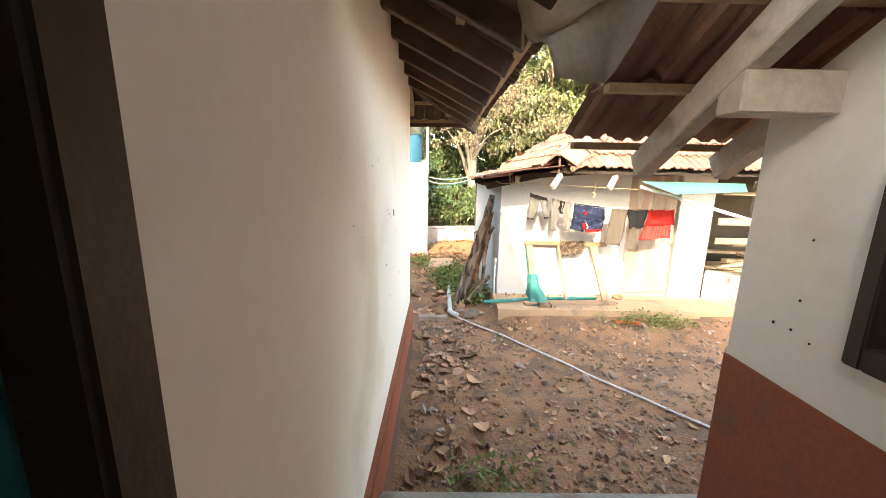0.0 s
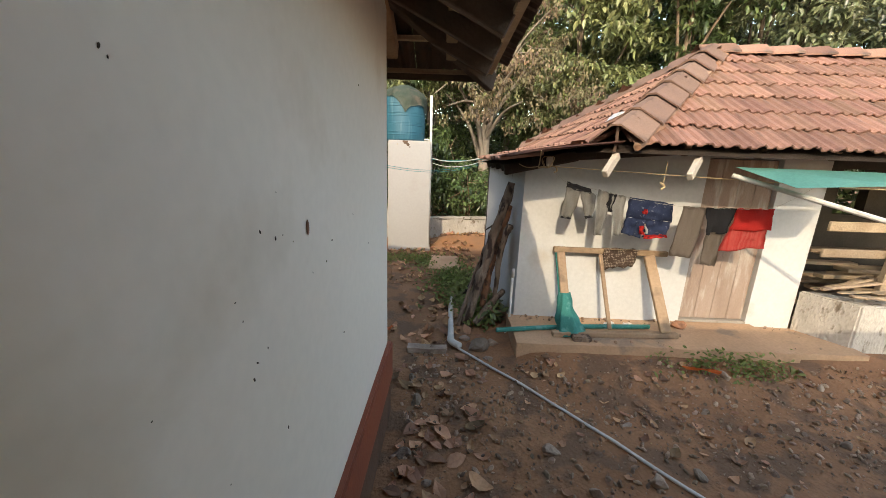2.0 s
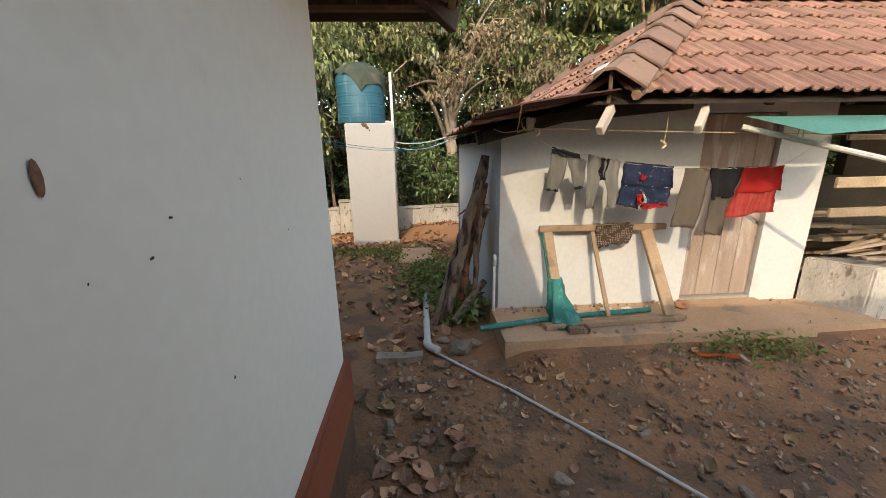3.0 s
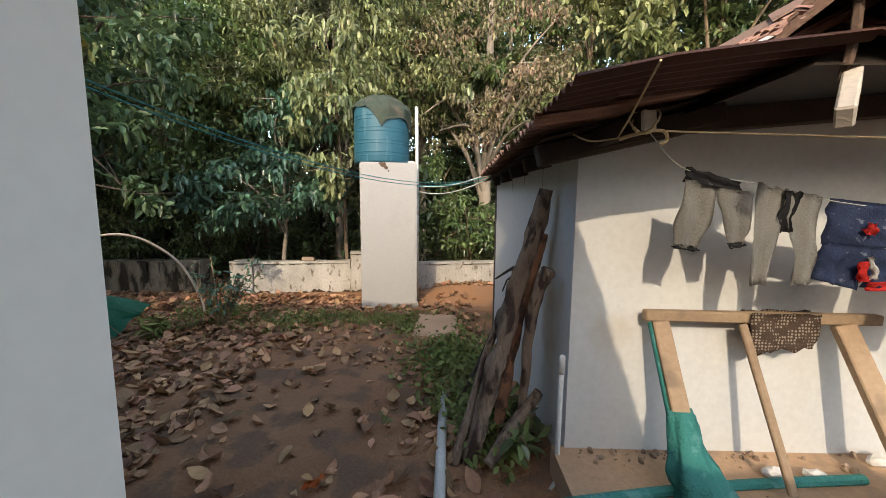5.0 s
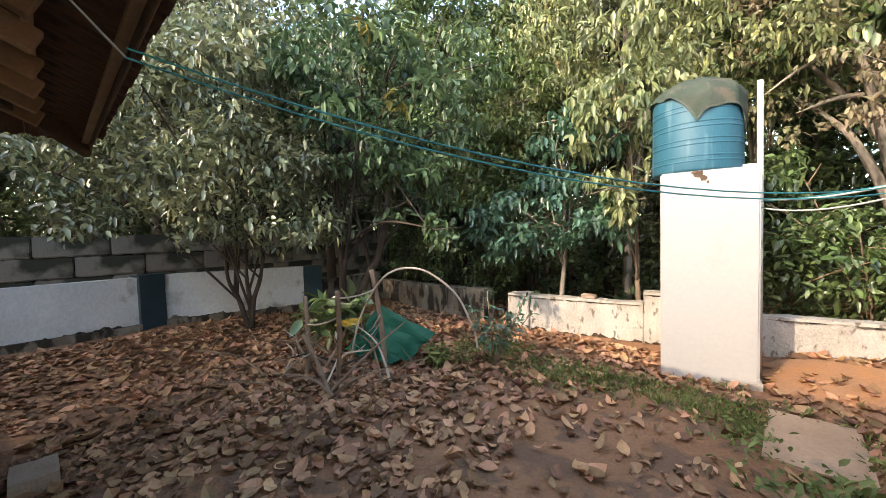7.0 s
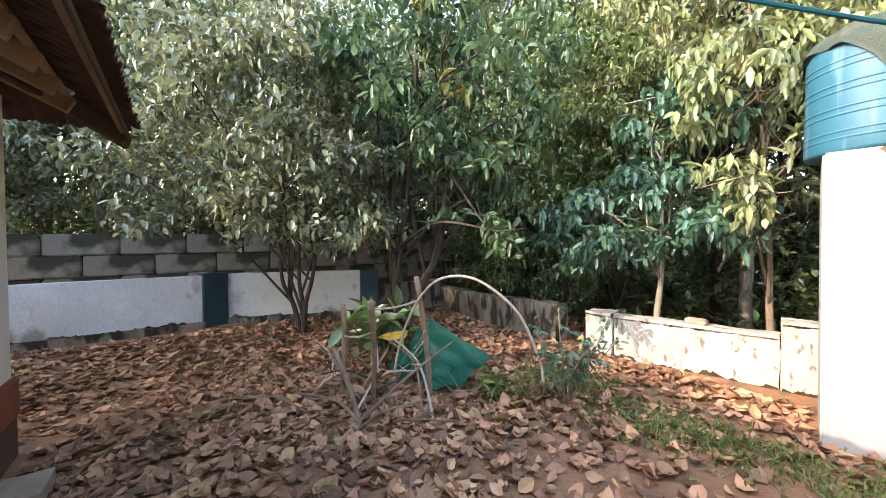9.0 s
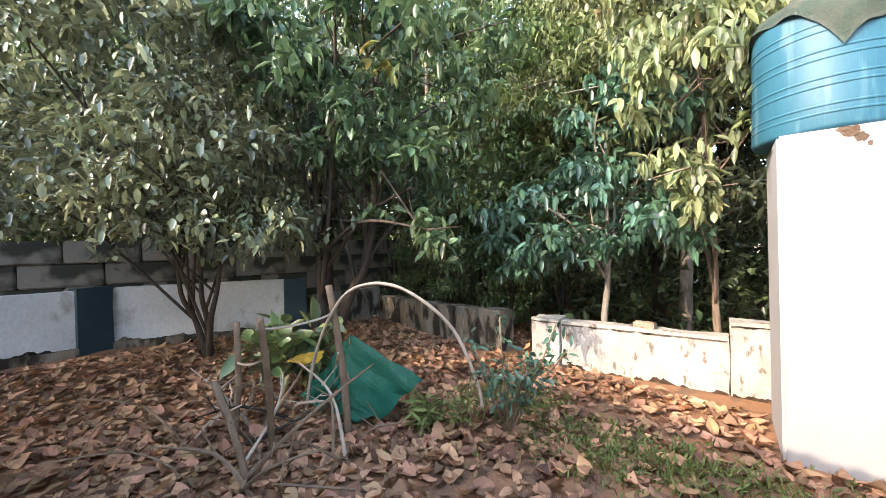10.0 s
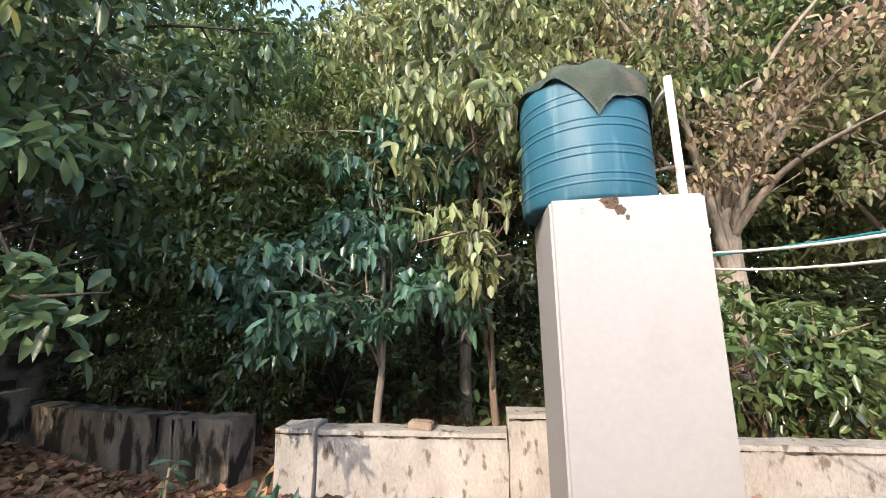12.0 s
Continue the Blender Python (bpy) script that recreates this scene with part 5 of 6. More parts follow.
PP = on_pillar(0.885, 0.28, 0)
riser = thing("water_pipe", (PP.x, PP.y, 0), "white plastic water pipe rising beside the pillar", "pipe")
bm = B()
tube(bm, [(PP.x, PP.y, -0.02), (PP.x, PP.y, 2.0), (PP.x - 0.01, PP.y, 3.14)], 0.026, 10)
part("upright", bm, M_PVC, riser, smooth=True)
bm = B()
tube(bm, [(PP.x, PP.y, 3.08), (PP.x - 0.01, PP.y + 0.16, 3.10), (PP.x - 0.05, PP.y + 0.28, 3.04)], 0.018, 8)
part("branch", bm, M_PVC, riser, smooth=True)
bm = B()
tube(bm, [(PP.x, PP.y, 2.27), (PP.x - 0.08, PP.y, 2.285), (PP.x - 0.18, PP.y + 0.02, 2.285)], 0.02, 8)
part("tank_joint", bm, M_PVC, riser, smooth=True)
for z0, z1, dr, m, r in ((1.93, 2.02, 0.10, M_PVC, 0.0085), (1.84, 1.98, 0.13, M_PVC, 0.007), (1.90, 1.96, 0.04, M_BLUEROPE, 0.005)):
    bm = B()
    tube(bm, sag((PP.x - 0.02, PP.y - 0.02, z0), (0.74, 7.9, z1), dr, 12), r, 7)
    single("supply_hose", bm, m, "thin hose sagging from the pillar to the shed", "hose", "hoses at the tank", smooth=True)
for dz, off in ((0.0, 0.0), (0.03, 0.03)):
    bm = B()
    tube(bm, sag((-1.35 + off, 4.84, 2.13 + dz * 0.4), (0.72, 7.92 + off, 1.93 + dz), 0.26, 20), 0.0026, 6)
    single("teal_line", bm, M_BLUEROPE, "teal plastic line strung from the house eave to the shed", "line", "lines to the shed")
bm = B()
tube(bm, [(-1.35, 4.84, 2.13), (-1.50, 4.70, 2.36), (-1.72, 4.52, 2.68)], 0.003, 5)
tube(bm, smooth_path([(-1.62, 4.60, 2.72), (-1.65, 4.56, 2.60), (-1.69, 4.54, 2.52)], 4), 0.006, 5)
single("tie_string", bm, M_CABLE, "thin string tying the teal lines to a rafter", "string")

# ---------------------------------------------------------------- boundary walls
low = thing("low_wall", (-2.6, 10.3, 0.0), "weathered low boundary wall with black mould streaks and lost plaster", "wall", kind="structure")
D = Vector((0.984, 0.18, 0)).normalized()
Q = Vector((-D.y, D.x, 0))
W0 = Vector((-3.66, 10.08, 0))


def along(u, v):
    p = W0 + D * u + Q * v
    return (p.x, p.y)


def worn_wall(u0, u1, v0, v1, z1, nseg, seed):
    bm = B()
    rough_box(bm, (u0, v0, -0.25), (u1, v1, z1), (nseg, 2, 5), 0.016, seed)
    for v in bm.verts:
        x, y = along(v.co.x, v.co.y)
        v.co = Vector((x, y, v.co.z))
    return bm


part("pier", worn_wall(0.0, 0.36, -0.02, 0.26, 0.60, 4, 1), M_MOSSWALL, low)
part("panel", worn_wall(0.37, 2.05, 0.03, 0.23, 0.575, 14, 2), M_MOSSWALL, low)
part("raised_end", worn_wall(2.06, 2.50, 0.02, 0.24, 0.735, 4, 3), M_MOSSWALL, low)
part("panel", worn_wall(2.51, 6.5, 0.03, 0.23, 0.52, 22, 4), M_MOSSWALL, low)


def mould_fringe(u0, u1, v, z0, height, seed, hang=False, place=None):
    """A ragged crust of mould along a wall's foot or hanging from its top edge."""
    bm = B()
    n = int((u1 - u0) / 0.02)
    rows = []
    for i in range(n + 1):
        u = u0 + (u1 - u0) * i / n
        k = 0.45 + 0.9 * noise.noise(Vector((u * 3.1, seed, 0))) + 0.55 * noise.noise(Vector((u * 11.0, seed, 3))) + 0.3 * noise.noise(Vector((u * 30.0, seed, 5)))
        h = height * max(0.06, k)
        x, y = (place or along)(u, v)
        z1 = z0 - h if hang else z0 + h
        rows.append([bm.verts.new((x, y, z0)), bm.verts.new((x, y, z1))])
    for a, b in zip(rows, rows[1:]):
        bm.faces.new((a[0], b[0], b[1], a[1]))
    bmesh.ops.solidify(bm, geom=bm.faces[:], thickness=0.004)
    return bm


part("mould", mould_fringe(4.75, 10.0, 0.0, -0.05, 0.50, 41.0, False, lambda u, v: (u, 5.279 - 0.00897 * (u - 4.2))), M_DARKMOSS, shed, "black mould over the foot of the wood store wall")
for y, h in ((6.32, 0.15), (6.80, 0.10), (7.22, 0.12), (7.55, 0.09)):
    bm = B()
    x = 0.8435 - 0.0619 * (y - 5.9)
    bm.faces.new([bm.verts.new((x, y + dy, z)) for dy, z in ((-0.009, 1.90), (0.009, 1.90), (0.006, 1.84 - h * 0.5), (0.001, 1.84 - h), (-0.004, 1.84 - h * 0.6))])
    bmesh.ops.solidify(bm, geom=bm.faces[:], thickness=0.003)
    part("drip_stain", bm, M_BARKDARK, shed, "dark drip under the rafter")
for u0, u1, v, z1, s in ((0.01, 0.35, -0.034, 0.60, 1.0), (0.38, 2.04, 0.016, 0.575, 2.0), (2.07, 2.49, 0.006, 0.735, 3.0), (2.52, 6.4, 0.016, 0.52, 4.0)):
    part("mould", mould_fringe(u0, u1, v, -0.02, 0.09, s), M_MOULDBROWN, low, "brown-black mould and bared plaster at the foot")
    part("mould", mould_fringe(u0, u1, v, z1 - 0.035, 0.03, s + 20, True), M_DARKMOSS, low, "black mould under the top edge")
bm = B()
p = along(1.30, 0.10)
box(bm, (p[0] - 0.11, p[1] - 0.05, 0.578), (p[0] + 0.11, p[1] + 0.06, 0.645), 0.012)
single("loose_brick", bm, M_BRICK, "pale brick lying on top of the low wall", "brick")

moss = thing("mossy_wall", (-5.8, 10.2, 0.0), "dark mossy low wall with white lime streaks", "wall", kind="structure")
bm = B()
rough_box(bm, (-7.6, 10.16, -0.2), (-4.23, 10.38, 0.575), (22, 2, 5), 0.018, 6)
part("panel", bm, M_DARKMOSS, moss)
bm = B()
rough_box(bm, (-4.62, 10.12, -0.2), (-4.22, 10.42, 0.60), (4, 2, 5), 0.016, 7)
part("pier", bm, M_DARKMOSS, moss)
g = random.Random(9)
bm = B()
for i in range(9):
    x, h, w = -4.35 - g.random() * 3.0, g.uniform(0.08, 0.30), g.uniform(0.010, 0.026)
    left, right = [], []
    for k in range(7):
        z = 0.575 - h * k / 6
        half = w * (1 - k / 6.6) * g.uniform(0.6, 1.2)
        left.append((x - half, z))
        right.append((x + half * g.uniform(0.5, 1.2), z))
    bm.faces.new([bm.verts.new((px, 10.108, pz)) for px, pz in left + right[::-1]])
bmesh.ops.solidify(bm, geom=bm.faces[:], thickness=0.004)
part("lime_streak", bm, M_YARDWALL, moss, "white lime streaks")

yard = thing("yard_wall", (-8.0, 5.0, 0.1), "white painted yard wall with black rain stains along its foot", "wall", kind="structure")


def wall_between(a, b, t, z0, z1, n=12, seed=0.0):
    a, b = Vector((*a, 0)), Vector((*b, 0))
    d = (b - a)
    q = Vector((-d.y, d.x, 0)).normalized()
    bm = B()
    rough_box(bm, (0, 0, z0), (d.length, t, z1), (n, 1, 4), 0.010, seed)
    dn = d.normalized()
    for v in bm.verts:
        v.co = a + dn * v.co.x + q * v.co.y + Vector((0, 0, v.co.z))
    return bm


part("panel", wall_between((-7.93, -6.0), (-8.06, 5.70), 0.16, 0.26, 1.06, 30, 1), M_YARDWALL, yard)
part("panel", wall_between((-8.20, 6.05), (-7.36, 8.22), 0.16, 0.26, 1.06, 10, 2), M_YARDWALL, yard)
part("footing", wall_between((-7.86, -6.0), (-7.99, 5.70), 0.30, -0.1, 0.27, 30, 3), M_DARKMOSS, yard, "black mouldy footing")
part("footing", wall_between((-8.13, 6.05), (-7.29, 8.22), 0.30, -0.1, 0.27, 10, 4), M_DARKMOSS, yard, "black mouldy footing")
part("post", wall_between((-8.00, 5.69), (-8.15, 6.06), 0.24, 0.0, 1.09, 2, 5), M_TEALPOST, yard, "dark blue-green painted post")
part("post", wall_between((-7.33, 8.22), (-7.22, 8.55), 0.24, 0.0, 1.05, 2, 6), M_TEALPOST, yard, "dark blue-green painted post")
part("panel", wall_between((-7.24, 8.56), (-7.45, 10.2), 0.16, -0.1, 0.75, 8, 7), M_DARKMOSS, yard)

for a, b, sd in (((-7.93, -2.0), (-8.044, 5.70), 31.0), ((-8.20, 6.05), (-7.36, 8.22), 32.0)):
    a, b = Vector(a), Vector(b)
    d = (b - a).normalized()
    part("mould", mould_fringe(0.02, (b - a).length - 0.02, 0.0, 0.25, 0.075, sd, False, lambda u, v, a=a, d=d: (a.x + d.x * u + 0.014 * d.y, a.y + d.y * u - 0.014 * d.x)), M_DARKMOSS, yard, "black mould creeping up from the footing")

# retaining wall of large blocks behind the yard wall
block_wall = thing("block_wall", (-9.5, 4.0, 0.0), "old grey concrete block retaining wall", "wall", kind="structure")
blk = bpy.data.meshes.new("block")
b2 = B()
box(b2, (-0.1, 0, 0), (0.0, 0.985, 0.37), 0.02)
b2.to_mesh(blk)
b2.free()
blk.materials.append(M_BLOCK)
for r in range(5):
    for c in range(15):
        ob = new("block", blk)
        ob.parent = block_wall
        ob.matrix_parent_inverse = Matrix.Translation(Vector(block_wall.location)).inverted()
        ob.location = (-9.45 + random.uniform(-0.02, 0.02), -3.5 + c * 1.0 + (r % 2) * 0.5, -0.1 + r * 0.38)
        ob.rotation_euler = (0, 0, random.uniform(-0.01, 0.01))
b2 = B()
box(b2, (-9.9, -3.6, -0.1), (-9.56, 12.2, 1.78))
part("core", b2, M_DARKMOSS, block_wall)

# slab by the house foot, cement slab and orange bank beyond the path
bm = B()
rough_box(bm, (-4.05, 4.42, 0.0), (-3.72, 4.66, 0.13), (3, 3, 2), 0.012, 4)
single("cement_block", bm, M_BRICK, "pale cement block lying at the house foot", "block")
bm = B()
rough_box(bm, (-0.25, 8.05, -0.05), (0.30, 8.95, 0.035), (5, 7, 1), 0.015, 8)
single("path_slab", bm, M_PLATFORM, "flat grey cement slab on the path", "slab")
bm = B()
rows = []
for j in range(12):
    y = 9.25 + j * 0.115
    rows.append([bm.verts.new((x, y, ground_z(x, y) + 0.008 + 0.05 * max(0, (y - 9.9)) + 0.012 * noise.noise(Vector((x * 4, y * 4, 1))))) for x in np.linspace(-0.28 + 0.08 * math.sin(j * 1.9), 1.5, 16)])
for a, c in zip(rows, rows[1:]):
    for i in range(15):
        bm.faces.new((a[i], a[i + 1], c[i + 1], c[i]))
tagged(part("orange_bank", bm, M_ORANGE, None, "", True), "bare orange earth before the low wall", "ground", kind="structure")

# specks, egg cases and a dry leaf on the house wall
specks = ((2.60, 1.78, 0.010), (2.67, 1.75, 0.011), (2.77, 1.72, 0.006), (3.10, 1.65, 0.012), (2.54, 1.49, 0.010), (2.50, 1.61, 0.005), (2.90, 1.59, 0.005), (3.03, 1.59, 0.012), (3.21, 1.23, 0.010), (2.48, 1.66, 0.006),
          (2.69, 1.86, 0.004), (3.55, 2.25, 0.010), (2.11, 2.03, 0.008), (2.11, 1.91, 0.005), (1.85, 1.87, 0.004), (1.86, 1.74, 0.006), (2.71, 1.75, 0.006), (2.28, 2.06, 0.005), (2.59, 1.50, 0.007), (2.25, 1.57, 0.004),
          (1.83, 2.13, 0.004), (1.70, 1.81, 0.009), (1.55, 2.04, 0.003), (1.49, 1.88, 0.003), (1.85, 1.79, 0.004), (2.27, 2.07, 0.008), (2.52, 1.46, 0.011), (2.66, 1.22, 0.010), (2.40, 1.30, 0.004), (3.4, 1.7, 0.006), (3.7, 1.5, 0.008), (2.0, 1.5, 0.003))
for y, z, s in specks:
    bm = B()
    bmesh.ops.create_icosphere(bm, subdivisions=1, radius=1, matrix=Matrix.Translation((HX + 0.001, y, z)) @ Matrix.Rotation(y * 40, 4, "X") @ Matrix.Diagonal((s * 0.2, s * 0.24, s * 0.55, 1)))
    single("wall_speck", bm, M_BARKDARK, "small dark insect speck on the house wall", "speck", "specks on the wall")
bm = B()
bmesh.ops.create_icosphere(bm, subdivisions=2, radius=1, matrix=Matrix.Translation((HX + 0.004, 2.87, 1.74)) @ Matrix.Diagonal((0.004, 0.007, 0.024, 1)))
single("moth_case", bm, M_LOGEND, "brown moth case stuck to the house wall", "moth case")
for y, z, s in ((1.64, 1.49, 0.007), (1.57, 1.49, 0.006), (1.56, 1.81, 0.005), (1.56, 1.60, 0.006), (1.50, 1.47, 0.005)):
    bm = B()
    bmesh.ops.create_icosphere(bm, subdivisions=1, radius=s, matrix=Matrix.Translation((AX - 0.001, y, z)) @ Matrix.Diagonal((0.3, 1, 1, 1)))
    single("nail_hole", bm, M_BARKDARK, "dark nail hole in the annexe wall", "nail hole", "nail holes in the wall")

# ---------------------------------------------------------------- garden patch: stakes, hoop, green sheet
for a, b, r in (((-3.70, 7.42, -0.05), (-3.75, 7.30, 1.25), 0.030), ((-3.88, 6.86, -0.05), (-3.53, 6.70, 1.09), 0.026), ((-4.30, 6.70, -0.05), (-4.36, 6.76, 0.95), 0.026), ((-3.60, 6.62, -0.05), (-3.92, 6.50, 0.62), 0.024)):
    bm = B()
    a, b = Vector(a), Vector(b)
    tube(bm, smooth_path([a, a.lerp(b, 0.5) + Vector((0.015, 0.02, 0)), b], 4), r, 8, 0.25)
    single("stake", bm, M_WOOD if r > 0.03 else M_TWIG, "rough wooden stake driven into the leaf litter", "stake", "stakes of the plant bed", smooth=True)
bm = B()
tube(bm, smooth_path([(-2.78, 8.06, 0.30), (-2.80, 8.03, 0.50), (-2.91, 7.90, 0.90), (-3.04, 7.66, 1.17), (-3.20, 7.46, 1.28), (-3.46, 7.33, 1.22), (-3.74, 7.29, 0.98), (-4.05, 7.28, 0.55), (-4.30, 7.30, 0.0)], 6), 0.013, 8, 0.2)
single("cane_hoop", bm, M_CANE, "pale bent cane forming a tall hoop", "hoop", smooth=True)
bm = B()
for a, b in (((-3.55, 6.68, 1.02), (-3.72, 7.32, 1.02)), ((-4.3, 6.75, 0.62), (-3.62, 6.76, 0.80)), ((-4.25, 7.55, 0.35), (-3.62, 7.30, 0.72))):
    tube(bm, sag(a, b, 0.03, 6), 0.009, 6)
single("cross_stick", bm, M_CANE, "thin cane tied across the stakes", "stick")


def crumpled(corners, n, amount, seed, thick=0.006):
    bm = B()
    tl, tr, br, bl = [Vector(c) for c in corners]
    rows = []
    for j in range(n + 1):
        row = []
        for i in range(n + 1):
            p = tl.lerp(tr, i / n).lerp(bl.lerp(br, i / n), j / n)
            q = Vector((i / n * 3 + seed, j / n * 3, seed))
            p += Vector((noise.noise(q), noise.noise(q + Vector((7, 0, 0))), noise.noise(q + Vector((0, 7, 0))))) * amount
            row.append(bm.verts.new(p))
        rows.append(row)
    for j in range(n):
        for i in range(n):
            bm.faces.new((rows[j][i], rows[j][i + 1], rows[j + 1][i + 1], rows[j + 1][i]))
    bmesh.ops.solidify(bm, geom=bm.faces[:], thickness=thick)
    return bm


green = thing("green_sheet", (-3.8, 7.6, 0.1), "crumpled dark green plastic sheet propped on stakes and dry branches", "plastic sheet")
part("panel", crumpled([(-4.16, 7.70, 0.72), (-3.30, 7.90, 0.42), (-3.58, 7.66, 0.08), (-4.02, 7.50, 0.30)], 14, 0.05, 2.0), M_GREENPLASTIC, green)
part("panel", crumpled([(-4.16, 7.70, 0.70), (-4.02, 7.50, 0.30), (-4.05, 7.35, 0.10), (-4.42, 7.30, 0.16)], 12, 0.06, 4.0), M_GREENPLASTIC, green)
part("flap", crumpled([(-4.02, 7.50, 0.32), (-3.62, 7.66, 0.12), (-3.74, 7.50, 0.05), (-3.98, 7.42, 0.10)], 10, 0.03, 6.0), M_GREENPLASTIC, green)
# brushwood
g = random.Random(21)
for i in range(26):
    x, y = g.uniform(-4.6, -3.3), g.uniform(6.3, 7.5)
    a = g.uniform(0, 6.28)
    ln = g.uniform(0.4, 1.1)
    h = g.uniform(0.05, 0.65)
    bm = B()
    p0 = Vector((x, y, 0.0))
    p1 = p0 + Vector((math.cos(a) * ln * 0.5, math.sin(a) * ln * 0.5, h * 0.6 + 0.03))
    p2 = p0 + Vector((math.cos(a + 0.3) * ln, math.sin(a + 0.3) * ln, h))
    tube(bm, smooth_path([p0, p1, p2], 4), list(np.linspace(g.uniform(0.010, 0.022), 0.005, 9)), 6, 0.2)
    for k in range(3):
        q = p1.lerp(p2, 0.3 * k)
        tube(bm, [q, q + Vector((g.uniform(-0.15, 0.15), g.uniform(-0.15, 0.15), g.uniform(0.02, 0.18)))], [0.006, 0.003], 5)
    single("brushwood", bm, g.choice([M_TWIG, M_TWIG, M_BARKDARK, M_CANE]), "dry branching twig in the brushwood heap", "twig", "brushwood heap")


# ---------------------------------------------------------------- litter, grit, grass
def dry_leaf(seed):
    g = random.Random(seed)
    vs, fs = [], []
    L, W = 0.16, 0.098 * g.uniform(0.8, 1.25)
    c1, c2 = g.uniform(-0.3, 1.1), g.uniform(-0.7, 0.9)
    stations = [(0.0, 0.06), (0.18, 0.62), (0.42, 1.0), (0.70, 0.80), (0.90, 0.36), (1.0, 0.04)]
    for s, w in stations:
        z = 0.05 * c1 * (s - 0.5) ** 2 * 4 + 0.005
        for side in (-1, 0, 1):
            vs.append(((s - 0.5) * L, side * w * W / 2, z + abs(side) * w * 0.028 * (c2 + 0.5) + 0.008 * side * math.sin(s * 6 + seed)))
    for i in range(len(stations) - 1):
        for k in (0, 1):
            fs.append((i * 3 + k, i * 3 + k + 1, i * 3 + k + 4, i * 3 + k + 3))
    return vs, fs


LEAF_KINDS = [dry_leaf(s) for s in range(8)]


def litter_density(x, y):
    d = 0.0
    if HY + 0.1 < y < 10.1 and -7.7 < x < 0.6:
        d = 1.0 if x < -2.6 else (0.72 if x < -1.2 else 0.25)
        if y > 8.0 and x > -3:
            d = d * 0.8 if y < 8.9 or x > -0.4 else 0.85
        if -1.6 < x < 0.3 and y < 7.4:
            d = 0.13
        if x < -4.8 and y < 5.2:
            d = 0.8
        if x > 0.0 and 5.3 < y:
            d = 0.35
    elif y <= HY + 0.1 and -0.25 < x < 6 and y > 2.0:
        d = 0.26
        if x < -0.05:
            d = 0.3
    elif 0.6 <= x < 6 and y < 5.1:
        d = 0.20
    elif x < -4.9 and -3 < y <= HY + 0.1:
        d = 0.8
    elif y >= 10.5 and y < 15 and -10 < x < 4:
        d = 0.5
    return d * (0.65 + 0.7 * max(-0.6, noise.noise(Vector((x * 0.9, y * 0.9, 7)))))


def blocked(x, y):
    if HW - 0.03 < x < HX + 0.06 and y < HY + 0.04:
        return True
    if x > 0.65 and 5.0 < y < 8.2:
        return True
    if -0.22 < x < 0.27 and 8.08 < y < 8.92:
        return True
    pu = Vector((x, y, 0)) - PA
    return -0.05 < pu.dot(PU) < 0.9 and -0.08 < pu.dot(PV) < 0.85


g = random.Random(33)
vs, fs = [], []
litter = thing("leaf_litter", (-3, 7, 0), "thick layer of large curled brown dry leaves on the yard", "dry leaves", kind="stuff")
LEAF_MESHES = []
for lv, lf in LEAF_KINDS:
    m = bpy.data.meshes.new("dry_leaf")
    m.from_pydata(lv, [], lf)
    m.materials.append(M_LITTEROWN)
    LEAF_MESHES.append(m)
single_count = 0
tries = 0
while tries < 78000:
    tries += 1
    x, y = g.uniform(-7.8, 4.5), g.uniform(-1.0, 14.0)
    if g.random() > litter_density(x, y) or blocked(x, y):
        continue
    k = g.randrange(8)
    size = 0.36 + 0.74 * g.random() ** 1.6 if x < 0.4 or y > 6 else 0.14 + 0.56 * g.random() ** 2.2
    lift, tip = (0.035, 0.3) if x < 0.4 and y > 5.2 else (0.010, 0.16)
    m = Matrix.Translation((x, y, ground_z(x, y) + g.uniform(0.0, lift))) @ Euler((g.gauss(0, tip), g.gauss(0, tip), g.uniform(0, 6.28))).to_matrix().to_4x4() @ Matrix.Scale(size, 4)
    if single_count < 290 and -2.2 < x < 0.4 and 5.4 < y < 8.5:
        single_count += 1
        ob = new("dry_leaf", LEAF_MESHES[k])
        ob.parent = litter
        ob.matrix_parent_inverse = Matrix.Translation(Vector(litter.location)).inverted()
        ob.matrix_basis = m
        continue
    n0 = len(vs)
    lv, lf = LEAF_KINDS[k]
    vs += [m @ Vector(p) for p in lv]
    fs += [tuple(i + n0 for i in f) for f in lf]
me = bpy.data.meshes.new("fallen_leaves")
me.from_pydata(vs, [], fs)
ob = link_mesh("fallen_leaves", me, M_LITTER, litter)
ob["kind"] = "stuff"

# grit and stones in the yard
vs, fs = [], []
ICO = B()
bmesh.ops.create_icosphere(ICO, subdivisions=1, radius=1)
IV = [v.co.copy() for v in ICO.verts]
IF = [tuple(v.index for v in f.verts) for f in ICO.faces]
ICO.free()
for i in range(15000):
    x, y = g.uniform(-0.25, 4.6), g.uniform(2.0, 5.2)
    if g.random() > (0.35 + 0.65 * max(0, noise.noise(Vector((x, y, 3))) + 0.3)) or blocked(x, y):
        continue
    s = 0.004 + 0.022 * g.random() ** 4
    n0 = len(vs)
    rot = Euler((g.uniform(0, 6), g.uniform(0, 6), g.uniform(0, 6))).to_matrix()
    vs += [rot @ Vector((p.x * s * 1.4, p.y * s, p.z * s * 0.6)) + Vector((x, y, ground_z(x, y) + s * 0.25)) for p in IV]
    fs += [tuple(k + n0 for k in f) for f in IF]
me = bpy.data.meshes.new("grit")
me.from_pydata(vs, [], fs)
tagged(link_mesh("grit", me, M_GRAVEL), "loose grit and pebbles on the bare earth", "gravel", kind="stuff")
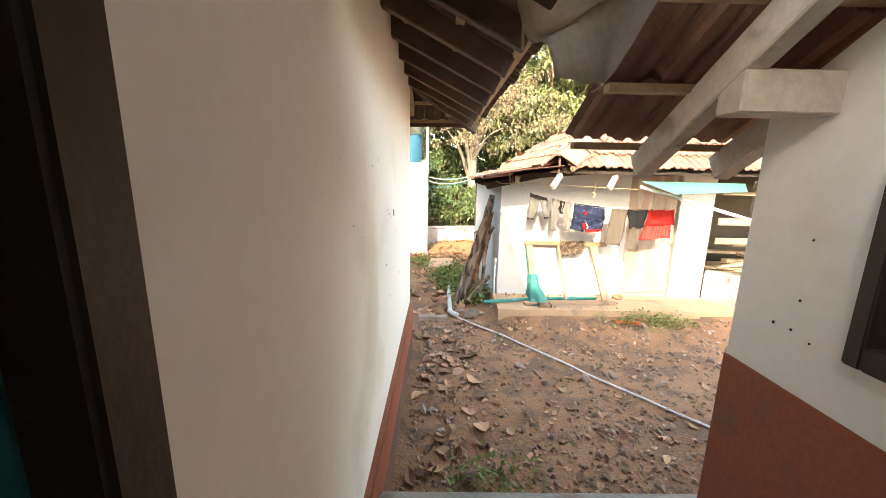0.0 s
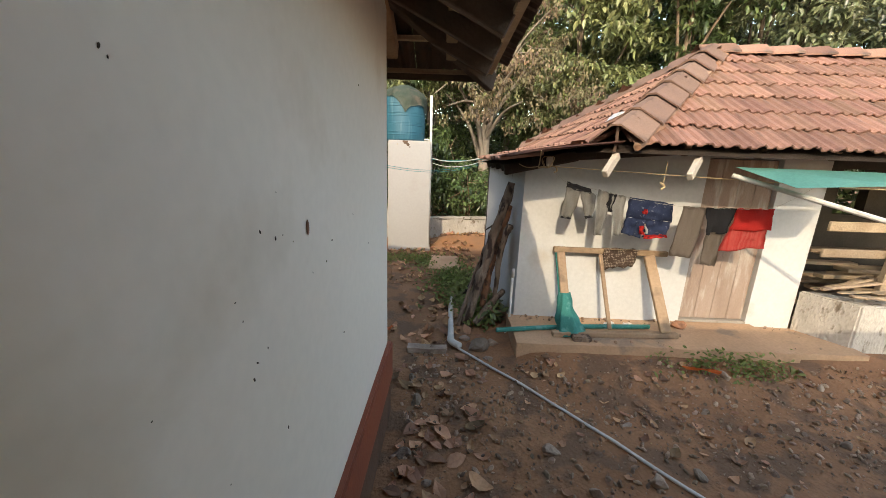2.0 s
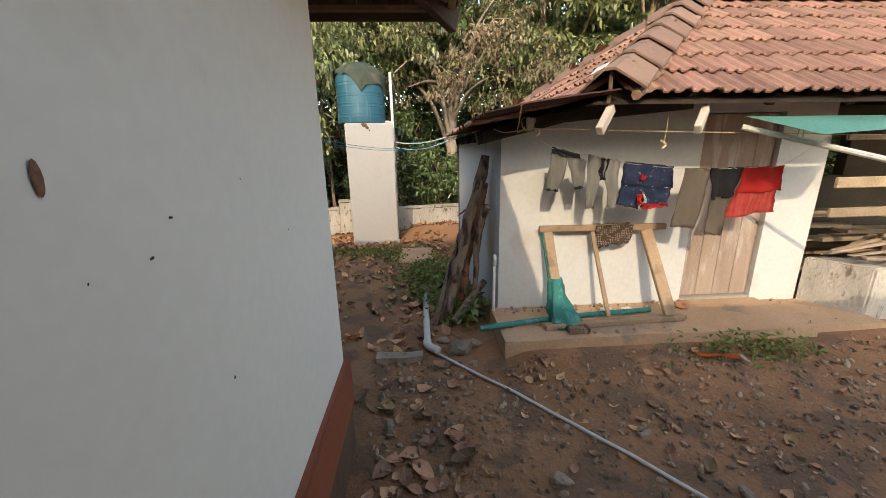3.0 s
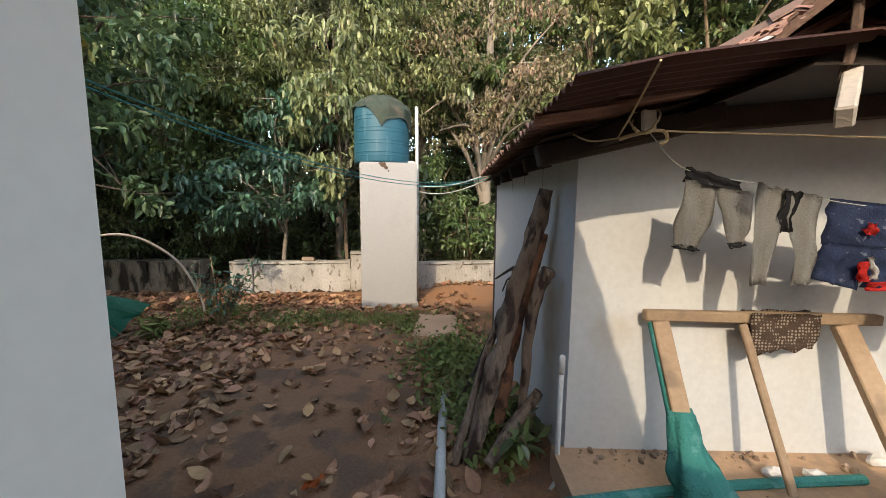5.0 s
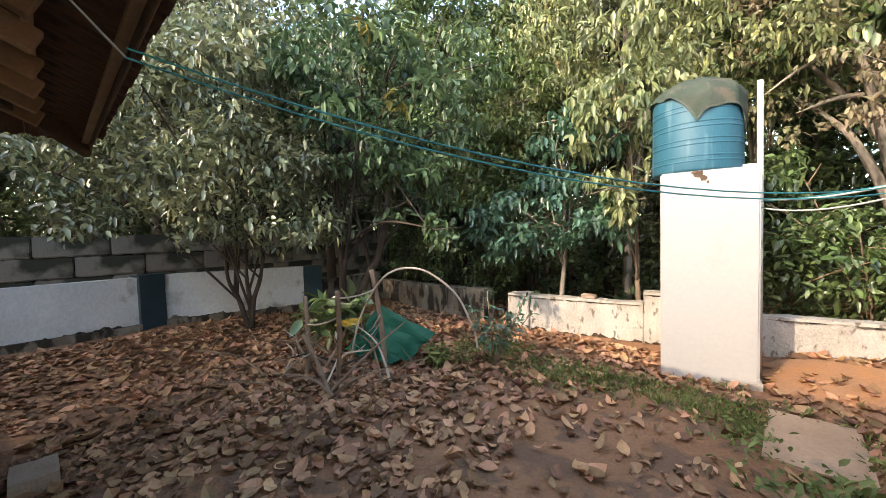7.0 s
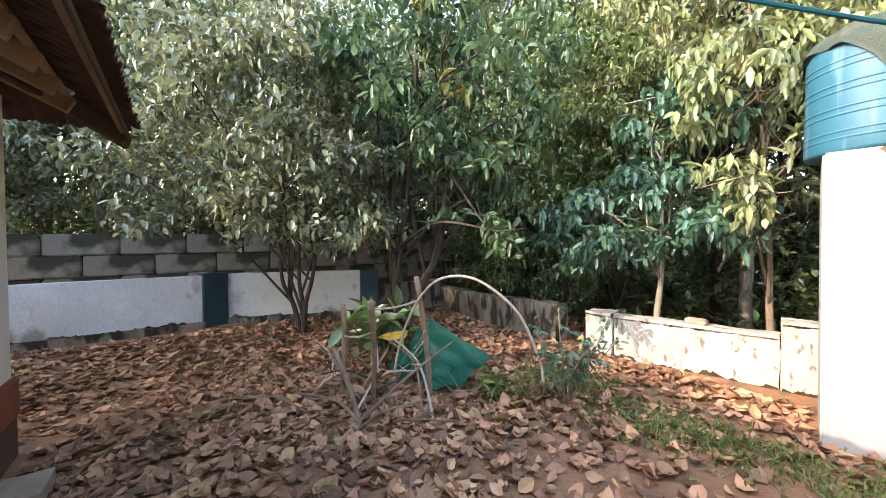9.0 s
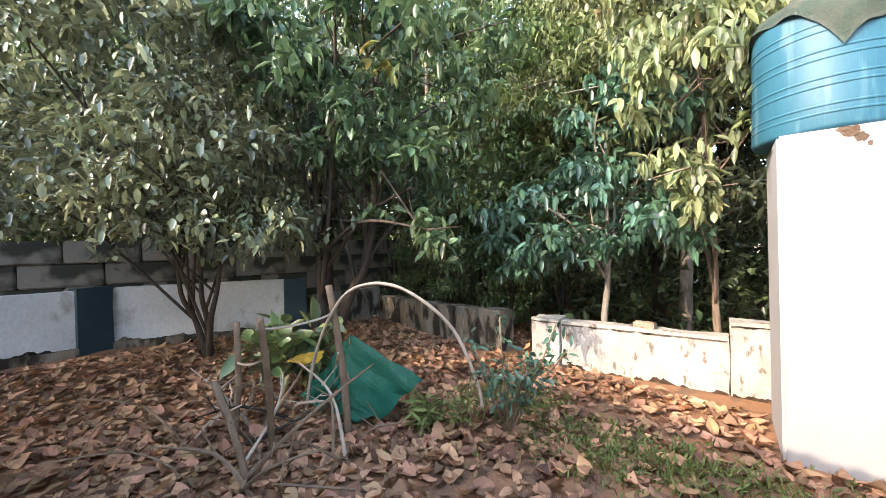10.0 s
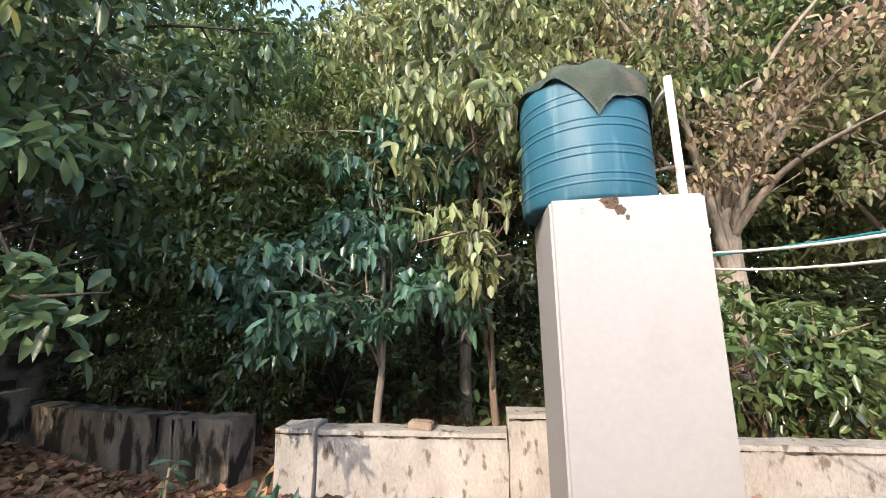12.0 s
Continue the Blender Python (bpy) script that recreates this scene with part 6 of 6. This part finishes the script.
for i in range(34):
    x, y = g.uniform(-0.2, 3.6), g.uniform(2.1, 4.9)
    if i < 10:
        x = g.uniform(-0.26, 0.1)
    s = g.uniform(0.025, 0.055)
    bm = B()
    bmesh.ops.create_icosphere(bm, subdivisions=2, radius=s, matrix=Matrix.Translation((x, y, ground_z(x, y) + s * 0.25)) @ Euler((g.uniform(0, 3), g.uniform(0, 3), 0)).to_matrix().to_4x4() @ Matrix.Diagonal((1.4, 0.9, 0.6, 1)))
    for v in bm.verts:
        v.co += Vector((noise.noise(v.co * 16), noise.noise(v.co * 16 + Vector((5, 0, 0))), noise.noise(v.co * 16 + Vector((0, 5, 0))))) * s * 0.7
    single("stone", bm, g.choice([M_STONE, M_STONE, M_STONE, M_BRICK]), "broken pale stone lying on the yard", "stone", "stones in the yard")
bm = crumpled([(2.25, 4.86, 0.18), (2.55, 4.80, 0.18), (2.56, 4.77, 0.17), (2.26, 4.82, 0.17)], 6, 0.02, 9.0)
single("orange_strip", bm, M_ORANGEBIT, "orange plastic strip lying by the platform", "scrap")
bm = crumpled([(-0.62, 5.66, 0.04), (-0.52, 5.70, 0.05), (-0.54, 5.62, 0.05), (-0.62, 5.60, 0.03)], 5, 0.03, 12.0)
single("orange_leaf", bm, M_ORANGEBIT, "bright orange fallen leaf on the path", "leaf")
bm = crumpled([(-4.5, 7.3, 0.52), (-4.2, 7.45, 0.60), (-4.15, 7.38, 0.50), (-4.5, 7.2, 0.48)], 6, 0.03, 14.0)
single("yellow_leaf", bm, M_YELLOWLEAF, "large yellowing leaf caught in the brushwood", "leaf")


def grass_patch(name, spots, count, h, label, seed):
    q = np.random.default_rng(seed)
    tips = []
    for _ in range(count):
        cx, cy, rx, ry = spots[q.integers(len(spots))]
        x, y = q.normal(cx, rx * 0.5), q.normal(cy, ry * 0.5)
        if not blocked(x, y):
            tips.append((x, y, ground_z(x, y) + 0.01 + (0 if name == "grass" else abs(q.normal(0, 0.05)))))
    ob = leaves(name, tips, 5, h, h * (0.22 if name == "grass" else 0.5), -0.9 if name == "grass" else -0.35, 0.02 if name == "grass" else 0.05, M_GRASS, None, seed, 0.2)
    return tagged(ob, label, "grass", kind="stuff")


grass_patch("grass", [(-1.3, 8.8, 1.2, 0.35), (-2.2, 8.6, 0.9, 0.4), (-0.2, 8.6, 0.7, 0.5), (-3.1, 8.9, 0.5, 0.4)], 1300, 0.06, "thin green grass and weeds before the pillar", 41)
grass_patch("weeds", [(0.42, 6.7, 0.35, 0.6), (0.25, 7.4, 0.5, 0.6), (0.5, 6.2, 0.2, 0.3)], 900, 0.075, "leafy green weeds beside the logs", 42)
grass_patch("weeds", [(2.55, 4.92, 0.45, 0.10), (2.95, 4.88, 0.3, 0.10)], 95, 0.05, "green weeds at the foot of the platform", 43)
grass_patch("weeds", [(-0.1, 8.2, 0.4, 0.3), (0.3, 2.4, 0.3, 0.2)], 90, 0.05, "sparse weeds in the yard", 44)


def plant(at, h, n, material, label, seed, L=0.14, W=0.05, droop=0.1):
    t = thing("plant", at, label, "plant")
    q = np.random.default_rng(seed)
    bm = B()
    tips = []
    for i in range(n):
        a = q.uniform(0, 6.28)
        top = Vector(at) + Vector((math.cos(a) * h * 0.8 * q.random(), math.sin(a) * h * 0.8 * q.random(), h * q.uniform(0.55, 1.0)))
        tube(bm, smooth_path([Vector(at), Vector(at).lerp(top, 0.5) + Vector((q.normal(0, 0.02), q.normal(0, 0.02), 0.03)), top], 3), 0.006, 5)
        tips += [tuple(Vector(at).lerp(top, s)) for s in (0.55, 0.75, 0.9, 1.0)]
    part("stem", bm, M_TWIG, t)
    leaves("foliage", tips, 6, L, W, droop, 0.03, material, t, seed)
    return t


plant((-2.74, 8.33, 0), 0.90, 12, M_LEAFTEAL, "blue-green feathery sapling beside the hoop", 51, 0.09, 0.034, 0.4)
plant((-3.02, 8.12, 0), 0.40, 7, M_GRASS, "low pale green seedling in the litter", 52, 0.07, 0.024)
plant((-4.95, 7.5, 0), 0.75, 7, M_LEAF, "broad-leaved green plant behind the stakes", 53, 0.24, 0.12)
plant((0.62, 5.95, 0), 0.28, 6, M_LEAF, "green weed growing between the logs", 54, 0.12, 0.05)
plant((-3.3, 7.9, 0), 0.25, 6, M_GRASS, "pale green weed in the litter", 55, 0.12, 0.03)


# ---------------------------------------------------------------- trees
def tree(at, height, trunk_r, crown, material, bark, label, seed, tips=900, per=6, L=0.2, W=0.075, droop=0.35, lean=(0, 0), fork=0.35, limbs=7, stems=1, sway=0.12):
    """A tapered trunk with limbs that end inside the crown; crown: (centre, radii) of uneven leafy masses."""
    q = random.Random(seed)
    t = thing("tree", at, label, "tree")
    base = Vector(at)
    bm = B()
    ends = []
    for s in range(stems):
        off = Vector((q.uniform(-0.5, 0.5), q.uniform(-0.5, 0.5), 0)) * (0.0 if stems == 1 else 2.6)
        top = base + Vector((lean[0], lean[1], height)) + off * height * 0.22
        mid = base.lerp(top, 0.45) + Vector((q.uniform(-sway, sway), q.uniform(-sway, sway), 0)) + off * 0.15
        pts = smooth_path([base - Vector((0, 0, 0.15)), base.lerp(mid, 0.5) + Vector((q.uniform(-0.06, 0.06), q.uniform(-0.06, 0.06), 0)), mid, top], 6)
        rr = list(np.linspace(trunk_r, trunk_r * 0.35, len(pts)))
        rr[0] *= 1.3
        tube(bm, pts, rr, 9, 0.22)
        ends.append((pts, rr))
    for i in range(limbs):
        pts, rr = ends[i % len(ends)]
        k = int(len(pts) * q.uniform(fork, 0.95))
        c, r = crown[i % len(crown)]
        goal = Vector(c) + Vector((q.uniform(-0.75, 0.75) * r[0], q.uniform(-0.75, 0.75) * r[1], q.uniform(-0.5, 0.7) * r[2]))
        m = pts[k].lerp(goal, 0.5) + Vector((q.uniform(-0.15, 0.15), q.uniform(-0.15, 0.15), 0.12 * (goal - pts[k]).length))
        lp = smooth_path([pts[k], m, goal], 5)
        tube(bm, lp, list(np.linspace(rr[k] * 0.6, 0.008, len(lp))), 6, 0.2)
        for _ in range(3):
            o = lp[q.randrange(3, len(lp))]
            tube(bm, [o, o + Vector((q.uniform(-0.4, 0.4), q.uniform(-0.4, 0.4), q.uniform(-0.1, 0.4)))], [0.012, 0.004], 5)
    part("trunk", bm, bark, t, smooth=True)
    pts = []
    total = sum(r[0] * r[1] * r[2] for c, r in crown)
    for i, (c, r) in enumerate(crown):
        pts += clumps(c, r, max(20, int(tips * r[0] * r[1] * r[2] / total)), seed + i, gaps=0.10)
    leaves("crown", pts, per, L * 0.86, W * 0.84, droop + 0.3, 0.05, material, t, seed)
    return t


# trees standing in or over the yard
tree((-7.0, 7.05, 0.05), 2.4, 0.05, [((-6.5, 6.6, 2.7), (1.7, 1.5, 1.0)), ((-7.0, 8.0, 3.4), (1.5, 1.2, 1.0)), ((-6.0, 7.2, 2.0), (1.2, 1.0, 0.6)), ((-6.6, 6.2, 3.7), (1.9, 1.5, 1.2)), ((-7.2, 5.3, 2.6), (1.2, 1.1, 0.9))], M_LEAFGREY, M_BARKDARK, "many-stemmed tree with grey-green leaves in the litter", 61, 2900, 6, 0.15, 0.068, 0.3, (0.1, -0.1), 0.22, 16, 3, 0.42)
tree((-9.2, 9.9, 0.0), 5.0, 0.15, [((-8.6, 9.4, 4.2), (2.0, 1.6, 1.5)), ((-7.4, 9.6, 3.3), (1.4, 1.2, 1.1)), ((-9.6, 10.4, 5.6), (2.2, 2.0, 1.4))], M_LEAFGREY, M_BARKDARK, "dark-trunked tree with a broad crown at the wall", 62, 2000, 6, 0.18, 0.08, 0.35, (0.3, -0.3), 0.35, 10)
tree((-2.93, 10.62, -0.1), 2.9, 0.055, [((-3.1, 10.3, 2.0), (1.25, 0.9, 0.75)), ((-2.7, 10.7, 3.0), (0.9, 0.8, 0.7)), ((-3.9, 10.4, 1.6), (0.7, 0.6, 0.5))], M_LEAFTEAL, M_BARKPALE, "slim grey tree with blue-green leaf whorls behind the wall", 63, 400, 8, 0.185, 0.08, 0.45, (0.05, 0.0), 0.55, 8, 1, 0.03)
tree((-1.70, 10.75, -0.1), 3.6, 0.045, [((-1.75, 10.2, 3.0), (0.75, 0.75, 0.95)), ((-1.9, 10.6, 4.2), (0.9, 0.8, 0.8)), ((-1.5, 9.95, 2.1), (0.4, 0.4, 0.4))], M_LEAFLIGHT, M_BARK, "slender tree with drooping yellow-green leaves beside the tank", 64, 430, 8, 0.185, 0.068, 0.7, (-0.2, -0.1), 0.4, 7)
tree((-2.75, 13.4, -0.2), 7.0, 0.12, [((-2.4, 12.2, 5.4), (2.4, 1.6, 1.8)), ((-3.6, 12.4, 4.2), (1.7, 1.4, 1.2)), ((-0.9, 12.2, 4.6), (1.4, 1.2, 1.2))], M_LEAFLIGHT, M_BARKPALE, "tall tree with pale green drooping leaves behind the tank", 65, 2000, 7, 0.175, 0.066, 0.5)
tree((1.1, 12.8, -0.1), 6.5, 0.20, [((1.2, 12.4, 5.0), (2.3, 1.5, 1.6)), ((2.3, 11.9, 3.8), (1.7, 1.3, 1.2)), ((0.2, 12.1, 3.7), (1.2, 1.0, 1.0))], M_LEAFDRY, M_BARKPALE, "thick pale-trunked tree hung with dead brown leaves", 66, 1500, 6, 0.125, 0.06, 0.6, (0, 0), 0.3, 15)
tree((0.5, 11.6, 0.0), 1.6, 0.03, [((0.45, 11.5, 1.25), (1.0, 0.6, 0.95)), ((1.4, 11.6, 1.0), (0.9, 0.6, 0.8)), ((-0.3, 11.7, 1.9), (0.7, 0.6, 0.8))], M_LEAF, M_TWIG, "leafy green shrub behind the low wall", 67, 640, 8, 0.16, 0.065, 0.3, (0, 0), 0.2, 9)
tree((-6.2, 12.0, -0.2), 5.5, 0.11, [((-6.0, 11.6, 3.6), (2.2, 1.4, 1.8)), ((-4.8, 11.6, 4.6), (1.6, 1.3, 1.3)), ((-6.8, 11.3, 2.0), (1.3, 0.9, 0.9))], M_LEAF, M_BARKDARK, "dense green tree behind the mossy wall", 68, 2100, 6, 0.17, 0.08, 0.3)
tree((-4.5, 12.4, -0.2), 3.2, 0.07, [((-4.5, 12.1, 1.9), (1.5, 1.0, 1.3)), ((-5.6, 11.6, 1.2), (1.0, 0.7, 0.9))], M_LEAFDARK, M_BARKDARK, "dark small-leaved bush behind the wall", 69, 1300, 6, 0.12, 0.05, 0.25, (0, 0), 0.2)
tree((-10.8, 6.5, 0.2), 6.0, 0.13, [((-10.3, 6.0, 4.4), (2.0, 2.2, 1.7)), ((-10.0, 3.8, 3.4), (1.6, 1.8, 1.3)), ((-9.6, 8.0, 2.9), (1.2, 1.5, 1.0))], M_LEAFGREY, M_BARK, "tree with glossy leaves above the block wall", 70, 1900, 6, 0.17, 0.078, 0.3)
tree((-10.4, 1.6, 0.2), 5.0, 0.12, [((-9.9, 1.6, 3.6), (1.8, 2.0, 1.5)), ((-9.3, 3.0, 2.5), (1.2, 1.4, 0.9)), ((-10.4, -1.2, 3.8), (2.0, 2.2, 1.6))], M_LEAFGREY, M_BARK, "glossy-leaved tree leaning over the yard wall", 71, 1700, 6, 0.16, 0.075, 0.3)
tree((-5.95, 8.30, 0.0), 3.6, 0.085, [((-4.35, 8.35, 2.35), (0.85, 0.6, 0.55)), ((-4.9, 8.0, 3.2), (1.2, 1.0, 0.75)), ((-5.6, 8.1, 4.2), (1.5, 1.3, 0.9)), ((-3.95, 7.65, 3.55), (1.05, 0.8, 0.65)), ((-4.9, 7.5, 4.3), (1.2, 1.0, 0.7)), ((-4.5, 9.1, 3.3), (1.0, 0.8, 0.8)), ((-5.0, 9.1, 2.2), (0.8, 0.6, 0.55)), ((-4.7, 9.6, 4.6), (1.2, 1.0, 0.8)), ((-3.65, 8.15, 1.75), (0.42, 0.35, 0.28))], M_LEAFBROAD, M_BARKDARK, "dark crooked tree with large broad leaves overhanging the yard", 72, 1150, 5, 0.185, 0.080, 0.35, (1.0, -0.4), 0.25, 18, 2, 0.22)

tree((-10.9, 9.0, 0.2), 7.5, 0.15, [((-10.4, 8.6, 6.4), (2.2, 2.2, 1.8)), ((-9.2, 7.6, 5.4), (1.7, 1.7, 1.2)), ((-11.2, 6.0, 7.0), (2.2, 2.2, 1.6))], M_LEAFGREY, M_BARK, "tall glossy-leaved tree above the retaining wall", 73, 2300, 6, 0.18, 0.08, 0.35)
tree((-11.6, 4.0, 0.2), 7.5, 0.15, [((-10.9, 4.2, 6.2), (2.2, 2.2, 1.7)), ((-9.8, 5.4, 5.0), (1.6, 1.7, 1.2)), ((-11.0, 1.4, 6.0), (2.2, 2.2, 1.8))], M_LEAF, M_BARK, "tall green tree above the retaining wall", 74, 2000, 6, 0.18, 0.08, 0.35)
# two trees out of view, added so their crowns shade the western litter
tree((-6.9, -0.6, 0.1), 4.6, 0.12, [((-6.4, -0.6, 2.9), (1.3, 1.6, 1.0)), ((-6.9, 1.2, 2.4), (1.2, 1.2, 0.9)), ((-7.4, -0.4, 4.3), (1.7, 1.6, 0.9)), ((-8.6, 0.2, 4.3), (1.3, 1.5, 0.9)), ((-6.3, -1.6, 5.0), (1.5, 1.5, 0.9))], M_LEAFDARK, M_BARK, "unseen dark green tree added beside the house to shade the litter", 75, 2300, 6, 0.22, 0.085, 0.35)
tree((-7.2, -4.2, 0.1), 3.4, 0.10, [((-6.8, -3.6, 3.4), (1.3, 1.6, 1.2)), ((-8.0, -1.2, 2.6), (1.0, 1.6, 1.0))], M_LEAFDARK, M_BARK, "unseen dark green tree added south of the yard for shade", 76, 1500, 6, 0.24, 0.09, 0.35)

for at, seed in (((-4.75, 11.1, -0.2), 77), ((-6.1, 10.95, -0.2), 78), ((-7.3, 11.1, -0.2), 79)):
    x, y = at[:2]
    tree(at, 1.5, 0.035, [((x, y, 1.15), (0.8, 0.4, 0.75)), ((x + 0.5, y + 0.25, 1.7), (0.7, 0.45, 0.6))], M_LEAF, M_BARKDARK, "dense small-leaved bush growing behind the mossy wall", seed, 520, 6, 0.12, 0.05, 0.3, (0, 0), 0.2, 9)

# woods behind: a few trees of each kind, repeated
kinds = []
spec = [(M_LEAFGREY, M_BARKDARK, "grey-green tree"), (M_LEAF, M_BARKPALE, "mid green pale-trunked tree"), (M_LEAFLIGHT, M_BARK, "yellow-green tree"), (M_LEAFDARK, M_BARK, "tall tree with bare lower trunk")]
far_spots = [(-12.5, 11.5), (-9.0, 13.0), (-7.4, 15.2), (-5.2, 14.6), (-3.4, 14.2), (-0.6, 14.4), (3.6, 13.4), (6.0, 12.2), (8.5, 13.4), (-13.5, 7.0), (-13.0, 3.0), (-12.8, -1.0), (-11.2, 15.0), (2.0, 15.8),
             (-10.0, 18.0), (-6.4, 18.2), (-3.0, 17.6), (0.4, 18.4), (4.6, 17.2), (8.2, 17.0), (11.5, 14.0), (-15.0, 12.0), (-15.5, 5.0), (-14.0, 16.5), (11.5, 10.0)]
for i, (material, bark, lab) in enumerate(spec):
    h = (7.5, 9.0, 7.0, 10.0)[i]
    cr = [((0.2, 0, h * 0.72), (2.2, 2.0, 1.9)), ((-1.0, 0.5, h * 0.5), (1.6, 1.5, 1.3)), ((0.9, -0.7, h * 0.95), (1.7, 1.6, 1.3))]
    if i in (0, 1):
        cr.append(((0.5, -0.6, h * 0.28), (1.5, 1.2, 0.9)))
    k = tree((0, 0, -0.4), h, 0.13, cr, material, bark, lab + " in the woods behind the yard", 80 + i, 2000, 6, 0.24, 0.105, 0.35)
    k["group"] = "woods"
    kinds.append(k)
q = random.Random(4)
for i, (x, y) in enumerate(far_spots):
    k = kinds[i % 4]
    m = Matrix.Translation((x, y, -0.4)) @ Euler((0, 0, q.uniform(0, 6.28))).to_matrix().to_4x4()
    if i < 4:
        k.matrix_basis = m
    else:
        copy_thing(k, m)
# undergrowth and far woods
tips = []
for i in range(8200):
    x, y = q.uniform(-16, 10), q.uniform(11.2, 19)
    if x > -8 and q.random() > (y - 10.6) / 6:
        continue
    tips.append((x, y, -0.3 + abs(q.gauss(0, 0.6 if y < 14 else 1.6))))
for i in range(6500):
    tips.append((q.uniform(-16.5, -11.0), q.uniform(-4, 14), -0.3 + abs(q.gauss(0, 2.2))))
tagged(leaves("undergrowth", tips, 6, 0.20, 0.085, 0.2, 0.1, M_LEAFDARK, None, 91), "dark leafy undergrowth in the woods", "undergrowth", kind="stuff")
tips = []
for i in range(19000):
    a = q.uniform(-1.9, 1.25)
    d = q.uniform(20, 27)
    h = 15.0 + 2.0 * noise.noise(Vector((a * 6, 0, 0)))
    tips.append((-2 + d * math.sin(a), 2 + d * math.cos(a), q.uniform(-0.4, h) if q.random() < 0.8 else q.uniform(0, 4)))
tagged(leaves("far_woods", tips, 6, 0.46, 0.21, 0.4, 0.25, M_LEAFDARK, None, 92), "dense green woods closing the distance", "woods", kind="stuff")
